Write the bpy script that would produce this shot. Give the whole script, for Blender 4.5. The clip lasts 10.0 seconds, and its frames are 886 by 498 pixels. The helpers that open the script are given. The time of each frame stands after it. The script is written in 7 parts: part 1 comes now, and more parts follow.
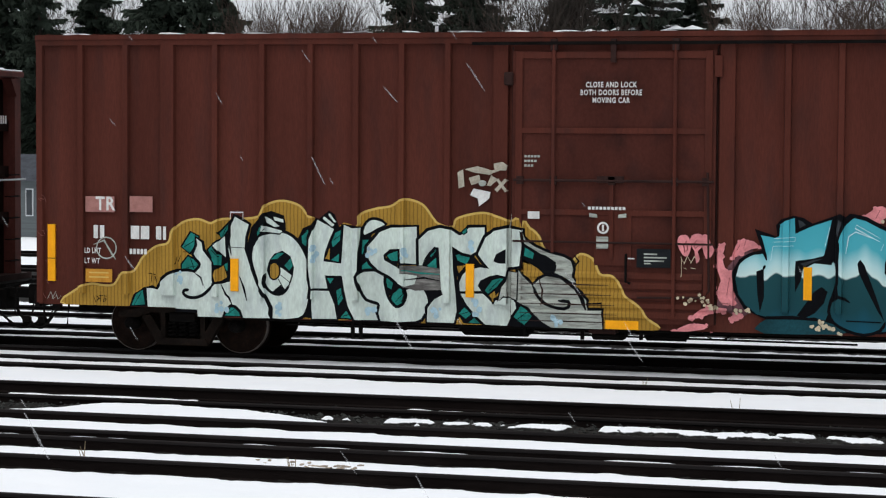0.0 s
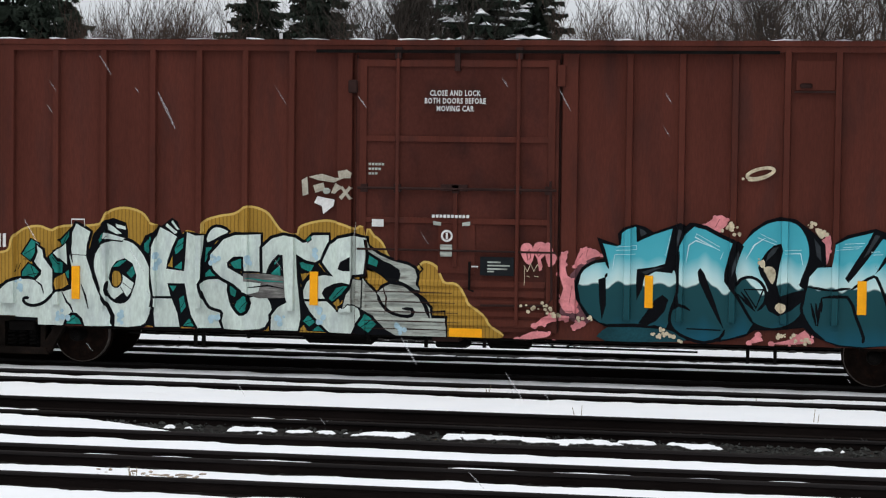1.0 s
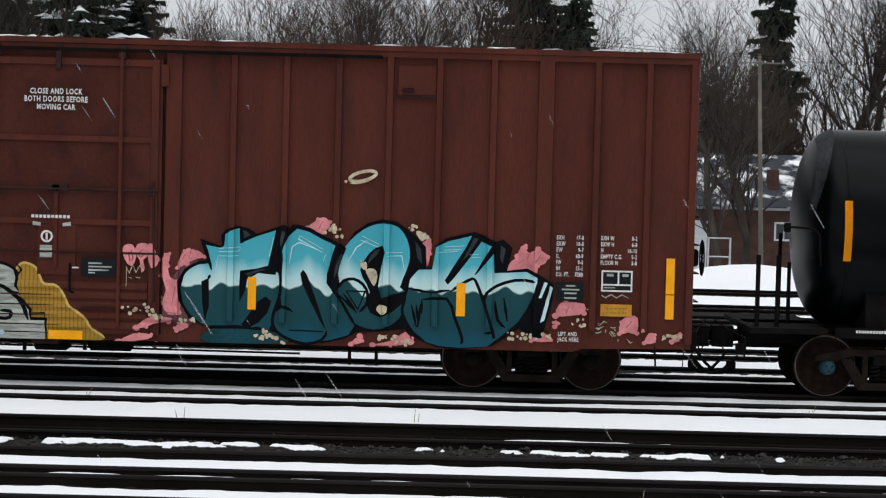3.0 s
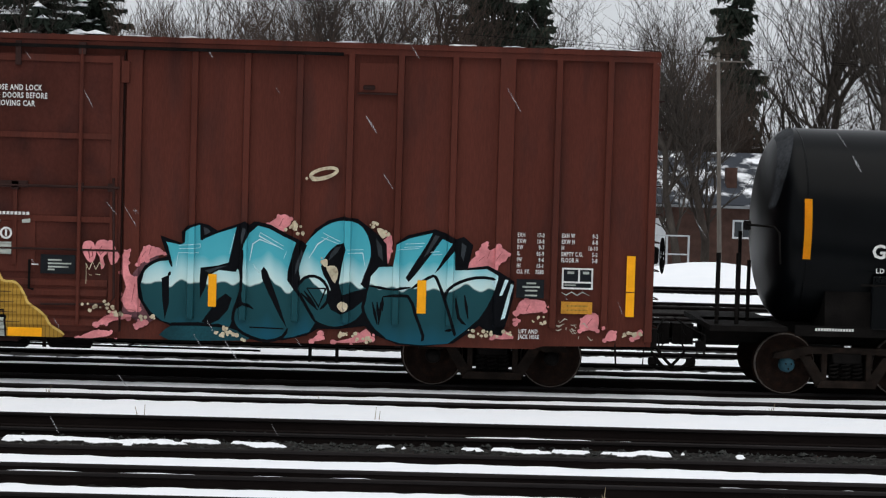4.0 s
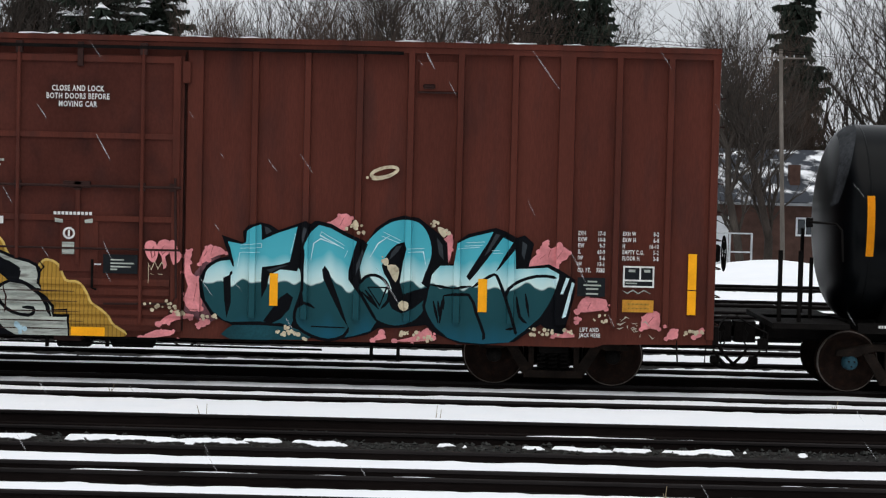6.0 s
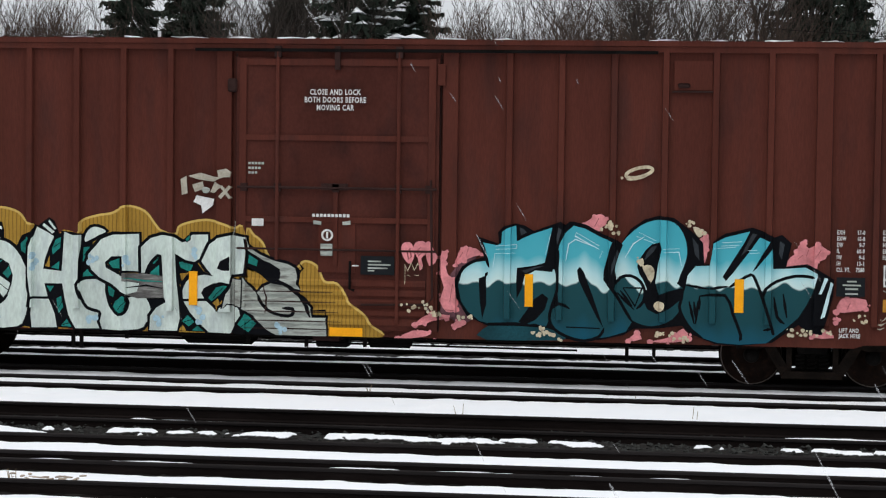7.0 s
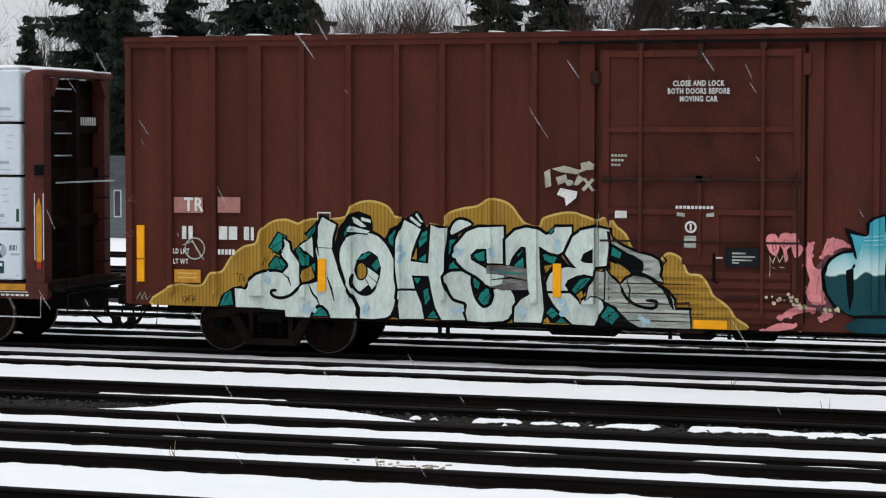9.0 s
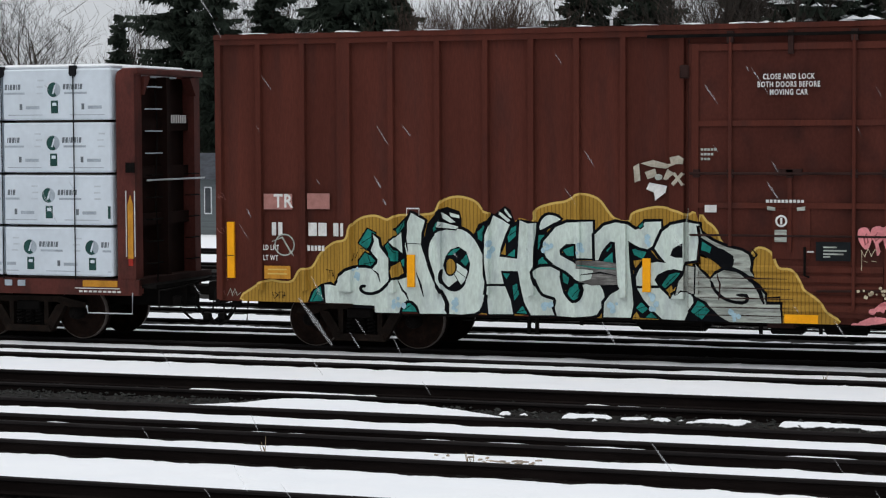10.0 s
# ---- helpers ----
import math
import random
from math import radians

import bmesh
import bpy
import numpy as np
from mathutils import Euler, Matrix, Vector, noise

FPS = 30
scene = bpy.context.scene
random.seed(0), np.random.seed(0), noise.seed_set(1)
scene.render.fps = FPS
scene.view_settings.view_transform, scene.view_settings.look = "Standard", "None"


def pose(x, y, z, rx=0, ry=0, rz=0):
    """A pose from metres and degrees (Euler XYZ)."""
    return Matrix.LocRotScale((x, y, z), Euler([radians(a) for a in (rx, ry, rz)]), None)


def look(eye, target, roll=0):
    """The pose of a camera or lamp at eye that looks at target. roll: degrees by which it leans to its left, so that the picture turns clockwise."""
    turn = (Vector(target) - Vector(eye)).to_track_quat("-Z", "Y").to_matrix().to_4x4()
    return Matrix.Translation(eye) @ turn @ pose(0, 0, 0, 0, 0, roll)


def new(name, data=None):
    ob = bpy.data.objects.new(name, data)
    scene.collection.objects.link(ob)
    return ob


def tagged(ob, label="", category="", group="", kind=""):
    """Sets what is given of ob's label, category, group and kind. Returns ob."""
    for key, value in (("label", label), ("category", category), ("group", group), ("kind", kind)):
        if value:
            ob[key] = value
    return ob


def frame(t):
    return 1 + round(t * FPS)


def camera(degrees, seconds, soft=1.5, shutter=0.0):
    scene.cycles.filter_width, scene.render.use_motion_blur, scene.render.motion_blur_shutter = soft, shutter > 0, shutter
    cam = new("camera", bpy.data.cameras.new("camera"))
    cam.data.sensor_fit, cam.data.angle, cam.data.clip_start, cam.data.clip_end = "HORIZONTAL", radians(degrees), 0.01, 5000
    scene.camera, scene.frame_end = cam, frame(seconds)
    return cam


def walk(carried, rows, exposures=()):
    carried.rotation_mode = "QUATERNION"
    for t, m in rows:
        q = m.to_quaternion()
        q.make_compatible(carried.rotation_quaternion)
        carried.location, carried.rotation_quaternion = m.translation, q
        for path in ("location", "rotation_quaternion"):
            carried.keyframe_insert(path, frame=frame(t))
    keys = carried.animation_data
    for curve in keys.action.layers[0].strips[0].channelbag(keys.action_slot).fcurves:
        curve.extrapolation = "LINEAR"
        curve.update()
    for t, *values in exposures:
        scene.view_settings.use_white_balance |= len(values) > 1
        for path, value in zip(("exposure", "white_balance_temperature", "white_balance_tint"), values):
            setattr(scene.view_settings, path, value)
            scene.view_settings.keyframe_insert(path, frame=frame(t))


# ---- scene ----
cam = camera(23.72, 10.0, soft=1.2)
EYE_Y, EYE_Z = -31.074, 3.466
# seconds, sideways place, heading, pitch, lean
ROWS = [
    (0.0, 0.045, -14.88, -2.983, 0.38), (0.5, 0.048, -12.416, -2.868, 0.575), (1.0, 0.07, -10.688, -2.731, 0.703),
    (1.5, 0.06, -8.642, -2.608, 0.838), (2.0, 0.03, -5.339, -2.509, 1.136), (2.5, 0.018, -1.886, -2.464, 1.388),
    (3.0, 0.004, 0.184, -2.486, 1.483), (4.5, -0.049, 1.377, -2.565, 1.631), (5.0, -0.049, 1.278, -2.611, 1.52),
    (5.2, -0.05, 1.222, -2.617, 1.515), (6.3, 0.0, -1.966, -2.613, 1.154), (6.5, -0.008, -3.405, -2.643, 0.999),
    (7.0, -0.013, -7.289, -2.715, 0.757), (7.5, -0.015, -10.563, -2.773, 0.501), (8.0, 0.0, -13.252, -2.839, 0.336),
    (8.5, 0.0, -15.357, -2.947, 0.223), (9.0, 0.015, -17.192, -2.998, 0.103), (9.5, 0.01, -18.549, -3.069, -0.02),
    (10.0, 0.02, -19.62, -3.118, -0.282),
]


def sight(x, yaw, pitch, lean):
    yaw, pitch = radians(yaw), radians(pitch)
    eye = Vector((x, EYE_Y, EYE_Z))
    way = Vector((math.sin(yaw) * math.cos(pitch), math.cos(yaw) * math.cos(pitch), math.sin(pitch)))
    return look(eye, eye + way * 10, lean)


walk(cam, [(t, sight(*row)) for t, *row in ROWS], exposures=[(0.0, 0.03), (1.0, 0.05), (2.0, 0.03), (3.0, 0.0), (5.2, 0.0), (7.0, 0.09), (8.5, 0.02), (9.4, 0.0), (10.0, -0.12)])

# ---- light: a low white winter overcast ----
world = bpy.data.worlds.new("overcast")
scene.world = world
world.use_nodes = True
wn, wl = world.node_tree.nodes, world.node_tree.links
sky = wn.new("ShaderNodeTexSky")
sky.sky_type, sky.sun_disc = "NISHITA", False
sky.sun_elevation, sky.sun_rotation = radians(60), radians(200)
sky.air_density, sky.dust_density = 1.0, 6.0
cloud = wn.new("ShaderNodeBackground")
cloud.inputs[0].default_value, cloud.inputs[1].default_value = (0.85, 0.89, 0.94, 1), 0.82
clear = wn["Background"]
wl.new(sky.outputs[0], clear.inputs[0])
clear.inputs[1].default_value = 0.05
veil = wn.new("ShaderNodeMixShader")
veil.inputs[0].default_value = 0.88
wl.new(clear.outputs[0], veil.inputs[1])
wl.new(cloud.outputs[0], veil.inputs[2])
wl.new(veil.outputs[0], wn["World Output"].inputs[0])
sun_data = bpy.data.lights.new("sun", "SUN")
sun_data.energy, sun_data.angle, sun_data.color = 1.42, radians(70), (1.0, 0.98, 0.95)
sun = new("sun", sun_data)
sun.matrix_world = look((0, 0, 30), (4, 9, 0))


# ---- materials ----
def mat(name, color, rough=0.7, metal=0.0, vary=0.25, scale=3.0, bump=0.15, fine=40.0, stretch=(1, 1, 1), tint=None, amount=0.5):
    """A painted, rusted or grown surface: two scales of mottling, an optional stain colour and fine relief."""
    m = bpy.data.materials.new(name)
    m.use_nodes = True
    n, l = m.node_tree.nodes, m.node_tree.links
    b = n["Principled BSDF"]
    co = n.new("ShaderNodeTexCoord")
    mp = n.new("ShaderNodeMapping")
    mp.inputs["Scale"].default_value = stretch
    l.new(co.outputs["Object"], mp.inputs[0])
    big, small = n.new("ShaderNodeTexNoise"), n.new("ShaderNodeTexNoise")
    big.inputs["Scale"].default_value, small.inputs["Scale"].default_value = scale, fine
    big.inputs["Detail"].default_value, small.inputs["Detail"].default_value = 5, 3
    l.new(mp.outputs[0], big.inputs[0])
    l.new(mp.outputs[0], small.inputs[0])
    ramp = n.new("ShaderNodeMapRange")
    ramp.inputs[1].default_value, ramp.inputs[2].default_value = 0.3, 0.7
    ramp.inputs[3].default_value, ramp.inputs[4].default_value = 1 - vary, 1 + vary
    l.new(big.outputs[0], ramp.inputs[0])
    fr = n.new("ShaderNodeMapRange")
    fr.inputs[1].default_value, fr.inputs[2].default_value = 0.3, 0.7
    fr.inputs[3].default_value, fr.inputs[4].default_value = 1 - vary * 0.5, 1 + vary * 0.5
    l.new(small.outputs[0], fr.inputs[0])
    mul = n.new("ShaderNodeMath")
    mul.operation = "MULTIPLY"
    l.new(ramp.outputs[0], mul.inputs[0])
    l.new(fr.outputs[0], mul.inputs[1])
    sc = n.new("ShaderNodeVectorMath")
    sc.operation = "SCALE"
    l.new(mul.outputs[0], sc.inputs["Scale"])
    if tint:
        mix = n.new("ShaderNodeMix")
        mix.data_type = "RGBA"
        st = n.new("ShaderNodeTexNoise")
        st.inputs["Scale"].default_value, st.inputs["Detail"].default_value = scale * 2.3, 6
        l.new(mp.outputs[0], st.inputs[0])
        sr = n.new("ShaderNodeMapRange")
        sr.inputs[1].default_value, sr.inputs[2].default_value = 0.5, 0.72
        sr.inputs[4].default_value = amount
        l.new(st.outputs[0], sr.inputs[0])
        l.new(sr.outputs[0], mix.inputs[0])
        mix.inputs[6].default_value, mix.inputs[7].default_value = (*color, 1), (*tint, 1)
        l.new(mix.outputs[2], sc.inputs[0])
    else:
        sc.inputs[0].default_value = color
    l.new(sc.outputs[0], b.inputs["Base Color"])
    b.inputs["Roughness"].default_value, b.inputs["Metallic"].default_value = rough, metal
    b.inputs["Specular IOR Level"].default_value = 0.5 if rough < 0.4 else (0.10 if rough < 0.5 else (0.05 if max(color) < 0.02 else 0.12))
    if bump:
        bp = n.new("ShaderNodeBump")
        bp.inputs["Strength"].default_value, bp.inputs["Distance"].default_value = bump, 0.02
        l.new(small.outputs[0], bp.inputs["Height"])
        l.new(bp.outputs[0], b.inputs["Normal"])
    return m


CAR_RED = mat("boxcar_red", (0.0815, 0.0235, 0.0165), 0.62, 0, 0.20, 0.9, 0.08, 30, (1.6, 1, 0.30), (0.046, 0.019, 0.016), 0.65)
CAR_DOOR = mat("door_red", (0.066, 0.0198, 0.0145), 0.66, 0, 0.22, 1.1, 0.08, 30, (1, 1, 0.6), (0.034, 0.014, 0.012), 0.75)
for paint in (CAR_RED, CAR_DOOR):
    paint.node_tree.nodes["Principled BSDF"].inputs["Specular IOR Level"].default_value = 0.05
CAR_DARK = mat("boxcar_grime", (0.030, 0.014, 0.012), 0.8, 0, 0.3, 2, 0.2)
BULK_RED = mat("bulkhead_red", (0.085, 0.024, 0.019), 0.65, 0, 0.25, 1.5, 0.1, 30, (1, 1, 0.5), (0.03, 0.014, 0.012), 0.7)
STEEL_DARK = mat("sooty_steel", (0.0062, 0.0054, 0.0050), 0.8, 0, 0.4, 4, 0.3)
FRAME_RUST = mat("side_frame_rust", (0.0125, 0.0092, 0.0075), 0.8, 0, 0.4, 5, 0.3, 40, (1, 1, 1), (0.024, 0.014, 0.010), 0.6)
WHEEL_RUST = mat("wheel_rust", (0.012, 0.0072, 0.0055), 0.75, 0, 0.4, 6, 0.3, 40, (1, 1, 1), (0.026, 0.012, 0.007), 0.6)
TREAD = mat("worn_tread", (0.12, 0.10, 0.09), 0.55, 0, 0.3, 6, 0.1)
RAIL_RUST = mat("rail_rust", (0.009, 0.0065, 0.006), 0.85, 0, 0.35, 3, 0.2, 40, (0.2, 1, 1))
RAIL_TOP = mat("rail_head", (0.015, 0.013, 0.013), 0.7, 0, 0.3, 3, 0.1, 40, (0.1, 1, 1))
TANK_BLACK = mat("tank_black", (0.0010, 0.0015, 0.0020), 0.30, 0, 0.3, 1.5, 0.02, 25, (1, 1, 1), (0.0022, 0.0026, 0.0031), 0.4)
TANK_BLACK.node_tree.nodes["Principled BSDF"].inputs["Specular IOR Level"].default_value = 0.08
TANK_SKYLIT = mat("tank_sky_reflection", (0.020, 0.022, 0.025), 0.7, 0, 0.7, 1.6, 0.1, 20, (1, 1, 1), (0.006, 0.007, 0.008), 1.0)
AMBER = mat("amber_reflector", (0.92, 0.39, 0.011), 0.45, 0, 0.08, 5, 0.03)
OCHRE = mat("ochre_plate", (0.50, 0.23, 0.03), 0.6, 0, 0.2, 5, 0.05)
WHITE = mat("stencil_white", (0.66, 0.66, 0.64), 0.7, 0, 0.15, 9, 0.05)
CHALK = mat("faded_pink_patch", (0.36, 0.17, 0.15), 0.75, 0, 0.15, 8, 0.05)
BLACK_PLATE = mat("black_plate", (0.012, 0.014, 0.016), 0.5, 0, 0.2, 6, 0.05)
WRAP = mat("lumber_wrap", (0.62, 0.68, 0.74), 0.42, 0, 0.07, 1.3, 0.25, 9)
WRAP_GREEN = mat("wrap_green_print", (0.02, 0.065, 0.058), 0.5, 0, 0.15, 6, 0.05)
WRAP_GREY = mat("wrap_grey_print", (0.14, 0.16, 0.18), 0.5, 0, 0.15, 6, 0.05)
WRAP_PALE = mat("wrap_pale_print", (0.36, 0.41, 0.46), 0.5, 0, 0.15, 6, 0.05)
WRAP_FAINT = mat("wrap_faint_print", (0.50, 0.55, 0.60), 0.5, 0, 0.1, 6, 0.05)
STRAP = mat("black_strap", (0.010, 0.010, 0.012), 0.6, 0, 0.2, 6, 0.05)
BARK = mat("bark", (0.040, 0.032, 0.027), 0.9, 0, 0.35, 2, 0.4, 20, (1, 1, 0.3))
BARK_GREY = mat("bark_grey", (0.056, 0.047, 0.040), 0.9, 0, 0.35, 2, 0.4, 20, (1, 1, 0.3))
TWIG = mat("twig", (0.044, 0.037, 0.032), 0.9, 0, 0.3, 2, 0.1)
TWIG_RED = mat("reddish_twig", (0.060, 0.043, 0.034), 0.9, 0, 0.3, 2, 0.1)
NEEDLE = mat("spruce_needles", (0.027, 0.036, 0.027), 0.9, 0, 0.45, 1.5, 0.3)
SNOW_BRANCH = mat("branch_snow", (0.82, 0.84, 0.87), 0.8, 0, 0.05, 2, 0.2)
FASCIA = mat("grey_fascia", (0.20, 0.21, 0.22), 0.7, 0, 0.15, 3, 0.05)
BRICK_WALL = mat("brick_wall", (0.070, 0.039, 0.031), 0.85, 0, 0.25, 3, 0.2, 30)
ROOF_SNOWY = mat("roof_patchy_snow", (0.04, 0.045, 0.055), 0.85, 0, 0.2, 0.55, 0.2, 30, (1, 1, 1), (0.85, 0.87, 0.90), 1.6)
# bulkhead red darkened, with the shade of the end recess put into the colour
BULK_SHADED = mat("bulkhead_recess_shade", (0.015, 0.0072, 0.0058), 0.8, 0, 0.3, 2, 0.1)
ROOF_DARK = mat("roof_shingle", (0.05, 0.055, 0.065), 0.85, 0, 0.25, 3, 0.2, 30)
TRIM_WHITE = mat("trim_white", (0.62, 0.64, 0.66), 0.6, 0, 0.1, 3, 0.05)
PANE = mat("window_pane", (0.03, 0.035, 0.04), 0.12, 0, 0.2, 3, 0)
FENCE_GREY = mat("galvanised_tube", (0.45, 0.47, 0.49), 0.45, 0.6, 0.15, 5, 0.05)
POLE_WOOD = mat("pole_wood", (0.13, 0.115, 0.10), 0.9, 0, 0.3, 2, 0.3, 20, (1, 1, 0.2))


# ---- building helpers ----
ORIGIN = {}


def thing(name, at, label, category, group="", kind=""):
    ob = new(name)
    ob.empty_display_size = 0.1
    ob.location = at
    ORIGIN[ob] = Vector(at)
    return tagged(ob, label, category, group, kind)


def finish(name, bm, material, at=(0, 0, 0), smooth=False):
    if at != (0, 0, 0):
        bmesh.ops.translate(bm, vec=-Vector(at), verts=bm.verts)
    me = bpy.data.meshes.new(name)
    bm.normal_update()
    bm.to_mesh(me)
    bm.free()
    for m in (material if isinstance(material, (list, tuple)) else [material]):
        me.materials.append(m)
    if smooth:
        me.shade_smooth()
    return me


def part(name, bm, material, parent, label="", smooth=False):
    """One mesh, given in world metres, as a part of a thing or of a part."""
    at = ORIGIN[parent]
    ob = new(name, finish(name, bm, material, tuple(at), smooth))
    ob.parent = parent
    ORIGIN[ob] = at
    return tagged(ob, label)


def solo(name, bm, material, label, category="", kind="", at=(0, 0, 0), smooth=False, group=""):
    ob = new(name, finish(name, bm, material, at, smooth))
    ob.location = at
    ORIGIN[ob] = Vector(at)
    return tagged(ob, label, category, group, kind)


def box(x0, x1, y0, y1, z0, z1, bevel=0.0, bm=None):
    bm = bm or bmesh.new()
    v = bmesh.ops.create_cube(bm, size=1)["verts"]
    bmesh.ops.transform(bm, matrix=Matrix.LocRotScale(((x0 + x1) / 2, (y0 + y1) / 2, (z0 + z1) / 2), None, (x1 - x0, y1 - y0, z1 - z0)), verts=v)
    if bevel:
        e = {e for q in v for e in q.link_edges}
        bmesh.ops.bevel(bm, geom=list(e), offset=bevel, segments=1, affect="EDGES")
    return bm


def tube(a, b, r, r2=None, sides=8, bm=None):
    """A round bar from a to b."""
    bm = bm or bmesh.new()
    a, b = Vector(a), Vector(b)
    d = b - a
    v = bmesh.ops.create_cone(bm, cap_ends=True, segments=sides, radius1=r, radius2=r if r2 is None else r2, depth=d.length)["verts"]
    bmesh.ops.transform(bm, matrix=Matrix.Translation((a + b) / 2) @ d.to_track_quat("Z", "Y").to_matrix().to_4x4(), verts=v)
    return bm


def bent(points, r, sides=6, bm=None):
    """One round bar bent through points."""
    bm = bm or bmesh.new()
    pts = [Vector(p) for p in points]
    rings, up = [], Vector((0.31, 0.17, 0.93))
    for i, p in enumerate(pts):
        d = (pts[min(i + 1, len(pts) - 1)] - pts[max(i - 1, 0)]).normalized()
        u = d.cross(up if abs(d.dot(up.normalized())) < 0.95 else Vector((1, 0, 0))).normalized()
        w = d.cross(u)
        rings.append([bm.verts.new(p + (u * math.cos(2 * math.pi * k / sides) + w * math.sin(2 * math.pi * k / sides)) * r) for k in range(sides)])
    for a, b in zip(rings, rings[1:]):
        for k in range(sides):
            bm.faces.new((a[k], a[(k + 1) % sides], b[(k + 1) % sides], b[k]))
    bm.faces.new(rings[0][::-1])
    bm.faces.new(rings[-1])
    return bm


def prism(outline, axis, c0, c1, bm=None):
    """A closed outline pushed along an axis. axis y: outline in (x, z); axis x: in (y, z); axis z: in (x, y)."""
    bm = bm or bmesh.new()

    def at(p, c):
        return {"x": (c, p[0], p[1]), "y": (p[0], c, p[1]), "z": (p[0], p[1], c)}[axis]
    v0, v1 = [bm.verts.new(at(p, c0)) for p in outline], [bm.verts.new(at(p, c1)) for p in outline]
    k = len(outline)
    made = [bm.faces.new(v0), bm.faces.new(v1)]
    for i in range(k):
        made.append(bm.faces.new((v0[i], v0[(i + 1) % k], v1[(i + 1) % k], v1[i])))
    bmesh.ops.recalc_face_normals(bm, faces=made)
    return bm


def lathe(profile, centre, axis="y", sides=28, bm=None, caps=True):
    """Turns (radius, along) pairs round an axis through centre."""
    bm = bm or bmesh.new()
    rings = []
    for r, s in profile:
        ring = []
        for i in range(sides):
            a = 2 * math.pi * i / sides
            u, w = r * math.cos(a), r * math.sin(a)
            p = {"x": (s, u, w), "y": (u, s, w), "z": (u, w, s)}[axis]
            ring.append(bm.verts.new(Vector(centre) + Vector(p)))
        rings.append(ring)
    made = []
    for p, q in zip(rings, rings[1:]):
        for i in range(sides):
            made.append(bm.faces.new((p[i], p[(i + 1) % sides], q[(i + 1) % sides], q[i])))
    if caps:
        made += [bm.faces.new(rings[0]), bm.faces.new(rings[-1])]
    bmesh.ops.recalc_face_normals(bm, faces=made)
    return bm


def value_noise(x, y, seed=0):
    """Smooth random field on the plane, about 0 to 1, one cell a unit."""
    table = np.random.RandomState(seed).rand(256, 256)
    xi, yi = np.floor(x).astype(int), np.floor(y).astype(int)
    u, v = x - xi, y - yi
    u, v = u * u * (3 - 2 * u), v * v * (3 - 2 * v)
    g = [table[(xi + i) % 256, (yi + j) % 256] for i in (0, 1) for j in (0, 1)]
    return (g[0] * (1 - v) + g[1] * v) * (1 - u) + (g[2] * (1 - v) + g[3] * v) * u


# ---- ground: one sheet of snow and dark ballast ----
# rails between the camera and the train: place across, height of the snow before it, melted gap
FRONT_RAILS = [(-0.5, -0.055, 0.10), (-1.52, -0.06, 0.12), (-3.8, -0.16, 0.0), (-5.22, -0.16, 0.0), (-6.7, -0.10, 0.10),
               (-8.12, -0.075, 0.10), (-8.72, -0.115, 0.16), (-10.1, -0.125, 0.22), (-12.45, -0.16, 0.9)]
TRAIN_RAILS = [0.88, 2.32]
BACK_RAILS = [4.8, 7.1, 8.55, 12.05, 13.5, 15.75, 17.2, 19.55, 21.0, 26.1, 27.5]


def ground_level(x, y):
    ys = [-40, -14.5, -13.6, -12.5, -12.4, -10.15, -10.05, -8.77, -8.67, -8.17, -8.07, -6.75, -6.6, -5.5, -5.27, -5.1, -3.85, -3.7, -1.57, -1.47, -0.55, -0.45, 0.6, 0.9, 2.4, 3.4, 30, 36, 46, 60, 400]
    zs = [-0.10, -0.10, -0.18, -0.17, -0.10, -0.13, -0.085, -0.12, -0.06, -0.075, -0.06, -0.10, -0.05, -0.05, -0.13, -0.16, -0.165, -0.075, -0.06, -0.045, -0.055, -0.07, -0.06, -0.10, -0.12, -0.075, -0.085, -0.25, -0.75, -0.8, 2.0]
    return np.interp(y, ys, zs)


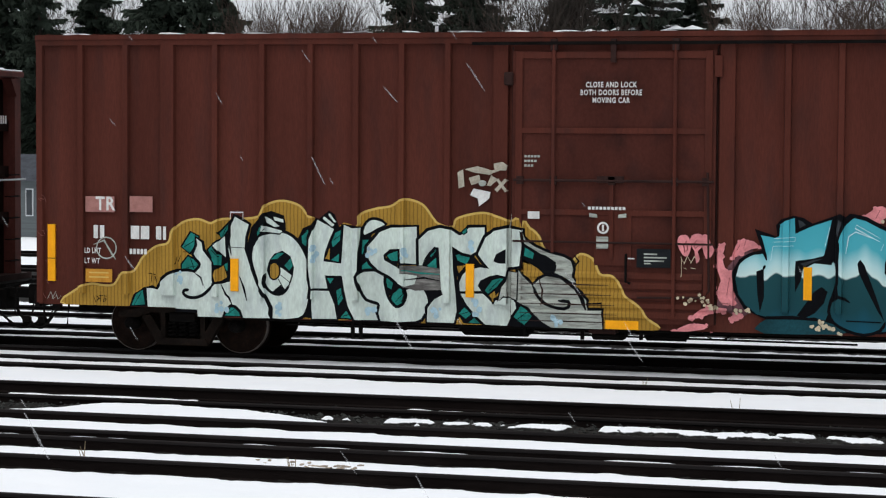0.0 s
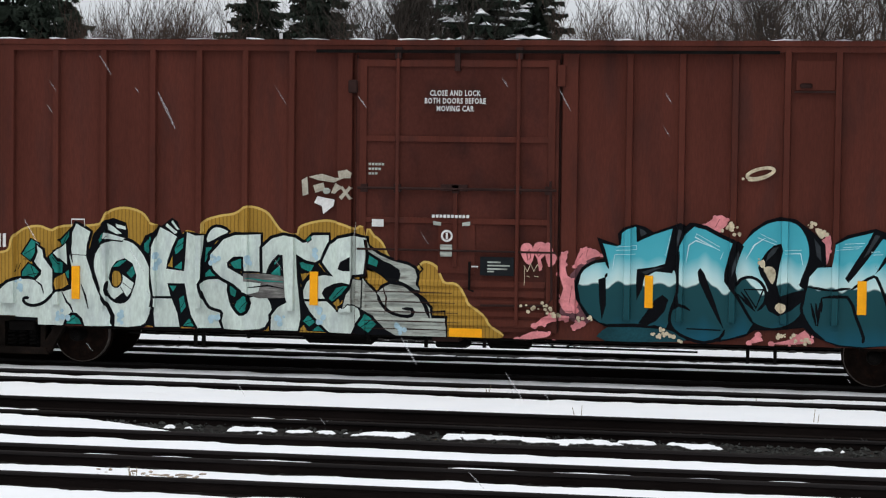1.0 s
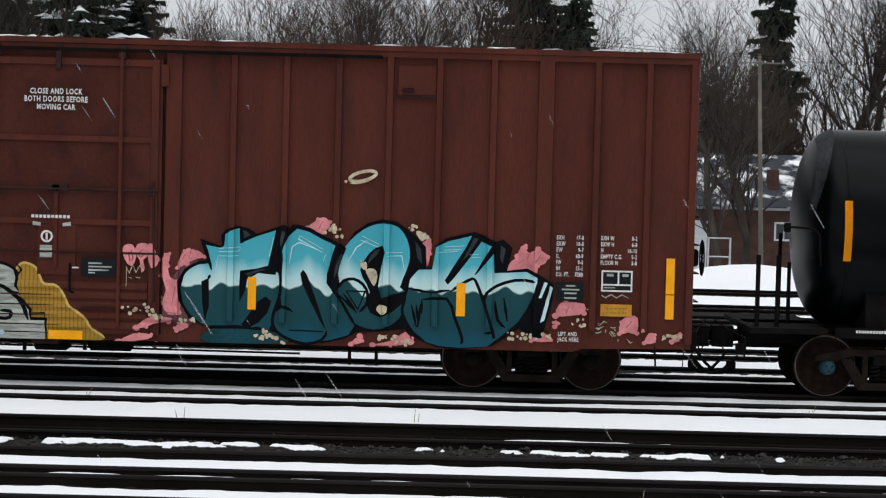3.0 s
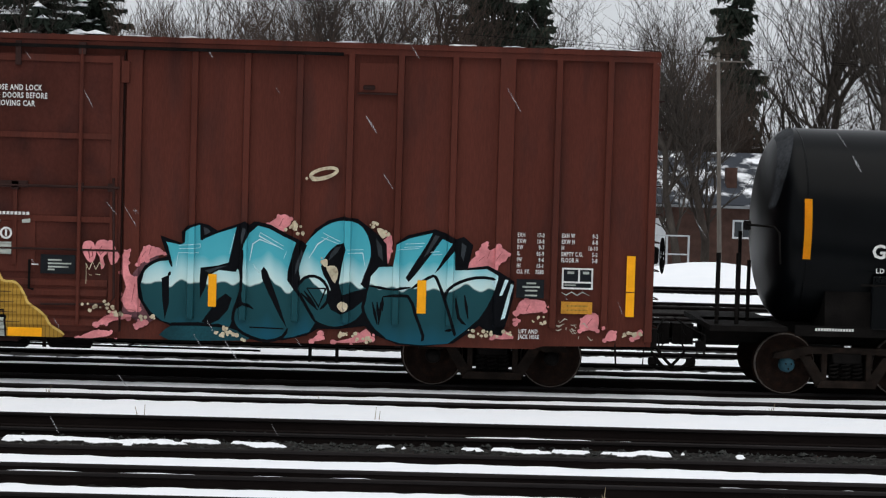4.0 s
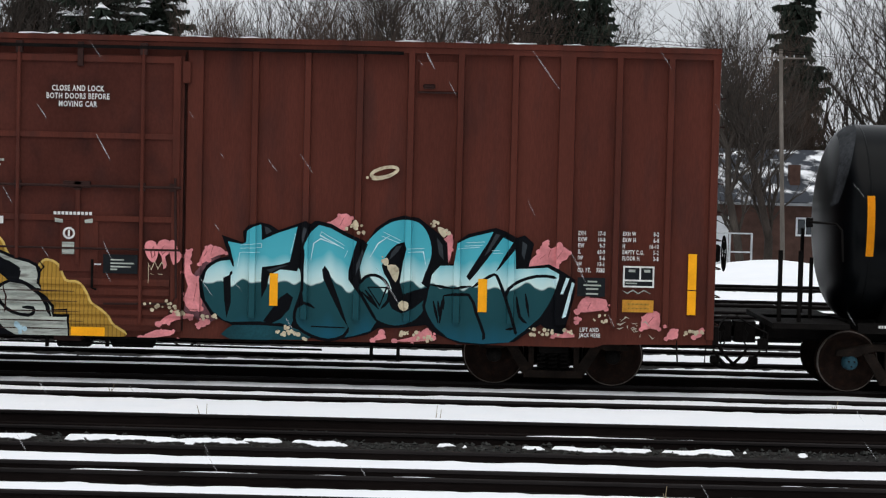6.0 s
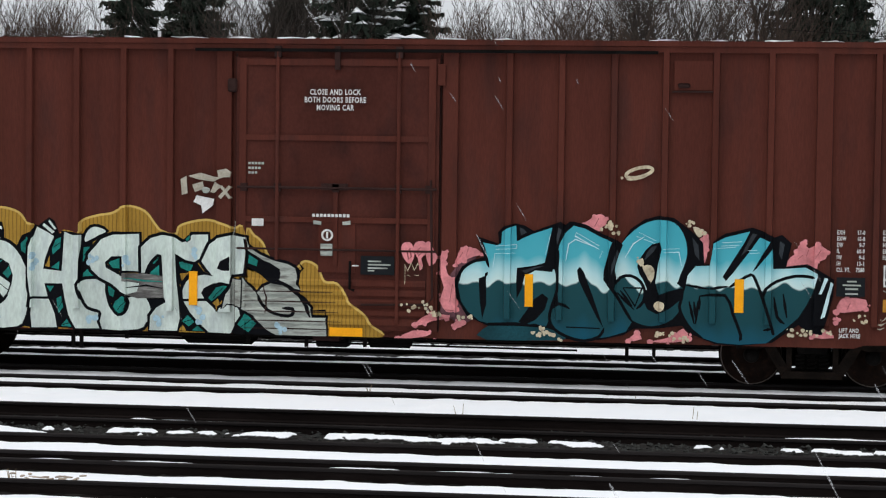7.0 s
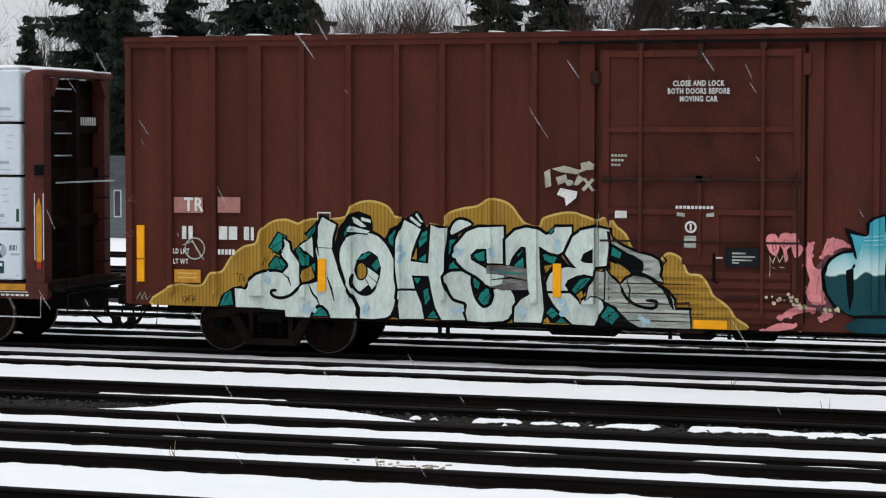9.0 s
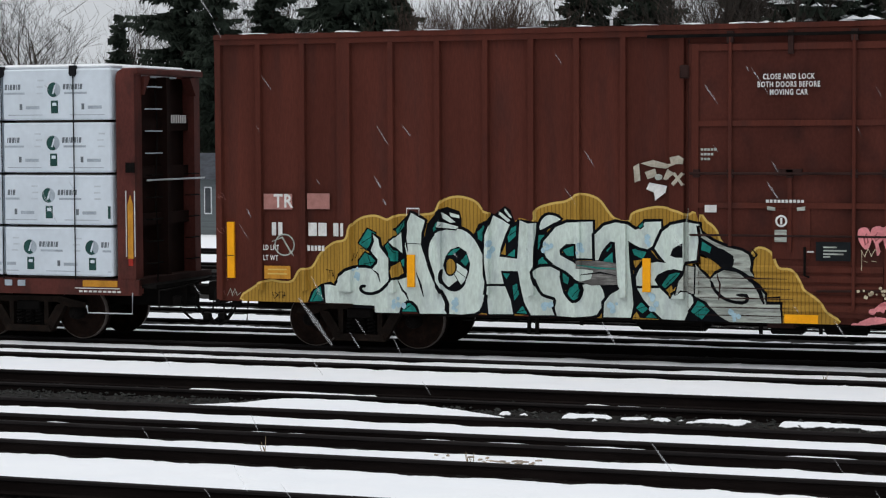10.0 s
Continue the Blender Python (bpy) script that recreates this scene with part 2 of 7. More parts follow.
def snow_cover(x, y):
    """1 where snow lies, 0 where ballast and ties are bare and where the train's shade is painted."""
    wob = value_noise(x * 1.3, y * 0.5, 3) * 0.5 + value_noise(x * 4.0, y * 0.7, 4) * 0.3 + value_noise(x * 11.0, y * 2.0, 9) * 0.2
    c = np.ones_like(x)
    for ry, _, gap in FRONT_RAILS:
        if gap:
            edge = ry - gap * (0.45 + 1.1 * wob)
            c = np.minimum(c, 1 - ((y < ry + 0.03) & (y > edge)) * np.clip((y - edge) / 0.05, 0, 1))
    bare = np.clip((y + 6.62) / 0.06, 0, 1) * np.clip((-3.76 - y) / 0.06, 0, 1)
    spread = value_noise(x * 0.42 + 7, y * 0 + 4, 11) * 0.6 + value_noise(x * 2.1, y * 0 + 1, 12) * 0.4
    rag = value_noise(x * 7.0, y * 9.0, 14) - 0.5
    lie = np.clip((np.clip(spread - 0.48, 0, 0.07) - np.abs(y + 5.92 + 0.16 * rag) + 0.30 * rag + 0.16 * (value_noise(x * 3.1, y * 2.0, 15) - 0.5)) / 0.03, 0, 1) * (spread > 0.48) * (x > -8.2)
    ledge = np.clip((value_noise(x * 0.45 + 3, y * 0 + 2, 13) - 0.66) / 0.05, 0, 1) * np.clip((y + 5.2) / 0.05, 0, 1) * np.clip((-4.95 - y) / 0.05, 0, 1)
    ledge = np.maximum(ledge, np.clip((1.0 - np.abs(x + 11.6) / 1.5 + (wob - 0.5) * 0.2) / 0.1, 0, 1) * np.clip((y + 5.2) / 0.05, 0, 1) * np.clip((-4.85 - y) / 0.05, 0, 1))
    crest = np.interp(x, [-16, -12.6, -11.7, -11.2, -10.4, -9.4, -8.5, -7.6], [-6.7, -6.55, -6.1, -5.45, -5.40, -5.55, -6.1, -6.7])
    drift = np.clip((crest + (wob - 0.5) * 0.25 - y) / 0.06, 0, 1)
    c = np.minimum(c, 1 - bare * (1 - np.maximum(np.maximum(lie, ledge), drift)))
    # the cars' shade put into the ground colour as a dark snowless strip
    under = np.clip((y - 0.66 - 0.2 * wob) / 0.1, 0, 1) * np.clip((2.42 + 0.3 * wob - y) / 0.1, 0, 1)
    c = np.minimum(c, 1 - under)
    for ry in BACK_RAILS:
        edge = ry - 0.10 - 0.55 * wob
        c = np.minimum(c, 1 - ((y < ry + 0.03) & (y > edge)) * 1.0)
    for ya, yb in ((9.8, 12.1), (17.6, 19.6)):
        strip = np.clip((y - ya - 0.7 * wob) / 0.1, 0, 1) * np.clip((yb - y) / 0.1, 0, 1)
        c = np.minimum(c, 1 - strip * np.clip((0.75 - value_noise(x * 0.35, y * 0.8, 21)) / 0.1, 0, 1))
    return c


def build_ground():
    xs = np.concatenate([np.linspace(-600, -40, 12)[:-1], np.arange(-40, -22, 0.4), np.arange(-22, 10.0, 0.06), np.arange(10, 30, 0.4), np.linspace(30, 600, 12)])
    ys = np.concatenate([np.linspace(-400, -40, 8)[:-1], np.arange(-40, -14, 1.0), np.arange(-14, 3.4, 0.05), np.arange(3.4, 32, 0.10), np.arange(32, 70, 1.0), np.linspace(70, 2000, 16)])
    X, Y = np.meshgrid(xs, ys)
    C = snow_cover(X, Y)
    Z = ground_level(X, Y)
    Z = Z + 0.14 * C * ((Y > -5.25) & (Y < -4.8)) + 0.03 * C * ((Y > -6.65) & (Y < -5.4))
    lump = value_noise(X * 2.2, Y * 2.2, 5) + 0.5 * value_noise(X * 6, Y * 6, 6) - 0.75
    Z = Z + lump * 0.022 * C + (value_noise(X * 11, Y * 11, 8) - 0.5) * 0.035 * (1 - C)
    Z = Z - 0.035 * (1 - C) * ((Y < 3) & (Y > -14))
    pile = np.exp(-((X - 10.0) / 2.6) ** 2 - ((Y - 37.0) / 2.5) ** 2) * 0.55 + np.exp(-((X - 15.0) / 3.0) ** 2 - ((Y - 38.0) / 2.5) ** 2) * 0.35
    Z = Z + pile
    me = bpy.data.meshes.new("ground")
    nx, ny = len(xs), len(ys)
    co = np.stack([X, Y, Z], -1).reshape(-1, 3).astype(np.float32)
    i = np.arange(nx * ny).reshape(ny, nx)
    quad = np.stack([i[:-1, :-1], i[:-1, 1:], i[1:, 1:], i[1:, :-1]], -1).reshape(-1, 4).astype(np.int32)
    me.vertices.add(len(co))
    me.vertices.foreach_set("co", co.ravel())
    me.loops.add(quad.size)
    me.loops.foreach_set("vertex_index", quad.ravel())
    me.polygons.add(len(quad))
    me.polygons.foreach_set("loop_start", np.arange(0, quad.size, 4, dtype=np.int32))
    me.update(calc_edges=True)
    me.attributes.new("snow", "FLOAT", "POINT").data.foreach_set("value", C.ravel().astype(np.float32))
    me.shade_smooth()
    m = bpy.data.materials.new("snow_and_ballast")
    m.use_nodes = True
    n, l = m.node_tree.nodes, m.node_tree.links
    b = n["Principled BSDF"]
    at = n.new("ShaderNodeAttribute")
    at.attribute_name = "snow"
    co_ = n.new("ShaderNodeTexCoord")
    fine, stone, soft_ = n.new("ShaderNodeTexNoise"), n.new("ShaderNodeTexVoronoi"), n.new("ShaderNodeTexNoise")
    fine.inputs["Scale"].default_value, stone.inputs["Scale"].default_value, soft_.inputs["Scale"].default_value = 14, 18, 1.4
    fine.inputs["Detail"].default_value = 5
    for q in (fine, stone, soft_):
        l.new(co_.outputs["Object"], q.inputs["Vector"])
    add = n.new("ShaderNodeMath")
    add.operation = "MULTIPLY_ADD"
    l.new(fine.outputs[0], add.inputs[0])
    add.inputs[1].default_value = 0.5
    l.new(at.outputs["Fac"], add.inputs[2])
    cut = n.new("ShaderNodeMapRange")
    cut.inputs[1].default_value, cut.inputs[2].default_value = 0.70, 0.84
    l.new(add.outputs[0], cut.inputs[0])
    snow = n.new("ShaderNodeMix")
    snow.data_type = "RGBA"
    snow.inputs[6].default_value, snow.inputs[7].default_value = (0.80, 0.83, 0.87, 1), (0.88, 0.89, 0.91, 1)
    l.new(soft_.outputs[0], snow.inputs[0])
    dark = n.new("ShaderNodeMix")
    dark.data_type = "RGBA"
    dark.inputs[6].default_value, dark.inputs[7].default_value = (0.004, 0.0035, 0.0035, 1), (0.024, 0.022, 0.020, 1)
    l.new(stone.outputs["Color"], dark.inputs[0])
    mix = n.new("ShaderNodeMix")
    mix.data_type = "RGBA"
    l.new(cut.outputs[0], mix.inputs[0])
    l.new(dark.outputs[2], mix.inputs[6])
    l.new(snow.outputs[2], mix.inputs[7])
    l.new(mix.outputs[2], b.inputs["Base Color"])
    b.inputs["Roughness"].default_value = 0.85
    b.inputs["Specular IOR Level"].default_value = 0.1
    bp = n.new("ShaderNodeBump")
    bp.inputs["Strength"].default_value, bp.inputs["Distance"].default_value = 0.3, 0.03
    l.new(fine.outputs[0], bp.inputs["Height"])
    l.new(bp.outputs[0], b.inputs["Normal"])
    me.materials.append(m)
    return tagged(new("ground", me), "trodden snow over dark wet ballast in a rail yard", "ground", kind="structure")


build_ground()


def build_rail(y, x0=-75.0, x1=75.0, label="dark rusty steel rail half sunk in snow"):
    """A flat-bottomed rail: foot, web and rounded head."""
    r = thing("rail", (0, y, 0), label, "rail", "rails of the yard", "structure")
    web = [(-0.07, -0.172), (0.07, -0.172), (0.068, -0.160), (0.014, -0.145), (0.010, -0.045), (0.034, -0.036), (-0.034, -0.036), (-0.010, -0.045), (-0.014, -0.145), (-0.068, -0.160)]
    head = [(-0.035, -0.036), (0.035, -0.036), (0.036, -0.010), (0.027, -0.001), (0.0, 0.0), (-0.027, -0.001), (-0.036, -0.010)]
    part("rail_web", prism([(y + a, b) for a, b in web], "x", x0, x1), RAIL_RUST, r)
    part("rail_head", prism([(y + a, b) for a, b in head], "x", x0, x1), RAIL_TOP, r)


for ry, _, _ in FRONT_RAILS:
    build_rail(ry)
for ry in TRAIN_RAILS:
    build_rail(ry, label="worn steel rail under the standing train")
for ry in BACK_RAILS + [3.4]:
    build_rail(ry, label="dark rail of a track behind the train")



# ---- rolling stock ----
AXIS_Y = 1.6


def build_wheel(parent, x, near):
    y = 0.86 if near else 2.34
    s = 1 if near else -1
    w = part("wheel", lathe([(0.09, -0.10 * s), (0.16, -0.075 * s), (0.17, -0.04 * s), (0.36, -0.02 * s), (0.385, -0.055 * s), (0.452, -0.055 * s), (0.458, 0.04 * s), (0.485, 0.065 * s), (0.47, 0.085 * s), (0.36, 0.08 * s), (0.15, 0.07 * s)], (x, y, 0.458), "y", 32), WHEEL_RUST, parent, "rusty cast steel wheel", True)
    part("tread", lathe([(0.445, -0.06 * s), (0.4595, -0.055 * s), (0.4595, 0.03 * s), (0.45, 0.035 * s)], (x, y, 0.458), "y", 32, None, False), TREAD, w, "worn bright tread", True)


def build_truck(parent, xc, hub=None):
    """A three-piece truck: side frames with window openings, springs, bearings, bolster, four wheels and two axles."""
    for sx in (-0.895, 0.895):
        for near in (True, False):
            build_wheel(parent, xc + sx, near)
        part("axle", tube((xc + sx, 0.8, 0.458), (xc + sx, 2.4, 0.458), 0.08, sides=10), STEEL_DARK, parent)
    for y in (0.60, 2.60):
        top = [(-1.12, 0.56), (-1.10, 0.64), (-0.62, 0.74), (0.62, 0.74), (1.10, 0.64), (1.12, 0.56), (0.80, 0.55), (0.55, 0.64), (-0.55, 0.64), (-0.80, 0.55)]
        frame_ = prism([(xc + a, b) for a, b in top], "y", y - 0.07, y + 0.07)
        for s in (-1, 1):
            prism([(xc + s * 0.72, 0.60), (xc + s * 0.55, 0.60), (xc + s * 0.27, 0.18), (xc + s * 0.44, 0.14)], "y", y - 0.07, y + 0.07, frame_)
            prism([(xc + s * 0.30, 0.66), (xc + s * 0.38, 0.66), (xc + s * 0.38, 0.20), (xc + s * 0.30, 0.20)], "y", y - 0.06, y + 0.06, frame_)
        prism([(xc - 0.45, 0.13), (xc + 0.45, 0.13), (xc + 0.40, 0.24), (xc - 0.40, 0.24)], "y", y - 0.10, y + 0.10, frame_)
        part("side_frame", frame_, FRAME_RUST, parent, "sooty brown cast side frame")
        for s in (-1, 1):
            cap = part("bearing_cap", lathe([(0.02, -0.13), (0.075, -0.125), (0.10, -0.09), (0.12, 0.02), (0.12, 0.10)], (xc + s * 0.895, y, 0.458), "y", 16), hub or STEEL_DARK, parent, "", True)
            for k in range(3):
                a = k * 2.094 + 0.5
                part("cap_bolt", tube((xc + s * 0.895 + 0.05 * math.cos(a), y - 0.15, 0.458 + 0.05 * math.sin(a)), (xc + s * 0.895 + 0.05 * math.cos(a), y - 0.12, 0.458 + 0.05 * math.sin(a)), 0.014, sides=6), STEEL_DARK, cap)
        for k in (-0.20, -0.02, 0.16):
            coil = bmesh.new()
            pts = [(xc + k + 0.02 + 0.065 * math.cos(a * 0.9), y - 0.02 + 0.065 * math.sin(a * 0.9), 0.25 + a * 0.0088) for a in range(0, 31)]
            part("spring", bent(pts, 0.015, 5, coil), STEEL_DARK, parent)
    # added dark plates that stand in for the shade behind the springs
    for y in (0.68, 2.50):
        part("spring_gap_shade", box(xc - 0.24, xc + 0.24, y, y + 0.03, 0.20, 0.62), STEEL_DARK, parent)
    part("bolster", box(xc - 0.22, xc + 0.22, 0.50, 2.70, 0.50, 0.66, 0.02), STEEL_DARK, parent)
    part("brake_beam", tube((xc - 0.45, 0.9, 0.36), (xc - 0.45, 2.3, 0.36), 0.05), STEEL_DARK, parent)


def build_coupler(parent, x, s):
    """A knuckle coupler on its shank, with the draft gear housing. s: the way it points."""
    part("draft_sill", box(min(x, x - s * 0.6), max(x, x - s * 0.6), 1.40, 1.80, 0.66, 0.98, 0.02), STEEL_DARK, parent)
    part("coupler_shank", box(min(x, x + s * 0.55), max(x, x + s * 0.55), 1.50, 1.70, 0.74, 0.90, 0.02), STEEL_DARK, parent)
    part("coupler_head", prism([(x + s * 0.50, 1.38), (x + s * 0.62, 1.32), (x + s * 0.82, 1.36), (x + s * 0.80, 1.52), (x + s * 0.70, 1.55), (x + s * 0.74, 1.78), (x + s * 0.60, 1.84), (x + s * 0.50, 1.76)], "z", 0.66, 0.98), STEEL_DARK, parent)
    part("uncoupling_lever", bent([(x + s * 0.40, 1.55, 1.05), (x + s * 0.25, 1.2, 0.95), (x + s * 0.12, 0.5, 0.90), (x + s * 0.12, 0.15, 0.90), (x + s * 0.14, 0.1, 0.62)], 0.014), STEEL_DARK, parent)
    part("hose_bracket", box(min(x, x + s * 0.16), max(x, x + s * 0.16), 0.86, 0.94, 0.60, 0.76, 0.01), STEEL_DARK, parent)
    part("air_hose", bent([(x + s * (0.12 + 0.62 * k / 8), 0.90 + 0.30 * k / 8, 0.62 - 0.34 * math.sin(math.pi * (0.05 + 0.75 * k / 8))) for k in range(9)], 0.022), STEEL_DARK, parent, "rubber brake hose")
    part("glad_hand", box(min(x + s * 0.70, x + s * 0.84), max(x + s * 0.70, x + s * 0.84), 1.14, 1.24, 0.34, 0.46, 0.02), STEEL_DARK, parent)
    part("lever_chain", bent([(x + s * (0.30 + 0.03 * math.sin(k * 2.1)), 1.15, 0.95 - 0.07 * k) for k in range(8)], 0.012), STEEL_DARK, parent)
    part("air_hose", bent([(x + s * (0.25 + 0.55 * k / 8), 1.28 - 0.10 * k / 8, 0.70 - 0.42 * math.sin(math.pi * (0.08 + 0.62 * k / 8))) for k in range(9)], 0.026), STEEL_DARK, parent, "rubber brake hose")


# the side of the boxcar: shallow posts on a flat sheet
CAR0, CAR1 = -14.96, 3.80
PANEL, POST = 0.045, -0.032
POSTS = [(x, 0.042) for x in (-14.20, -13.43, -11.92, -11.14, -10.35, -9.61, -8.88, -8.15, -3.02, -2.25, -1.48, -0.73, 0.0, 0.80, 2.33, 3.09)] + [(-12.72, 0.11), (-7.32, 0.11), (-3.90, 0.11), (1.57, 0.11), (CAR0 + 0.05, 0.05), (CAR1 - 0.05, 0.05)]
DOOR0, DOOR1, DOOR_FACE = -7.13, -4.06, -0.045
SILL_Z, EAVE_Z, ROOF_Z = 0.64, 4.92, 5.085
POST_FOOT = 0.97


def side_breaks():
    """Where the side bends, as (x, depth), from end to end."""
    out = []
    for x, w in sorted(POSTS):
        out += [(x - w - 0.014, PANEL), (x - w, POST), (x + w, POST), (x + w + 0.014, PANEL)]
    out = [(x, y) for x, y in out if not (DOOR0 - 0.005 < x < DOOR1 + 0.005)]
    out += [(DOOR0, PANEL), (DOOR0 + 0.002, DOOR_FACE), (DOOR0 + 0.05, DOOR_FACE), (DOOR0 + 0.052, DOOR_FACE - 0.032), (DOOR0 + 0.158, DOOR_FACE - 0.032), (DOOR0 + 0.16, DOOR_FACE), (DOOR1 - 0.002, DOOR_FACE), (DOOR1, PANEL)]
    return sorted(out)


BREAKS = side_breaks()


def build_boxcar():
    xc = (CAR0 + CAR1) / 2
    car = thing("boxcar", (xc, AXIS_Y, 0), "long red-brown steel boxcar with outside posts covered in graffiti", "boxcar")
    part("side_panel", box(CAR0, CAR1, PANEL, PANEL + 0.06, 0.80, EAVE_Z), CAR_RED, car)
    part("far_side", box(CAR0, CAR1, 3.10, 3.18, 0.80, EAVE_Z), CAR_RED, car)
    for x in (CAR0, CAR1 - 0.06):
        e = part("end_wall", box(x, x + 0.06, PANEL + 0.06, 3.10, 0.80, EAVE_Z), CAR_RED, car)
        s = -1 if x < -5 else 1
        for k in range(10):
            z = 1.15 + k * 0.38
            part("end_corrugation", tube((x + 0.03 + s * 0.02, 0.35, z), (x + 0.03 + s * 0.02, 2.85, z), 0.05, sides=6), CAR_RED, e)
    part("floor_pan", box(CAR0 + 0.05, CAR1 - 0.05, 0.15, 3.05, 0.80, 0.90), CAR_DARK, car)
    for x, w in POSTS:
        z0 = POST_FOOT if CAR0 + 0.1 < x < CAR1 - 0.1 else 0.80
        part("side_post", prism([(x - w - 0.014, PANEL), (x - w, POST), (x + w, POST), (x + w + 0.014, PANEL)], "z", z0, EAVE_Z), CAR_RED, car)
    part("top_chord", prism([(-0.03, EAVE_Z - 0.005), (-0.03, EAVE_Z + 0.075), (-0.055, EAVE_Z + 0.085), (-0.055, ROOF_Z - 0.01), (0.10, ROOF_Z), (0.10, EAVE_Z - 0.005)], "x", CAR0 - 0.01, CAR1 + 0.01), CAR_RED, car)
    # door track strip, near-black for the shadow line below the top chord
    part("door_track_shadow", box(-7.75, -0.85, -0.125, -0.056, EAVE_Z - 0.035, EAVE_Z + 0.012), STEEL_DARK, car)
    # fish-belly sill: shallow over the trucks, deep between them
    part("side_sill", prism([(CAR0, 0.803), (CAR0, 0.775), (-12.25, 0.765), (-12.10, SILL_Z), (2.05, SILL_Z), (2.2, 0.69), (CAR1, 0.72), (CAR1, 0.803)], "y", PANEL - 0.001, 0.10), CAR_RED, car)
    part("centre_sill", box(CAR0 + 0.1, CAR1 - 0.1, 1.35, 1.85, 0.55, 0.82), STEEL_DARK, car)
    roof = part("roof", prism([(0.0, ROOF_Z - 0.03), (0.0, ROOF_Z), (AXIS_Y, ROOF_Z + 0.05), (3.2, ROOF_Z), (3.2, ROOF_Z - 0.03)], "x", CAR0, CAR1), CAR_RED, car)
    rng = random.Random(5)
    for k in range(23):
        x0 = CAR0 + 0.3 + k * 0.806
        if x0 > CAR1 - 0.6:
            break
        part("roof_seam", box(x0 - 0.16, x0 - 0.10, 0.05, 3.15, ROOF_Z, ROOF_Z + 0.012), CAR_RED, roof)
        w, hgt = rng.uniform(0.12, 0.27), rng.uniform(0.014, 0.026)
        if rng.random() < 0.2:
            continue
        cap = bmesh.new()
        bmesh.ops.create_icosphere(cap, subdivisions=2, radius=1)
        for v in cap.verts:
            v.co *= 1 + 0.55 * noise.noise(v.co * 2.1 + Vector((k, 0, 0)))
        bmesh.ops.transform(cap, matrix=Matrix.LocRotScale((x0 + 0.24 + rng.uniform(-0.05, 0.05), 0.30, ROOF_Z + 0.008), None, (w, 0.34, hgt)), verts=cap.verts)
        part("snow_cap", cap, SNOW_BRANCH, roof, "small cap of snow left on the roof", True)
    part("roof_vent", tube((-8.4, 0.25, ROOF_Z), (-8.4, 0.25, ROOF_Z + 0.11), 0.026), TRIM_WHITE, roof)

    # the plug door
    door = part("door", box(DOOR0, DOOR1, DOOR_FACE, PANEL - 0.004, 0.74, 4.80), CAR_DOOR, car, "closed sliding plug door with cross bars")
    y = DOOR_FACE
    for z, hgt in ((4.68, 0.10), (3.56, 0.085), (2.34, 0.085)):
        part("door_bar", box(DOOR0 + 0.10, DOOR1 - 0.10, y - 0.03, y, z, z + hgt, 0.006), CAR_RED, door)
    for x in (DOOR0 + 0.05, DOOR1 - 0.16):
        part("door_stile", box(x, x + 0.11, y - 0.032, y, 0.95, 4.79, 0.006), CAR_RED, door)
    for x, foot in ((-6.49, 1.78), (-4.66, 0.85)):
        part("door_rod", tube((x, y - 0.05, foot), (x, y - 0.05, 4.90), 0.028), CAR_RED, door)
        part("rod_hanger", box(x - 0.05, x + 0.05, y - 0.075, y, 4.80, 4.97), CAR_DARK, door)
    part("door_hanger", box(-5.63, -5.55, y - 0.07, y, 4.62, 4.97), CAR_DARK, door)
    for z, r in ((2.86, 0.020), (1.94, 0.016)):
        part("latch_bar", tube((DOOR0 + 0.03, y - 0.05, z), (DOOR1 - 0.02, y - 0.05, z), r), CAR_DARK, door)
    for x in (-7.0, -6.49, -5.60, -4.66, -4.2):
        part("latch_keeper", box(x - 0.05, x + 0.05, y - 0.06, y, 2.80, 2.92), CAR_DARK, door)
    latch = part("door_latch", box(-5.82, -5.42, y - 0.06, y - 0.0, 2.83, 2.93), CAR_DARK, door)
    part("latch_post", box(-5.63, -5.57, y - 0.05, y, 1.7, 2.83), CAR_RED, latch)
    part("latch_plate", box(-5.86, -5.30, y - 0.02, y - 0.001, 1.60, 2.36), CAR_RED, door)
    part("latch_handle", bent([(-5.37, y - 0.06, 1.78), (-5.37, y - 0.07, 1.36), (-5.30, y - 0.07, 1.34)], 0.020), STEEL_DARK, door)
    for k in range(5):
        part("door_corrugation", prism([(y, 0.80 + k * 0.145), (y - 0.03, 0.83 + k * 0.145), (y - 0.03, 0.89 + k * 0.145), (y, 0.92 + k * 0.145)], "x", DOOR0 + 0.18, DOOR1 - 0.18), CAR_RED, door)
    part("door_guide", bent([(-4.17, y - 0.04, 3.0), (-4.13, y - 0.05, 1.25), (-4.20, y - 0.05, 1.15), (-5.2, y - 0.05, 1.13)], 0.018), CAR_DARK, door)
    for z in (4.40,):
        part("door_lug", box(DOOR1 - 0.03, DOOR1 + 0.09, y - 0.03, PANEL, z, z + 0.32, 0.01), CAR_RED, car)
    part("door_hinge", box(DOOR0 - 0.13, DOOR0 + 0.01, y - 0.05, PANEL, 4.28, 4.48, 0.02), CAR_DARK, car)
    part("door_edge_gap", box(DOOR1 + 0.004, DOOR1 + 0.022, 0.02, PANEL + 0.004, 0.75, 4.86), CAR_DARK, car)
    part("door_edge_gap", box(DOOR0 - 0.022, DOOR0 - 0.003, 0.02, PANEL + 0.004, 0.75, 4.86), CAR_DARK, car)
    # vent hatch near the roof and small fittings
    hatch = part("vent_hatch", box(-0.62, -0.05, 0.005, PANEL, 4.36, 4.80, 0.01), CAR_RED, car)
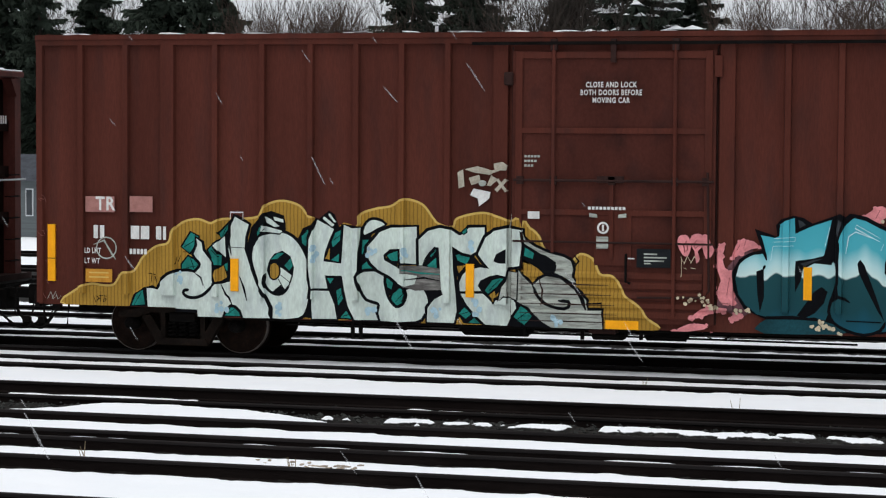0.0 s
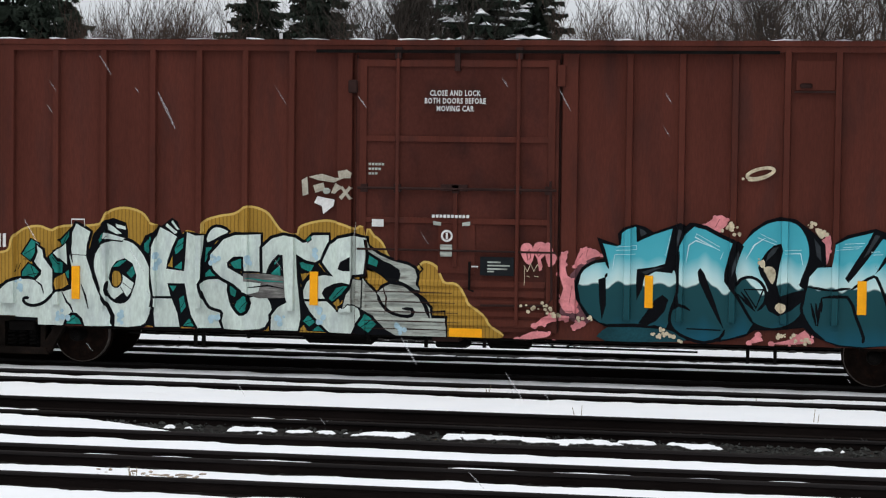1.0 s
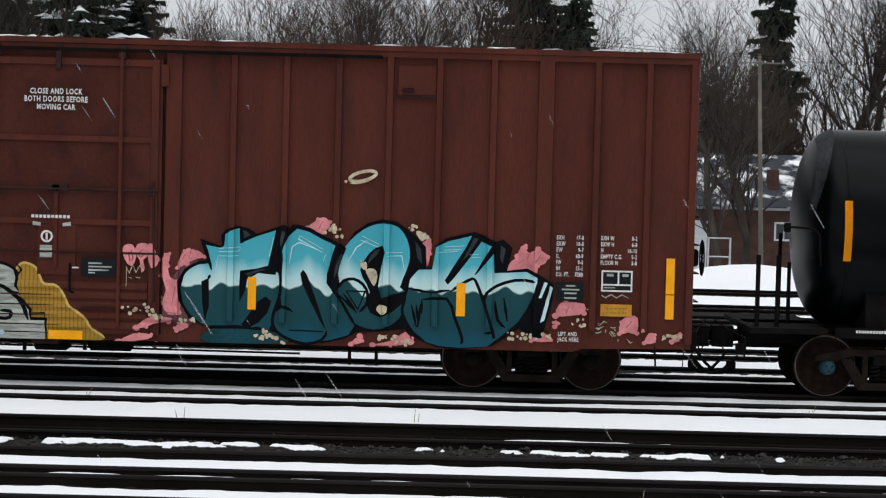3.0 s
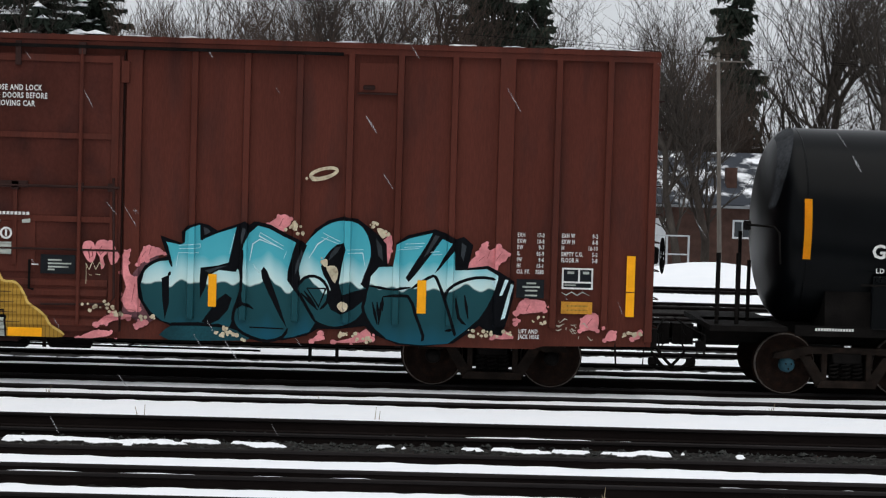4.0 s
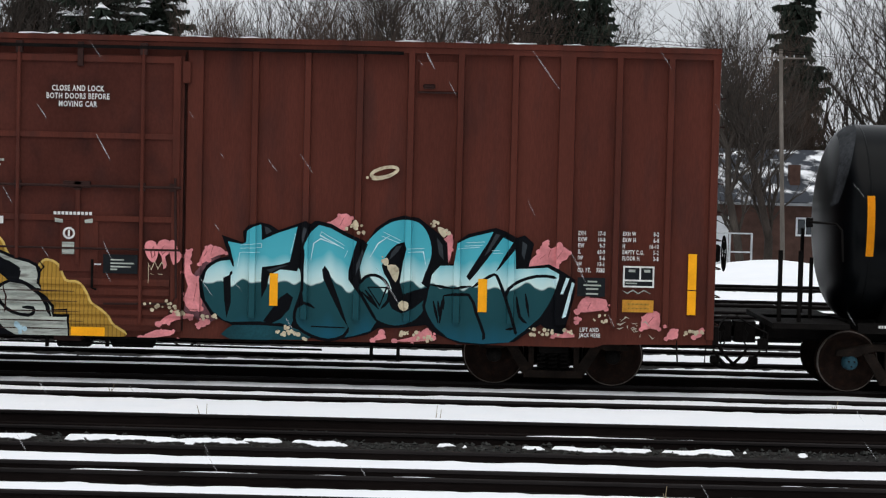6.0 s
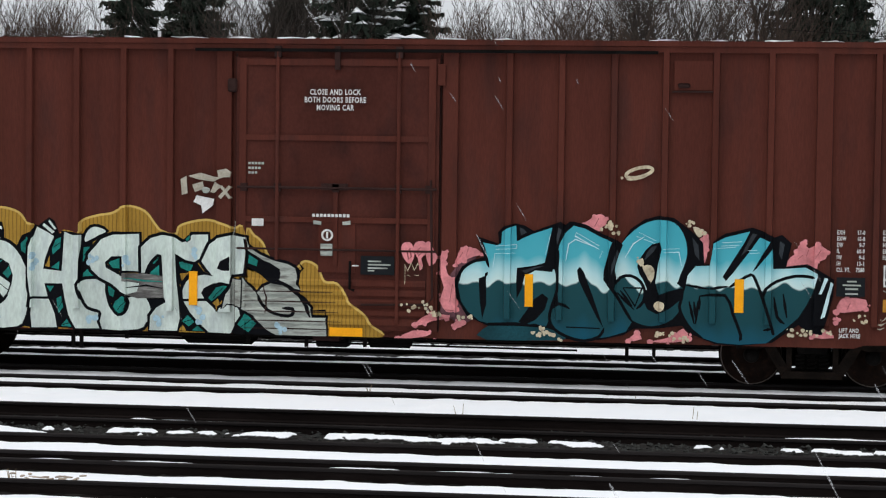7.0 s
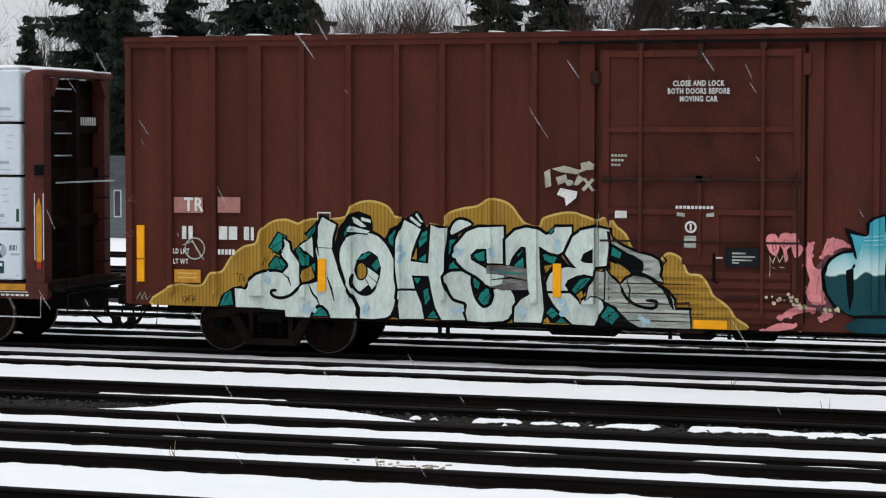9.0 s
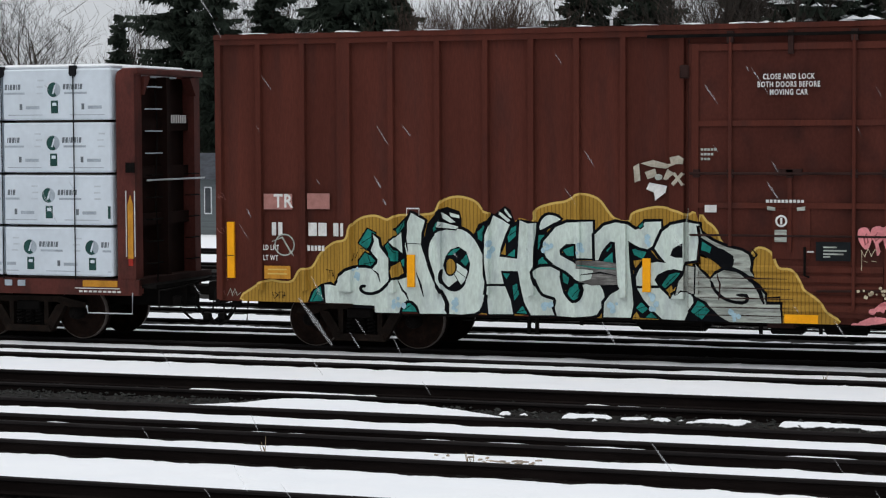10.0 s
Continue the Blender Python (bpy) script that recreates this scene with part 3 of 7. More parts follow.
    part("hatch_shade", box(-0.56, -0.38, -0.010, 0.004, 4.40, 4.47, 0.02), CAR_DARK, hatch)
    part("hatch_lip", box(-0.64, -0.03, -0.02, PANEL, 4.335, 4.36), CAR_DARK, hatch)
    # grab irons and sill steps at the ends
    for x0 in (CAR0 + 0.06, CAR1 - 0.55):
        part("sill_step", bent([(x0 + 0.02, 0.06, 0.78), (x0 + 0.04, 0.04, 0.44), (x0 + 0.44, 0.04, 0.44), (x0 + 0.46, 0.06, 0.78)], 0.018), STEEL_DARK, car)
    for s, x in ((1, CAR1), (-1, CAR0)):
        for k in range(9):
            part("end_ladder_rung", bent([(x, 0.18, 1.0 + 0.42 * k), (x + s * 0.10, 0.18, 1.0 + 0.42 * k), (x + s * 0.10, 0.62, 1.0 + 0.42 * k), (x, 0.62, 1.0 + 0.42 * k)], 0.011), CAR_DARK, car)
    bw = part("brake_wheel", lathe([(0.252, 0.0), (0.265, -0.011), (0.278, 0.0), (0.265, 0.011), (0.252, 0.0)], (CAR1 + 0.22, 0.75, 2.05), "x", 24, None, False), STEEL_DARK, car, "brake hand wheel")
    for k in range(4):
        a = k * math.pi / 4
        part("spoke", tube((CAR1 + 0.22, 0.75 - 0.25 * math.cos(a), 2.05 - 0.25 * math.sin(a)), (CAR1 + 0.22, 0.75 + 0.25 * math.cos(a), 2.05 + 0.25 * math.sin(a)), 0.012), STEEL_DARK, bw)
    part("brake_housing", box(CAR1, CAR1 + 0.16, 0.65, 0.85, 1.92, 2.18, 0.03), STEEL_DARK, car)
    for s, x in ((1, CAR1), (-1, CAR0)):
        build_coupler(car, x, s)
        part("end_sill", box(min(x, x + s * 0.10), max(x, x + s * 0.10), 0.1, 3.1, 0.72, 0.98, 0.01), STEEL_DARK, car)
    build_truck(car, -12.68)
    build_truck(car, 1.485)
    # brake rigging hanging below the sill
    part("train_pipe", tube((-11.3, 0.35, 0.60), (0.0, 0.35, 0.60), 0.025), STEEL_DARK, car, "brake pipe")
    part("rigging_rod", tube((-10.9, 0.5, 0.52), (-2.0, 0.5, 0.47), 0.016), STEEL_DARK, car)
    for x, d in ((-9.75, 0.30), (-9.62, 0.30), (-8.9, 0.14), (-7.0, 0.18), (-6.1, 0.20), (-5.2, 0.18), (-1.25, 0.30), (-0.85, 0.30)):
        part("pipe_hanger", box(x - 0.025, x + 0.025, 0.30, 0.36, SILL_Z - d, SILL_Z + 0.02), STEEL_DARK, car)
    part("air_reservoir", lathe([(0.10, -0.6), (0.19, -0.5), (0.19, 0.5), (0.10, 0.6)], (-7.6, 1.0, 0.58), "x", 16), STEEL_DARK, car, "", True)
    part("brake_cylinder", lathe([(0.08, -0.35), (0.16, -0.3), (0.16, 0.3), (0.08, 0.35)], (-4.9, 0.9, 0.56), "x", 16), STEEL_DARK, car, "", True)
    part("valve_box", box(-6.0, -5.5, 0.55, 0.9, 0.42, 0.66, 0.03), STEEL_DARK, car)
    part("loop_handle", bent([(-4.05 + 0.22 * math.cos(a / 8 * math.pi), 0.4, 0.62 - 0.13 * math.sin(a / 8 * math.pi)) for a in range(9)], 0.010), STEEL_DARK, car)
    part("jack_pad", box(-5.95, -5.55, 0.05, 0.5, 0.56, 0.66), CAR_DARK, car)
    # amber reflectors along the side
    for x, z0, z1, w in ((-14.72, 1.15, 2.06, 0.062), (-11.60, 1.06, 1.57, 0.062), (-7.79, 1.06, 1.57, 0.062), (-2.70, 1.15, 1.63, 0.060), (0.385, 1.13, 1.62, 0.066), (3.47, 1.16, 2.06, 0.062)):
        y = POST if abs(x + 14.72) < 0.1 else PANEL - 0.002
        strip = part("reflector", box(x - w, x + w, PANEL - 0.045, PANEL - 0.001, z0, z1), AMBER, car, "amber reflector strip")
        if z1 - z0 > 0.8:
            part("reflector_joint", box(x - w - 0.002, x + w + 0.002, PANEL - 0.048, PANEL - 0.044, z0 + 0.36, z0 + 0.372), CAR_DARK, strip)
    return car


boxcar = build_boxcar()


def build_lumber_car():
    x1 = -16.50
    x0 = x1 - 9.5
    car = thing("lumber_car", ((x0 + x1) / 2, AXIS_Y, 0), "red-brown bulkhead flatcar carrying wrapped lumber", "flatcar")
    part("deck", box(x0, x1, 0.25, 2.95, 0.96, 1.08), CAR_DARK, car)
    part("side_sill", prism([(x0, 1.06), (x0, 0.80), (x1, 0.80), (x1, 1.06)], "y", 0.20, 0.30), BULK_RED, car)
    for x in (x0 + 0.10, x1):
        wall = part("bulkhead", box(x - 0.34, x - 0.28, 0.30, 2.70, 0.98, 4.45), BULK_SHADED, car, "tall steel end bulkhead with a ladder")
        for y0 in (0.22, 2.44):
            top = [(x - 0.40, 0.82), (x - 0.06, 0.82), (x - 0.06, 4.56), (x - 0.30, 4.56), (x - 0.37, 4.53), (x - 0.40, 4.46)]
            part("bulkhead_post", prism(top, "y", y0, y0 + (0.26 if y0 < 1 else 0.22)), BULK_RED, wall)
        part("bulkhead_cap", box(x - 0.30, x + 0.0, 0.225, 2.70, 4.48, 4.585, 0.02), BULK_RED, wall)
        part("cap_snow", box(x - 0.30, x - 0.02, 0.26, 2.66, 4.585, 4.612, 0.008), SNOW_BRANCH, wall, "thin snow on the bulkhead")
        part("bulkhead_stay", box(x - 0.28, x - 0.08, 1.44, 1.56, 1.0, 4.46), BULK_SHADED, wall)
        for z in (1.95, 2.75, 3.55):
            part("bulkhead_rib", box(x - 0.28, x - 0.18, 0.5, 2.46, z, z + 0.20), BULK_SHADED, wall)
        for s in (0.52, 2.44):
            part("gusset", prism([(s, 4.46), (s + (0.22 if s < 1 else -0.22), 4.46), (s, 4.15)], "x", x - 0.20, x - 0.02), BULK_RED, wall)
        for k in range(10):
            z = 0.95 + k * 0.37
            part("ladder_rung", bent([(x - 0.06, 0.60, z), (x + 0.04, 0.62, z), (x + 0.04, 1.02, z), (x - 0.06, 1.04, z)], 0.012), WRAP_PALE if k > 5 else STEEL_DARK, wall)
            if k < 6:
                part("ladder_rung", bent([(x - 0.06, 2.05, z), (x + 0.04, 2.07, z), (x + 0.04, 2.40, z), (x - 0.06, 2.42, z)], 0.012), STEEL_DARK, wall)
        part("cross_rail", tube((x + 0.05, 0.45, 2.72), (x + 0.05, 2.6, 2.72), 0.016), FENCE_GREY, wall)
        part("ladder_cable", bent([(x + 0.03, 0.82 + 0.05 * math.sin(k * 1.3), 1.0 + k * 0.42) for k in range(9)], 0.012), STEEL_DARK, wall)
        part("end_platform", box(x, x + 0.28, 0.3, 2.9, 0.92, 0.98), STEEL_DARK, car)
    part("centre_sill", box(x0, x1 + 0.3, 1.35, 1.85, 0.55, 0.95), STEEL_DARK, car)
    part("amber_strip", prism([(x1 - 0.20, 1.42), (x1 - 0.10, 1.42), (x1 - 0.10, 2.32), (x1 - 0.15, 2.48), (x1 - 0.20, 2.32)], "y", 0.205, 0.222), OCHRE, car, "faded ochre reflector strip")
    for dx in (-0.235, -0.075):
        part("post_marking", box(x1 + dx, x1 + dx + 0.012, 0.205, 0.222, 1.45, 2.55), WHITE, car)
    part("post_tip", box(x1 - 0.19, x1 - 0.11, 0.203, 0.222, 1.30, 1.42), mat("red_reflector", (0.35, 0.03, 0.02), 0.5), car)
    part("post_bracket", box(x1 - 0.22, x1 - 0.06, 0.19, 0.222, 2.85, 3.02), STEEL_DARK, car)
    part("sill_plate", box(x1 - 1.05, x1 - 0.40, 0.185, 0.2, 0.94, 1.045), OCHRE, car, "ochre sill plate")
    part("sill_line", box(x1 - 1.2, x1 - 0.36, 0.185, 0.2, 0.905, 0.92), WHITE, car)
    for a in (-2.55, -2.30):
        part("sill_reflector", box(x1 + a, x1 + a + 0.14, 0.185, 0.2, 0.93, 1.03), WRAP_PALE, car)
    for k in range(9):
        part("sill_lettering", box(x1 - 1.12 + k * 0.09, x1 - 1.12 + k * 0.09 + 0.06, 0.185, 0.2, 0.845, 0.875), WHITE, car)
    part("grab_loop", bent([(x1 - 0.12, 0.20, 0.85), (x1 - 0.12, 0.18, 0.50), (x1 - 0.95, 0.18, 0.50), (x1 - 1.0, 0.22, 0.62)], 0.012), FENCE_GREY, car)
    for k in range(7):
        part("end_number", box(x1 - 0.135, x1 - 0.13, 1.70 + k * 0.085, 1.755 + k * 0.085, 3.68, 3.82), WHITE, car)
    build_truck(car, -18.80)
    build_truck(car, x0 + 2.4)
    build_coupler(car, x1 + 0.28, 1)
    return car


build_lumber_car()


def build_lumber_bundle(x0, x1, z0, z1, rng, shift):
    b = thing("lumber_bundle", ((x0 + x1) / 2, AXIS_Y, z0), "lumber bundle wrapped in printed white sheeting on the flatcar", "lumber bundle", "lumber bundles on the flatcar")
    body = box(x0, x1, 0.16, 1.50, z0 + 0.035, z1 - 0.01, 0.025)
    wrap = part("wrapping", body, WRAP, b, "white printed plastic wrapping")
    part("bearer", box(x0 + 0.2, x1 - 0.2, 0.25, 1.4, z0, z0 + 0.04), BARK, b)
    y = 0.16
    h0 = z1 - z0
    k = 0
    x = x0 + 0.79 + shift - 1.18
    while x < x1 - 0.1:
        cx, cz, r = x + 0.20, z0 + h0 * 0.60, 0.125
        def inside(a, b):
            return a > x0 + 0.02 and b < x1 - 0.02

        if inside(cx - r, cx + r):
            part("round_mark", tube((cx, y - 0.002, cz), (cx, y + 0.004, cz), r, sides=24), WRAP_PALE, wrap)
            blade = [(cx + r * math.cos(a), cz + r * math.sin(a)) for a in [math.pi * (0.5 + i / 8) for i in range(9)]] + [(cx + 0.05, cz - r * 0.8), (cx - 0.01, cz - 0.02), (cx + 0.03, cz + r * 0.9)]
            part("round_mark_blade", prism(blade, "y", y - 0.006, y - 0.002), WRAP_GREEN, wrap)
            part("round_mark_stroke", prism([(cx - 0.035, cz - 0.07), (cx + 0.015, cz + 0.08), (cx + 0.035, cz + 0.07), (cx - 0.005, cz - 0.07)], "y", y - 0.009, y - 0.006), WRAP, wrap)
        for i in range(7):
            w = 0.054 if i not in (2, 5) else 0.026
            b0 = cx + 0.17 + i * 0.062 - (0.028 if i > 2 else 0) - (0.028 if i > 5 else 0)
            if inside(b0, b0 + w):
                part("brand_bar", prism([(b0, cz + 0.005), (b0 + w - 0.010, cz + 0.005), (b0 + w, cz + 0.095), (b0 + 0.010, cz + 0.095)], "y", y - 0.003, y + 0.004), WRAP_GREY, wrap)
        for name, a, b, c, d, m in (("brand_line", 0.20, 0.62, -0.075, -0.040, WRAP_PALE), ("mill_bar", 0.64, 0.90, -0.36 * h0, -0.30 * h0, WRAP_PALE), ("foot_line", 0.30, 0.95, -0.475 * h0, -0.46 * h0, WRAP_PALE), ("green_label", -0.06, 0.075, -0.44 * h0, -0.20 * h0, WRAP_GREEN), ("label_tick", -0.03, 0.045, -0.30 * h0, -0.24 * h0, WRAP), ("mill_mark", 0.52, 0.57, -0.37 * h0, -0.26 * h0, WRAP_GREY)):
            a, b = max(cx + a, x0 + 0.03), min(cx + b, x1 - 0.03)
            if b - a > 0.03:
                part(name, box(a, b, y - (0.006 if name == "label_tick" else 0.003), y + 0.004, cz + c, cz + d), m, wrap)
        for i in range(3):
            a = cx - 0.36 + rng.uniform(0, 0.05)
            if inside(a, a + 0.14):
                part("faint_print", box(a, a + 0.12, y - 0.002, y + 0.004, z0 + h0 * (0.52 + 0.12 * i), z0 + h0 * (0.55 + 0.12 * i)), WRAP_FAINT, wrap)
        x += 1.18
        k += 1
    return b


rng = random.Random(3)
LEVELS = [1.08, 1.94, 2.82, 3.70, 4.60]
for row in range(4):
    start = -19.02 - (0.0, 0.06, 0.03, 0.0)[row]
    for x0, x1 in ((-24.0, -21.5), (-21.48, -19.06), (-19.02, -16.96)):
        build_lumber_bundle(x0, x1, LEVELS[row], LEVELS[row + 1], rng, (-0.50, -0.13, -0.03, 0.0)[row])
        far_b = box(x0, x1, 1.70, 2.98, LEVELS[row] + 0.01, LEVELS[row + 1] - 0.01, 0.025)
        solo("lumber_bundle", far_b, WRAP, "wrapped lumber bundle on the flatcar's far half", "lumber bundle", group="lumber bundles on the flatcar")
for x0, x1 in ((-24.0, -21.5), (-21.48, -19.06), (-19.02, -16.96)):
    cover = box(x0 + 0.02, x1 - 0.02, 0.19, 2.95, 4.594, 4.665, 0.03)
    solo("load_snow", cover, SNOW_BRANCH, "thin even snow lying on the lumber load", "snow")
for x in (-17.66, -19.04, -20.6, -22.4):
    s = thing("load_strap", (x, 0.15, 1.08), "black tie-down strap over the lumber load", "strap", "straps over the lumber")
    part("webbing", box(x - 0.007, x + 0.007, 0.138, 0.150, 1.05, 4.56), STRAP, s)
    part("corner_guard", prism([(x - 0.055, 4.64), (x + 0.055, 4.64), (x + 0.06, 4.50), (x + 0.035, 4.46), (x - 0.035, 4.46), (x - 0.06, 4.50)], "y", 0.11, 0.20), STRAP, s)
    part("top_webbing", box(x - 0.02, x + 0.02, 0.14, 3.0, 4.667, 4.674), STRAP, s)


def build_tank_car():
    x0, x1, r, zc = 6.10, 17.5, 1.50, 2.55
    car = thing("tank_car", ((x0 + x1) / 2, AXIS_Y, 0), "black tank car with a domed end and amber strip", "tank car")
    # dished end with a tight knuckle
    def dish(a, out=0.0):
        return (r + out) * math.sin(a) ** 0.86, x0 - (0.56 + out) * max(math.cos(a), 0.0) ** 0.86
    head = [dish(math.pi / 2 * k / 16) for k in range(1, 17)]
    prof = head + [(r, x1)] + [(q, x1 + (x0 - s)) for q, s in reversed(head)]
    part("tank", lathe([(q, s) for q, s in prof], (0, AXIS_Y, zc), "x", 64), TANK_BLACK, car, "glossy black cylindrical tank", True)
    # the sky's reflection painted as a grey crescent on the domed end's shoulder
    for th0, th1 in ((16, 87),):
        bm = bmesh.new()
        grid = []
        for i in range(13):
            th = radians(th0 + (th1 - th0) * i / 12)
            row = []
            for k in range(5):
                a = radians(14 + 46 * max(0.0, math.sin(th)) ** 0.8 + (10 + 17 * math.sin(th)) * k / 4)
                q, along = dish(a, 0.006)
                row.append(bm.verts.new((along, AXIS_Y - q * math.cos(th), zc + q * math.sin(th))))
            grid.append(row)
        for p, q in zip(grid, grid[1:]):
            for k in range(4):
                bm.faces.new((p[k], p[k + 1], q[k + 1], q[k]))
        part("sky_crescent", bm, TANK_SKYLIT, car, "painted grey sky reflection on the tank's shoulder", True)
    for x in (x0, x0 + 3.2, x0 + 6.4):
        part("weld_seam", lathe([(r, -0.012), (r + 0.006, -0.008), (r + 0.006, 0.008), (r, 0.012)], (x, AXIS_Y, zc), "x", 64), TANK_BLACK, car, "", True)
    part("underframe", box(x0 - 1.35, x1 + 1.35, 1.25, 1.95, 0.72, 1.06, 0.03), STEEL_DARK, car)
    part("end_platform", box(x0 - 1.40, x0 - 0.25, 0.15, 3.05, 0.98, 1.06), STEEL_DARK, car)
    part("saddle", prism([(0.35, 1.0), (2.85, 1.0), (2.75, 1.65), (0.45, 1.65)], "x", x0 + 0.35, x0 + 1.5), STEEL_DARK, car)
    part("saddle_edge", box(x0 - 0.1, x1, 0.32, 0.36, 0.92, 1.08), STEEL_DARK, car)
    part("saddle_lug", box(x0 + 1.02, x0 + 1.30, 0.20, 0.34, 1.05, 1.85, 0.02), TANK_BLACK, car)
    for x in (4.84, 5.14):
        for y in (0.5,):
            part("handrail_post", tube((x, y, 0.95), (x, y, 2.13), 0.035), STEEL_DARK, car)
    part("handrail_post", tube((5.42, 1.2, 0.95), (5.42, 1.2, 2.0), 0.03), STEEL_DARK, car)
    part("handrail_post", tube((5.50, 2.6, 0.95), (5.50, 2.6, 2.4), 0.03), STEEL_DARK, car)
    part("handrail", bent([(5.26, 0.60, 2.56), (5.42, 0.20, 2.56), (5.58, 0.05, 2.55), (5.66, 0.04, 2.46), (5.69, 0.05, 2.0)], 0.018), STEEL_DARK, car)
    part("rail_bracket", box(5.22, 5.32, 0.56, 0.64, 2.48, 2.62, 0.01), STEEL_DARK, car)
    part("side_rail", tube((6.9, 0.02, 1.72), (x1, 0.02, 1.72), 0.018), STEEL_DARK, car)
    # amber strip, curved with the shell
    bm = bmesh.new()
    ring = []
    for k in range(7):
        z = 2.08 + (2.98 - 2.08) * k / 6
        y = AXIS_Y - math.sqrt((r + 0.008) ** 2 - (z - zc) ** 2)
        ring.append((bm.verts.new((6.04, y, z)), bm.verts.new((6.155, y, z))))
    for a, b in zip(ring, ring[1:]):
        bm.faces.new((a[0], a[1], b[1], b[0]))
    bmesh.ops.solidify(bm, geom=bm.faces[:], thickness=0.006)
    part("reflector", bm, AMBER, car, "amber reflector strip")
    for k in range(14):
        part("sill_lettering", box(6.30 + k * 0.042, 6.30 + k * 0.042 + 0.030, 0.312, 0.322, 1.005, 1.045), WHITE, car)
    build_truck(car, 6.84, mat("blue_hub_cap", (0.018, 0.055, 0.075), 0.6))
    build_truck(car, x1 - 0.6)
    build_coupler(car, x0 - 1.35, -1)
    return car


tank_car = build_tank_car()



# ---- paint on the boxcar's side: laid over the posts, the sheet and the door ----
LAYER = [0.003]


def door_depth_breaks():
    out = [(-5, 0.0)]
    for k in range(5):
        z = 0.80 + k * 0.145
        out += [(z, 0.0), (z + 0.03, 0.03), (z + 0.09, 0.03), (z + 0.12, 0.0)]
    return out + [(1.47, 0.0), (9, 0.0)]


DOOR_Z = door_depth_breaks()


def clip(poly, k, lo, hi):
    """Cuts a flat polygon to lo..hi along coordinate k."""
    for bound, keep in ((lo, lambda v: v >= lo), (hi, lambda v: v <= hi)):
        out = []
        for i, p in enumerate(poly):
            q = poly[i - 1]
            if keep(p[k]) != keep(q[k]):
                s = (bound - q[k]) / (p[k] - q[k])
                out.append((q[0] + s * (p[0] - q[0]), q[1] + s * (p[1] - q[1])))
            if keep(p[k]):
                out.append(p)
        poly = out
        if len(poly) < 3:
            return []
    return poly


def drape(polys, bm=None):
    """Flat convex polygons in (x, z) laid on the side of the boxcar, one thin coat above what is there."""
    bm = bm or bmesh.new()
    lift = LAYER[0]
    LAYER[0] += 0.00008
    spans = [(CAR0 - 1, PANEL)] + BREAKS + [(CAR1 + 1, PANEL)]
    for poly in polys:
        lo, hi = min(p[0] for p in poly), max(p[0] for p in poly)
        for (xa, ya), (xb, yb) in zip(spans, spans[1:]):
            if xb <= lo or xa >= hi or xb - xa < 1e-6:
                continue
            piece = clip(poly, 0, xa, xb)
            if len(piece) > 2:
                piece = clip(piece, 1, 0.775 if xb < -12.1 else (0.712 if xa > 2.0 else SILL_Z + 0.002), 9)
            if len(piece) < 3:
                continue
            if not DOOR0 - 0.01 < (xa + xb) / 2 < DOOR1 + 0.01 and min(ya, yb) < PANEL - 0.001:
                foot = clip(piece, 1, -5, POST_FOOT)
                if len(foot) > 2:
                    f = bm.faces.new([bm.verts.new((x, PANEL - lift, z)) for x, z in foot])
                    f.normal_update()
                    if f.normal.y > 0:
                        f.normal_flip()
                piece = clip(piece, 1, POST_FOOT, 9)
                if len(piece) < 3:
                    continue
            rows = DOOR_Z if (xa > DOOR0 + 0.159 and xb < DOOR1 - 0.001) else [(-5, 0.0), (9, 0.0)]
            for (za, da), (zb, db) in zip(rows, rows[1:]):
                cut = clip(piece, 1, za, zb) if len(rows) > 2 else piece
                if len(cut) < 3:
                    continue
                vs = []
                for x, z in cut:
                    y = ya + (yb - ya) * (x - xa) / (xb - xa) - lift
                    if zb - za < 5:
                        y -= da + (db - da) * (z - za) / (zb - za)
                    vs.append(bm.verts.new((x, y, z)))
                try:
                    f = bm.faces.new(vs)
                    f.normal_update()
                    if f.normal.y > 0:
                        f.normal_flip()
                except ValueError:
                    pass
    return bm


def rounded(points, steps=4):
    """A closed outline smoothed through its points."""
    out, k = [], len(points)
    for i in range(k):
        p = [points[(i + j - 1) % k] for j in range(4)]
        for s in range(steps):
            t = s / steps
            out.append(tuple(0.5 * (2 * p[1][c] + (p[2][c] - p[0][c]) * t + (2 * p[0][c] - 5 * p[1][c] + 4 * p[2][c] - p[3][c]) * t * t + (3 * p[1][c] - p[0][c] - 3 * p[2][c] + p[3][c]) * t ** 3) for c in (0, 1)))
    return out


def triangles(outline):
    from mathutils.geometry import tessellate_polygon
    flat = [Vector((x, z, 0)) for x, z in outline]
    return [[outline[i] for i in tri] for tri in tessellate_polygon([flat])]


def ribbon(points, width, closed=False):
    """Quads along a line, with mitred turns; the width tapers at open ends."""
    k = len(points)
    sides = []
    for i in range(k):
        a = points[i - 1] if (i or closed) else points[0]
        b = points[(i + 1) % k] if (i < k - 1 or closed) else points[-1]
        d = Vector((b[0] - a[0], b[1] - a[1]))
        d = d.normalized() if d.length > 1e-6 else Vector((1, 0))
        w = width / 2 * (1 if closed else (0.35 if i in (0, k - 1) else 1))
        sides.append(((points[i][0] - d.y * w, points[i][1] + d.x * w), (points[i][0] + d.y * w, points[i][1] - d.x * w)))
    out = []
    for i in range(k if closed else k - 1):
        (a, b), (c, d) = sides[i], sides[(i + 1) % k]
        out += [[a, b, d], [a, d, c]]
    return out


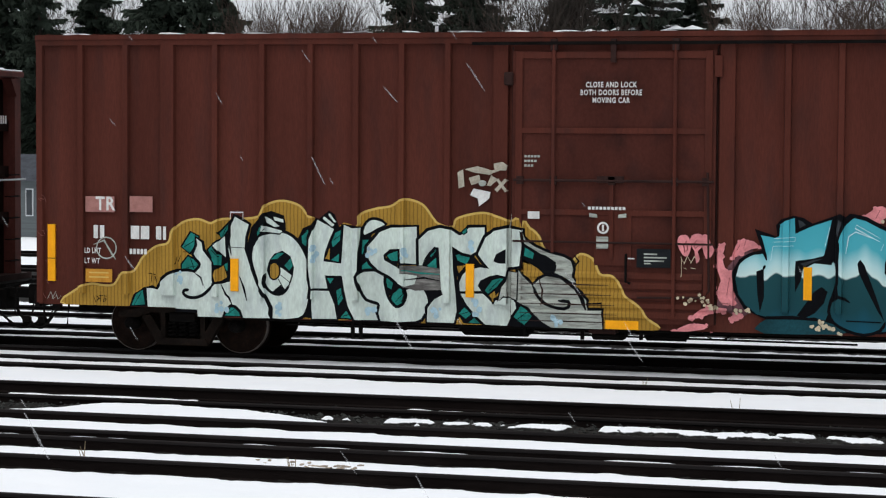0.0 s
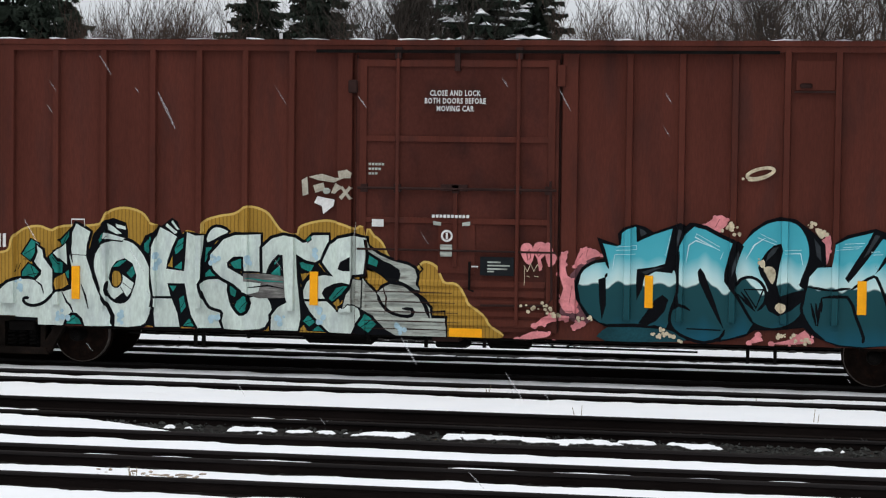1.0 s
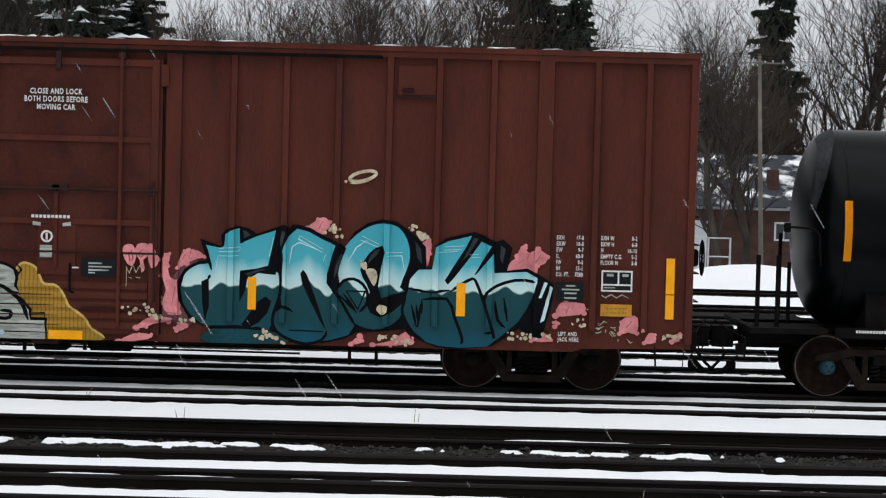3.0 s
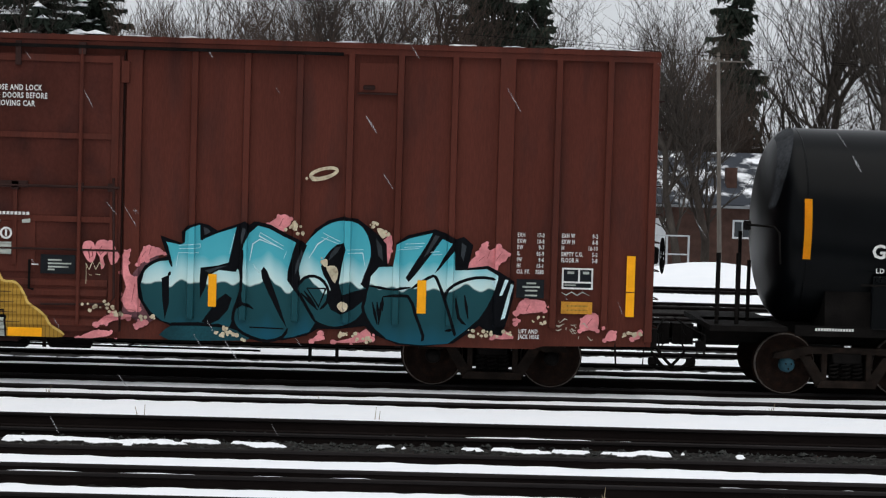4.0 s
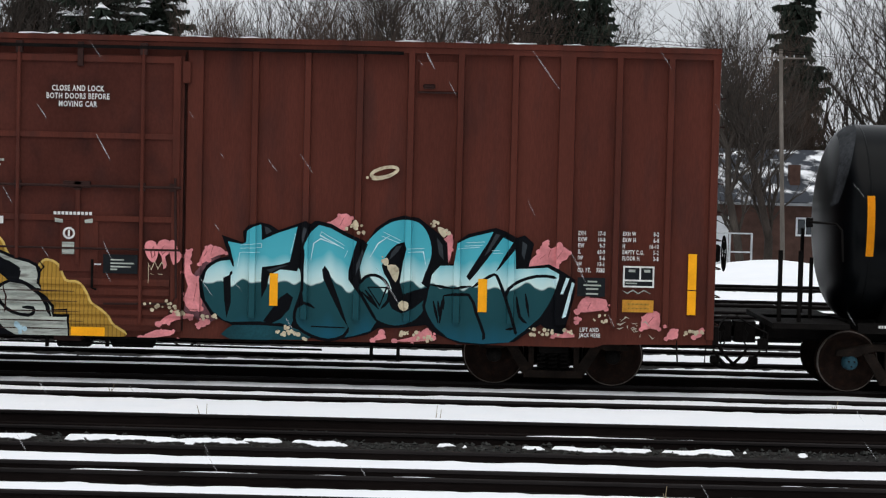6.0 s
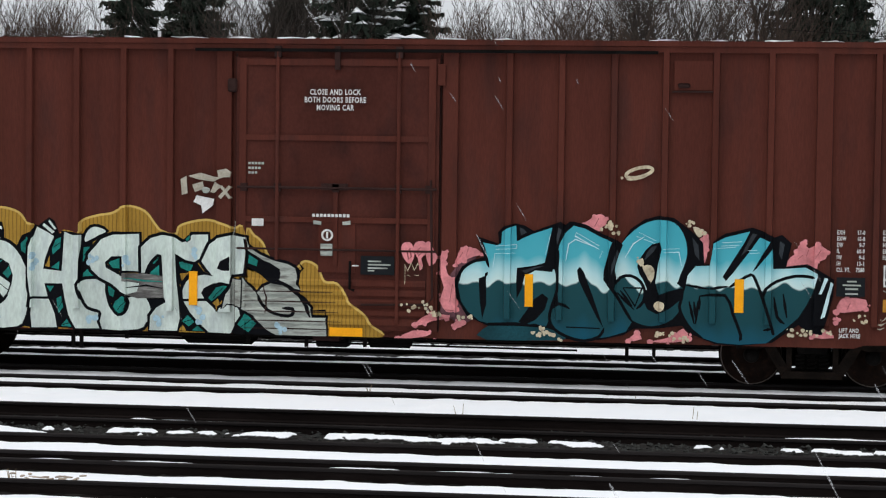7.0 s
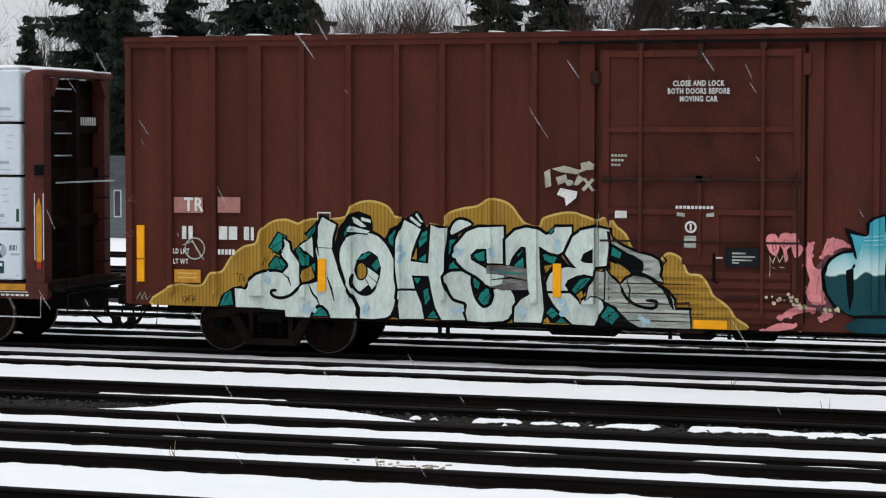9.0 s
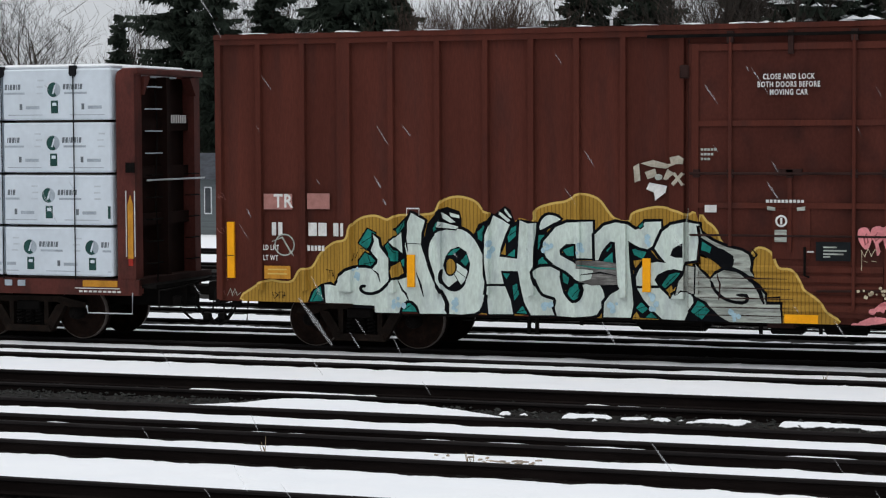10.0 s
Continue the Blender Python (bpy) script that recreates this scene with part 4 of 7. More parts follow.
def disc(x, z, r, n=12, squash=1.0, wob=0.0, rng=random.Random(1)):
    return [(x + r * (1 + wob * rng.uniform(-1, 1)) * math.cos(a), z + r * squash * (1 + wob * rng.uniform(-1, 1)) * math.sin(a)) for a in [2 * math.pi * i / n for i in range(n)]]


def moved(points, dx, dz):
    return [(x + dx, z + dz) for x, z in points]


def painted(name, polys, material, parent, label=""):
    bm = drape(polys)
    bmesh.ops.remove_doubles(bm, verts=bm.verts, dist=0.0004)
    return part(name, bm, material, parent, label)


def rect(x0, z0, x1, z1):
    return [(x0, z0), (x1, z0), (x1, z1), (x0, z1)]


def words(text, x, z, size, parent, material=None, align="LEFT", squeeze=1.0, y=None, name="lettering"):
    """Stencilled words with the built-in font, flat on the side."""
    cu = bpy.data.curves.new("words", "FONT")
    cu.body, cu.size, cu.align_x, cu.align_y, cu.resolution_u = text, size, align, "CENTER", 2
    cu.offset = size * 0.025
    cu.space_character = 1.14
    ob = bpy.data.objects.new("words", cu)
    scene.collection.objects.link(ob)
    me = bpy.data.meshes.new_from_object(ob.evaluated_get(bpy.context.evaluated_depsgraph_get()))
    bpy.data.objects.remove(ob)
    if y is None:
        me.calc_loop_triangles()
        polys = [[(x + me.vertices[v].co.x * squeeze, z + me.vertices[v].co.y) for v in f.vertices] for f in me.loop_triangles]
        bm = drape(polys)
    else:
        bm = bmesh.new()
        bm.from_mesh(me)
        bmesh.ops.transform(bm, matrix=Matrix(((squeeze, 0, 0, x), (0, 0, -1, y), (0, 1, 0, z), (0, 0, 0, 1))), verts=bm.verts)
    return tagged(part(name, bm, material or WHITE, parent), kind="stuff")


def striped(name, color, dark, scale):
    """Paint with the thin upright strokes of a roller."""
    m = mat(name, color, 0.6, 0, 0.14, 2, 0.05)
    n, l = m.node_tree.nodes, m.node_tree.links
    b = n["Principled BSDF"]
    src = b.inputs["Base Color"].links[0].from_socket
    co, wave, mix = n.new("ShaderNodeTexCoord"), n.new("ShaderNodeTexWave"), n.new("ShaderNodeMix")
    wave.bands_direction = "X"
    wave.inputs["Scale"].default_value, wave.inputs["Distortion"].default_value, wave.inputs["Detail"].default_value = scale, 1.2, 1
    l.new(co.outputs["Object"], wave.inputs[0])
    mix.data_type = "RGBA"
    mix.inputs[7].default_value = (*dark, 1)
    mr = n.new("ShaderNodeMapRange")
    mr.inputs[1].default_value, mr.inputs[2].default_value, mr.inputs[4].default_value = 0.72, 0.98, 0.75
    l.new(wave.outputs[1], mr.inputs[0])
    l.new(mr.outputs[0], mix.inputs[0])
    l.new(src, mix.inputs[6])
    l.new(mix.outputs[2], b.inputs["Base Color"])
    return m


def faded(name, stops, z0, z1, wave_amp):
    """A sprayed blend from bottom to top with a wavy hard line in it."""
    m = mat(name, (0.1, 0.1, 0.1), 0.5, 0, 0.12, 2, 0.05)
    n, l = m.node_tree.nodes, m.node_tree.links
    b = n["Principled BSDF"]
    co, sep, ns = n.new("ShaderNodeTexCoord"), n.new("ShaderNodeSeparateXYZ"), n.new("ShaderNodeTexNoise")
    l.new(co.outputs["Object"], sep.inputs[0])
    ns.noise_dimensions = "1D"
    ns.inputs["Scale"].default_value, ns.inputs["Detail"].default_value = 3.4, 0.6
    l.new(sep.outputs["X"], ns.inputs["W"])
    ma = n.new("ShaderNodeMath")
    ma.operation = "MULTIPLY_ADD"
    ma.inputs[1].default_value = wave_amp
    l.new(ns.outputs[0], ma.inputs[0])
    l.new(sep.outputs["Z"], ma.inputs[2])
    mr, cr = n.new("ShaderNodeMapRange"), n.new("ShaderNodeValToRGB")
    mr.inputs[1].default_value, mr.inputs[2].default_value = z0 + wave_amp / 2, z1 + wave_amp / 2
    l.new(ma.outputs[0], mr.inputs[0])
    l.new(mr.outputs[0], cr.inputs[0])
    for i, (p, c) in enumerate(stops):
        e = cr.color_ramp.elements[i] if i < 2 else cr.color_ramp.elements.new(p)
        e.position, e.color = p, (*c, 1)
    l.new(cr.outputs[0], b.inputs["Base Color"])
    return m


GOLD = striped("gold_spray", (0.36, 0.205, 0.032), (0.15, 0.085, 0.015), 5.2)
GOLD_EDGE = mat("pale_gold_edge", (0.58, 0.40, 0.11), 0.6, 0, 0.1)
PALE = mat("pale_spray", (0.56, 0.64, 0.59), 0.6, 0, 0.20, 1.6, 0.05, 24, (1.5, 1, 0.5), (0.37, 0.42, 0.43), 0.65)
DIRTY = mat("weathered_pale_spray", (0.37, 0.40, 0.36), 0.7, 0, 0.28, 3, 0.1, 30, (0.5, 1, 3), (0.12, 0.11, 0.10), 0.8)
TEAL = mat("teal_spray", (0.012, 0.19, 0.16), 0.55, 0, 0.3, 3, 0.05, 30, (1, 1, 1), (0.006, 0.06, 0.055), 0.7)
INK = mat("black_spray", (0.0035, 0.004, 0.0055), 0.6, 0, 0.2, 3, 0.05)
SKY_SPOT = mat("light_blue_spray", (0.36, 0.52, 0.60), 0.6, 0, 0.15, 6, 0.05)
PINK = mat("pink_spray", (0.66, 0.235, 0.25), 0.6, 0, 0.2, 4, 0.05, 30, (1, 1, 1), (0.40, 0.12, 0.12), 0.5)
PINK_DEEP = mat("deep_pink_spray", (0.22, 0.06, 0.065), 0.6, 0, 0.2, 5, 0.05)
CREAM = mat("cream_spray", (0.54, 0.47, 0.33), 0.6, 0, 0.25, 6, 0.05, 30, (1, 1, 1), (0.25, 0.17, 0.11), 0.6)
DEEP_TEAL = mat("deep_teal_spray", (0.008, 0.052, 0.066), 0.6, 0, 0.3, 1.5, 0.05)
PAPER = mat("torn_paper", (0.40, 0.37, 0.30), 0.8, 0, 0.25, 8, 0.1)
SMEAR = mat("grey_smear", (0.11, 0.105, 0.10), 0.7, 0, 0.5, 2.5, 0.05, 30, (0.6, 1, 4), (0.30, 0.30, 0.28), 0.7)
SHEEN = mat("grey_sheen", (0.030, 0.036, 0.042), 0.6, 0, 0.3, 3, 0.05)
MAUVE = mat("mauve_overspray", (0.125, 0.055, 0.065), 0.7, 0, 0.4, 4, 0.05)
FLASH = mat("white_spray", (0.55, 0.74, 0.78), 0.6, 0, 0.1, 5, 0.05)
BLUES = faded("blue_fade", [(0.0, (0.006, 0.075, 0.12)), (1.0, (0.055, 0.36, 0.44)), (0.22, (0.008, 0.055, 0.068)), (0.515, (0.010, 0.060, 0.070)), (0.53, (0.58, 0.74, 0.72)), (0.62, (0.42, 0.66, 0.68)), (0.76, (0.07, 0.40, 0.48))], 0.62, 2.30, 0.34)

# outlines of the painted shapes, metres along the side and above the rail
CLOUD_WEST = [(-14.45, 0.76), (-14.29, 1.03), (-14.04, 1.12), (-13.85, 1.1), (-13.65, 1.12), (-13.52, 1.3), (-13.31, 1.34), (-13.15, 1.57), (-12.93, 1.74), (-12.7, 1.8), (-12.63, 2.0), (-12.45, 2.14), (-12.21, 2.18), (-12.0, 2.12), (-11.81, 2.19), (-11.45, 2.2), (-11.19, 2.25), (-11.08, 2.42), (-10.82, 2.49), (-10.54, 2.42), (-10.4, 2.27), (-10.23, 2.22), (-9.88, 2.07), (-9.51, 1.42), (-9.5, 0.71), (-10.98, 0.67), (-12.21, 0.68), (-12.26, 0.77)]
CLOUD_MID = [(-9.88, 2.12), (-9.58, 2.12), (-9.54, 2.3), (-9.29, 2.39), (-9.06, 2.43), (-8.84, 2.54), (-8.56, 2.47), (-8.4, 2.28), (-8.29, 2.17), (-8.07, 2.13), (-8.0, 2.26), (-7.63, 2.35), (-7.36, 2.3), (-7.17, 2.23), (-6.97, 2.15), (-6.96, 0.66), (-9.5, 0.67), (-9.87, 1.42)]
CLOUD_EAST = [(-6.97, 2.13), (-6.84, 2.13), (-6.71, 2.02), (-6.62, 1.83), (-6.44, 1.73), (-6.21, 1.65), (-6.07, 1.76), (-5.88, 1.69), (-5.77, 1.47), (-5.58, 1.44), (-5.46, 1.3), (-5.38, 1.14), (-5.17, 0.99), (-5.05, 0.82), (-4.88, 0.65), (-5.78, 0.64), (-6.96, 0.64)]
HALO = [(-1.1, 3.16), (-0.87, 3.22), (-1.33, 3.08)]
BLUE_SPOTS = [(-12.53, 1.2), (-11.84, 0.84), (-10.28, 1.7), (-10.87, 0.82), (-9.38, 0.83), (-9.36, 1.69), (-8.82, 1.7), (-8.34, 0.84), (-7.77, 1.81), (-7.7, 0.9), (-6.41, 0.72)]
TORN_PAPER = [
    [(-7.99, 2.96), (-7.9, 3.01), (-7.88, 2.75), (-7.97, 2.72)],
    [(-7.88, 3.01), (-7.68, 3.06), (-7.46, 3.0), (-7.28, 3.01), (-7.49, 2.93), (-7.72, 2.96)],
    [(-7.81, 2.88), (-7.65, 2.93), (-7.62, 2.82), (-7.77, 2.77)],
    [(-7.46, 2.93), (-7.33, 2.86), (-7.47, 2.76), (-7.53, 2.77)],
    [(-7.41, 3.1), (-7.27, 3.13), (-7.2, 3.08), (-7.21, 3.0), (-7.39, 3.0)],
    [(-7.79, 2.62), (-7.74, 2.72), (-7.47, 2.67), (-7.49, 2.57), (-7.65, 2.45), (-7.67, 2.57)],
    [(-7.37, 2.86), (-7.33, 2.88), (-7.19, 2.69), (-7.23, 2.67)],
    [(-7.23, 2.88), (-7.19, 2.85), (-7.35, 2.67), (-7.39, 2.71)],
]
PLATES = [(-14.12, 2.52), (-13.62, 2.27), (-13.36, 2.53), (-12.97, 2.28), (-6.87, 2.39), (-6.69, 2.28), (-5.82, 2.03), (-5.64, 1.85), (-14.12, 1.36), (-13.66, 1.15), (-5.67, 0.78), (-5.17, 0.68)]

def fill(piece, name, material, outline, ink=0.0, curve=0, label=""):
    """One sprayed shape, with a black edge round it where ink is its width."""
    q = rounded(outline, curve) if curve else outline
    if ink:
        painted(name + "_outline", ribbon(q, ink, True), INK, piece)
    painted(name, triangles(q), material, piece, label)


def splash(piece, outline):
    """A pink burst: a soft body with rounded petal lobes on its edge."""
    rng = random.Random(len(outline) + int(outline[0][0] * 100))
    painted("splash", triangles(rounded(outline, 2)), PINK, piece, "pink sprayed splash")
    for x, z in outline[::2]:
        painted("petal", triangles(disc(x, z, rng.uniform(0.025, 0.055), 9, 0.9, 0.15, rng)), PINK, piece)
    for x, z in outline[1::3]:
        painted("splash_fleck", triangles(disc(x + rng.uniform(-0.1, 0.1), z + rng.uniform(-0.08, 0.08), rng.uniform(0.012, 0.028), 7, 1, 0.2, rng)), PINK, piece)


def stroke(piece, line, width, material=None, name="ink_line", curve=0):
    """One sprayed line through points."""
    if curve:
        line = rounded([line[0]] + line + [line[-1]], curve)[curve:-2 * curve + 1]
    painted(name, ribbon(line, width), material or INK, piece)


def build_gold_piece(car):
    piece = painted("graffiti_cloud", [t for c in (CLOUD_WEST, CLOUD_MID, CLOUD_EAST) for t in triangles(rounded(c))], GOLD, car, "gold sprayed cloud behind pale letters")
    for c, n in ((CLOUD_WEST, 22), (CLOUD_MID, 15), (CLOUD_EAST, 15)):
        line = rounded(c)[4 * (1 if c is CLOUD_MID else 0):4 * (n - 1)]
        painted("cloud_edge", ribbon(line, 0.035), GOLD_EDGE, piece)
    # teal and black depth of the letters
    fill(piece, "letter_depth", INK, [(-13.13, 1.09), (-13.09, 1.05), (-13.07, 0.77), (-13.39, 0.77), (-13.32, 0.96)])
    fill(piece, "letter_depth", INK, [(-12.07, 1.72), (-11.94, 1.81), (-11.71, 1.98), (-11.64, 2.19), (-11.56, 2.26), (-11.35, 2.13), (-11.41, 1.91), (-11.65, 1.46), (-11.67, 1.20), (-11.92, 1.14), (-11.99, 1.28), (-11.97, 1.46)])
    fill(piece, "letter_depth", INK, [(-11.41, 1.73), (-11.33, 2.07), (-11.13, 2.29), (-11.00, 2.33), (-10.79, 2.26), (-10.76, 2.14), (-10.76, 1.98), (-11.09, 1.92), (-11.26, 1.74), (-11.30, 1.51)])
    fill(piece, "letter_depth", INK, [(-10.57, 1.89), (-10.48, 2.07), (-10.29, 2.14), (-10.20, 2.23), (-10.13, 2.29), (-10.05, 2.35), (-9.96, 2.29), (-9.89, 2.10), (-9.78, 2.15), (-9.83, 1.52), (-10.14, 1.55), (-10.07, 1.90), (-10.20, 2.11), (-10.33, 1.84), (-10.36, 1.58), (-10.46, 1.75)])
    fill(piece, "letter_depth", INK, [(-10.14, 1.36), (-9.82, 1.36), (-9.76, 1.07), (-9.68, 0.82), (-9.61, 0.66), (-9.93, 0.67), (-9.96, 0.89), (-10.07, 1.15)])
    fill(piece, "letter_depth", INK, [(-9.58, 2.08), (-9.45, 2.02), (-9.36, 2.11), (-9.37, 1.77), (-9.41, 1.53), (-9.26, 1.45), (-9.52, 1.33), (-9.59, 1.35)])
    fill(piece, "letter_depth", INK, [(-9.17, 1.73), (-9.07, 1.80), (-8.88, 1.81), (-8.87, 1.54), (-9.07, 1.56)])
    fill(piece, "letter_depth", INK, [(-9.19, 1.41), (-8.97, 1.33), (-8.77, 1.22), (-8.77, 1.05), (-8.83, 0.90), (-8.97, 0.84), (-9.10, 0.96)])
    fill(piece, "letter_depth", INK, [(-8.63, 1.56), (-8.54, 1.60), (-8.26, 1.85), (-8.25, 1.16), (-8.20, 1.11), (-8.34, 1.00), (-8.47, 1.03), (-8.50, 1.17), (-8.63, 1.36)])
    fill(piece, "letter_depth", INK, [(-8.08, 1.83), (-7.88, 1.75), (-7.74, 1.70), (-7.63, 1.57), (-7.76, 1.48), (-7.88, 1.44), (-7.97, 1.28), (-8.05, 1.54)])
    fill(piece, "letter_depth", INK, [(-7.69, 1.26), (-7.52, 1.42), (-7.22, 1.44), (-7.21, 1.30), (-7.36, 1.11), (-7.36, 1.00), (-7.43, 0.95), (-7.58, 1.10)])
    fill(piece, "letter_depth", INK, [(-8.04, 1.21), (-7.94, 1.14), (-7.76, 0.90), (-7.52, 0.65), (-8.05, 0.66), (-8.00, 0.89)])
    fill(piece, "letter_depth", INK, [(-7.43, 1.62), (-7.37, 1.74), (-7.20, 1.82), (-7.20, 1.58), (-7.33, 1.57)])
    fill(piece, "letter_depth", INK, [(-10.38, 1.05), (-10.32, 1.10), (-10.32, 0.66), (-10.44, 0.68)])
    fill(piece, "letter_depth", INK, [(-6.98, 2.08), (-6.93, 1.89), (-6.76, 1.82), (-6.51, 1.68), (-6.42, 1.58), (-6.44, 1.47), (-6.58, 1.42), (-6.75, 1.55), (-6.96, 1.67)])
    fill(piece, "letter_depth", INK, [(-7.16, 0.77), (-7.05, 1.01), (-6.85, 0.94), (-6.61, 0.72), (-6.41, 0.61), (-7.19, 0.62)])
    fill(piece, "letter_depth", INK, [(-11.81, 0.65), (-11.77, 0.78), (-11.67, 0.86), (-11.58, 0.85), (-11.49, 0.76), (-11.46, 0.66)])
    fill(piece, "teal_facet", TEAL, [(-12.34, 1.97), (-12.21, 1.90), (-12.23, 1.83), (-12.36, 1.64), (-12.49, 1.74)], ink=0.06)
    fill(piece, "teal_facet", TEAL, [(-12.39, 1.59), (-12.16, 1.48), (-12.24, 1.35), (-12.50, 1.36), (-12.49, 1.46)], ink=0.06)
    fill(piece, "teal_facet", TEAL, [(-12.05, 1.70), (-11.96, 1.79), (-11.82, 1.65), (-11.83, 1.46), (-11.94, 1.47), (-11.99, 1.58)], ink=0.06)
    fill(piece, "teal_facet", TEAL, [(-11.86, 1.96), (-11.65, 2.17), (-11.71, 2.04), (-11.83, 1.87)], ink=0.06)
    fill(piece, "teal_facet", TEAL, [(-11.78, 1.47), (-11.68, 1.53), (-11.68, 1.35), (-11.75, 1.39)], ink=0.06)
    fill(piece, "teal_facet", TEAL, [(-13.35, 0.79), (-13.27, 0.97), (-13.16, 1.04), (-13.12, 0.81)], ink=0.06)
    fill(piece, "teal_facet", TEAL, [(-11.24, 1.99), (-11.11, 2.13), (-11.09, 2.04), (-11.21, 1.85)])
    fill(piece, "teal_facet", TEAL, [(-11.32, 1.81), (-11.26, 1.88), (-11.26, 1.74), (-11.30, 1.63)])
    fill(piece, "teal_facet", TEAL, [(-10.50, 1.94), (-10.38, 2.05), (-10.36, 2.03), (-10.43, 1.79), (-10.49, 1.83)])
    fill(piece, "teal_facet", TEAL, [(-9.96, 2.00), (-9.82, 2.07), (-9.87, 1.89), (-9.99, 1.78), (-10.01, 1.87)])
    fill(piece, "teal_facet", TEAL, [(-10.02, 1.58), (-9.89, 1.68), (-9.87, 1.54), (-9.98, 1.55)])
    fill(piece, "teal_facet", TEAL, [(-10.09, 1.31), (-9.96, 1.32), (-10.03, 1.21)])
    fill(piece, "teal_facet", TEAL, [(-9.93, 1.11), (-9.82, 1.17), (-9.80, 1.01), (-9.90, 0.88)])
    fill(piece, "teal_facet", TEAL, [(-9.86, 0.69), (-9.77, 0.80), (-9.65, 0.68)])
    fill(piece, "teal_facet", TEAL, [(-9.52, 1.90), (-9.41, 1.91), (-9.51, 1.68), (-9.55, 1.72)])
    fill(piece, "teal_facet", TEAL, [(-9.51, 1.51), (-9.43, 1.58), (-9.30, 1.49), (-9.52, 1.37)])
    fill(piece, "teal_facet", TEAL, [(-9.12, 1.68), (-8.93, 1.75), (-8.92, 1.59), (-9.05, 1.59)])
    fill(piece, "teal_facet", TEAL, [(-9.15, 1.38), (-9.00, 1.31), (-9.04, 1.15), (-9.12, 1.19)])
    fill(piece, "teal_facet", TEAL, [(-9.01, 1.09), (-8.86, 1.19), (-8.81, 1.09), (-8.84, 0.95), (-8.97, 0.88), (-9.06, 0.96)])
    fill(piece, "teal_facet", TEAL, [(-8.46, 1.74), (-8.36, 1.81), (-8.29, 1.80), (-8.41, 1.66)])
    fill(piece, "teal_facet", TEAL, [(-8.47, 1.53), (-8.29, 1.69), (-8.27, 1.50), (-8.42, 1.45)])
    fill(piece, "teal_facet", TEAL, [(-8.02, 1.70), (-7.90, 1.73), (-7.79, 1.68), (-7.85, 1.56), (-7.99, 1.62)])
    fill(piece, "teal_facet", TEAL, [(-7.56, 1.17), (-7.44, 1.33), (-7.23, 1.39), (-7.36, 1.23), (-7.51, 1.12)])
    fill(piece, "teal_facet", TEAL, [(-7.96, 0.81), (-7.88, 0.90), (-7.76, 0.81), (-7.86, 0.73)])
    fill(piece, "teal_facet", TEAL, [(-7.81, 0.67), (-7.70, 0.77), (-7.55, 0.66)])
    fill(piece, "teal_facet", TEAL, [(-7.32, 1.63), (-7.22, 1.73), (-7.22, 1.65)])
    fill(piece, "teal_facet", TEAL, [(-6.96, 1.88), (-6.77, 1.79), (-6.80, 1.67), (-6.95, 1.72)])
    fill(piece, "teal_facet", TEAL, [(-7.08, 0.79), (-6.97, 0.96), (-6.78, 0.83), (-6.92, 0.67)])
    fill(piece, "teal_facet", TEAL, [(-11.77, 0.67), (-11.69, 0.79), (-11.60, 0.82), (-11.52, 0.73), (-11.50, 0.67)])
    fill(piece, "gold_facet", GOLD, [(-11.96, 1.35), (-11.79, 1.46), (-11.73, 1.28), (-11.91, 1.16)])
    fill(piece, "gold_facet", GOLD, [(-8.00, 1.53), (-7.86, 1.55), (-7.97, 1.42)])
    fill(piece, "gold_facet", GOLD, [(-7.52, 1.08), (-7.39, 1.17), (-7.35, 1.04), (-7.43, 0.98)])
    fill(piece, "gold_facet", GOLD, [(-6.95, 1.62), (-6.80, 1.57), (-6.66, 1.44), (-6.79, 1.30), (-6.93, 1.43)])
    fill(piece, "gold_facet", GOLD, [(-8.02, 0.67), (-7.95, 0.75), (-7.89, 0.66)])
    fill(piece, "gold_facet", GOLD, [(-10.11, 1.69), (-10.04, 1.83), (-10.04, 1.58), (-10.12, 1.57)])
    fill(piece, "gold_facet", GOLD, [(-9.12, 1.12), (-9.06, 1.05), (-9.08, 1.00)])
    # the pale letters
    fill(piece, "letter", PALE, [(-13.09, 1.07), (-12.99, 1.07), (-12.90, 1.05), (-12.81, 1.20), (-12.70, 1.29), (-12.56, 1.34), (-12.39, 1.35), (-12.27, 1.33), (-12.18, 1.42), (-12.17, 1.49), (-12.25, 1.57), (-12.29, 1.63), (-12.23, 1.77), (-12.25, 1.88), (-12.16, 1.81), (-12.14, 1.69), (-12.05, 1.58), (-11.98, 1.49), (-11.97, 1.36), (-11.99, 1.30), (-11.94, 1.16), (-11.81, 1.17), (-11.68, 1.21), (-11.67, 1.53), (-11.71, 1.71), (-11.67, 1.91), (-11.67, 2.08), (-11.60, 2.23), (-11.49, 2.17), (-11.37, 2.11), (-11.43, 1.91), (-11.44, 1.72), (-11.34, 1.43), (-11.22, 1.18), (-11.07, 0.96), (-10.99, 0.81), (-10.99, 0.65), (-11.46, 0.64), (-11.50, 0.76), (-11.59, 0.84), (-11.68, 0.85), (-11.77, 0.77), (-11.82, 0.63), (-12.22, 0.62), (-12.23, 0.75), (-13.07, 0.77)], ink=0.1, label="pale grey-green painted letter")
    fill(piece, "letter", PALE, [(-11.95, 1.77), (-11.77, 1.92), (-11.75, 1.59), (-11.85, 1.67)], ink=0.09, label="pale grey-green painted letter")
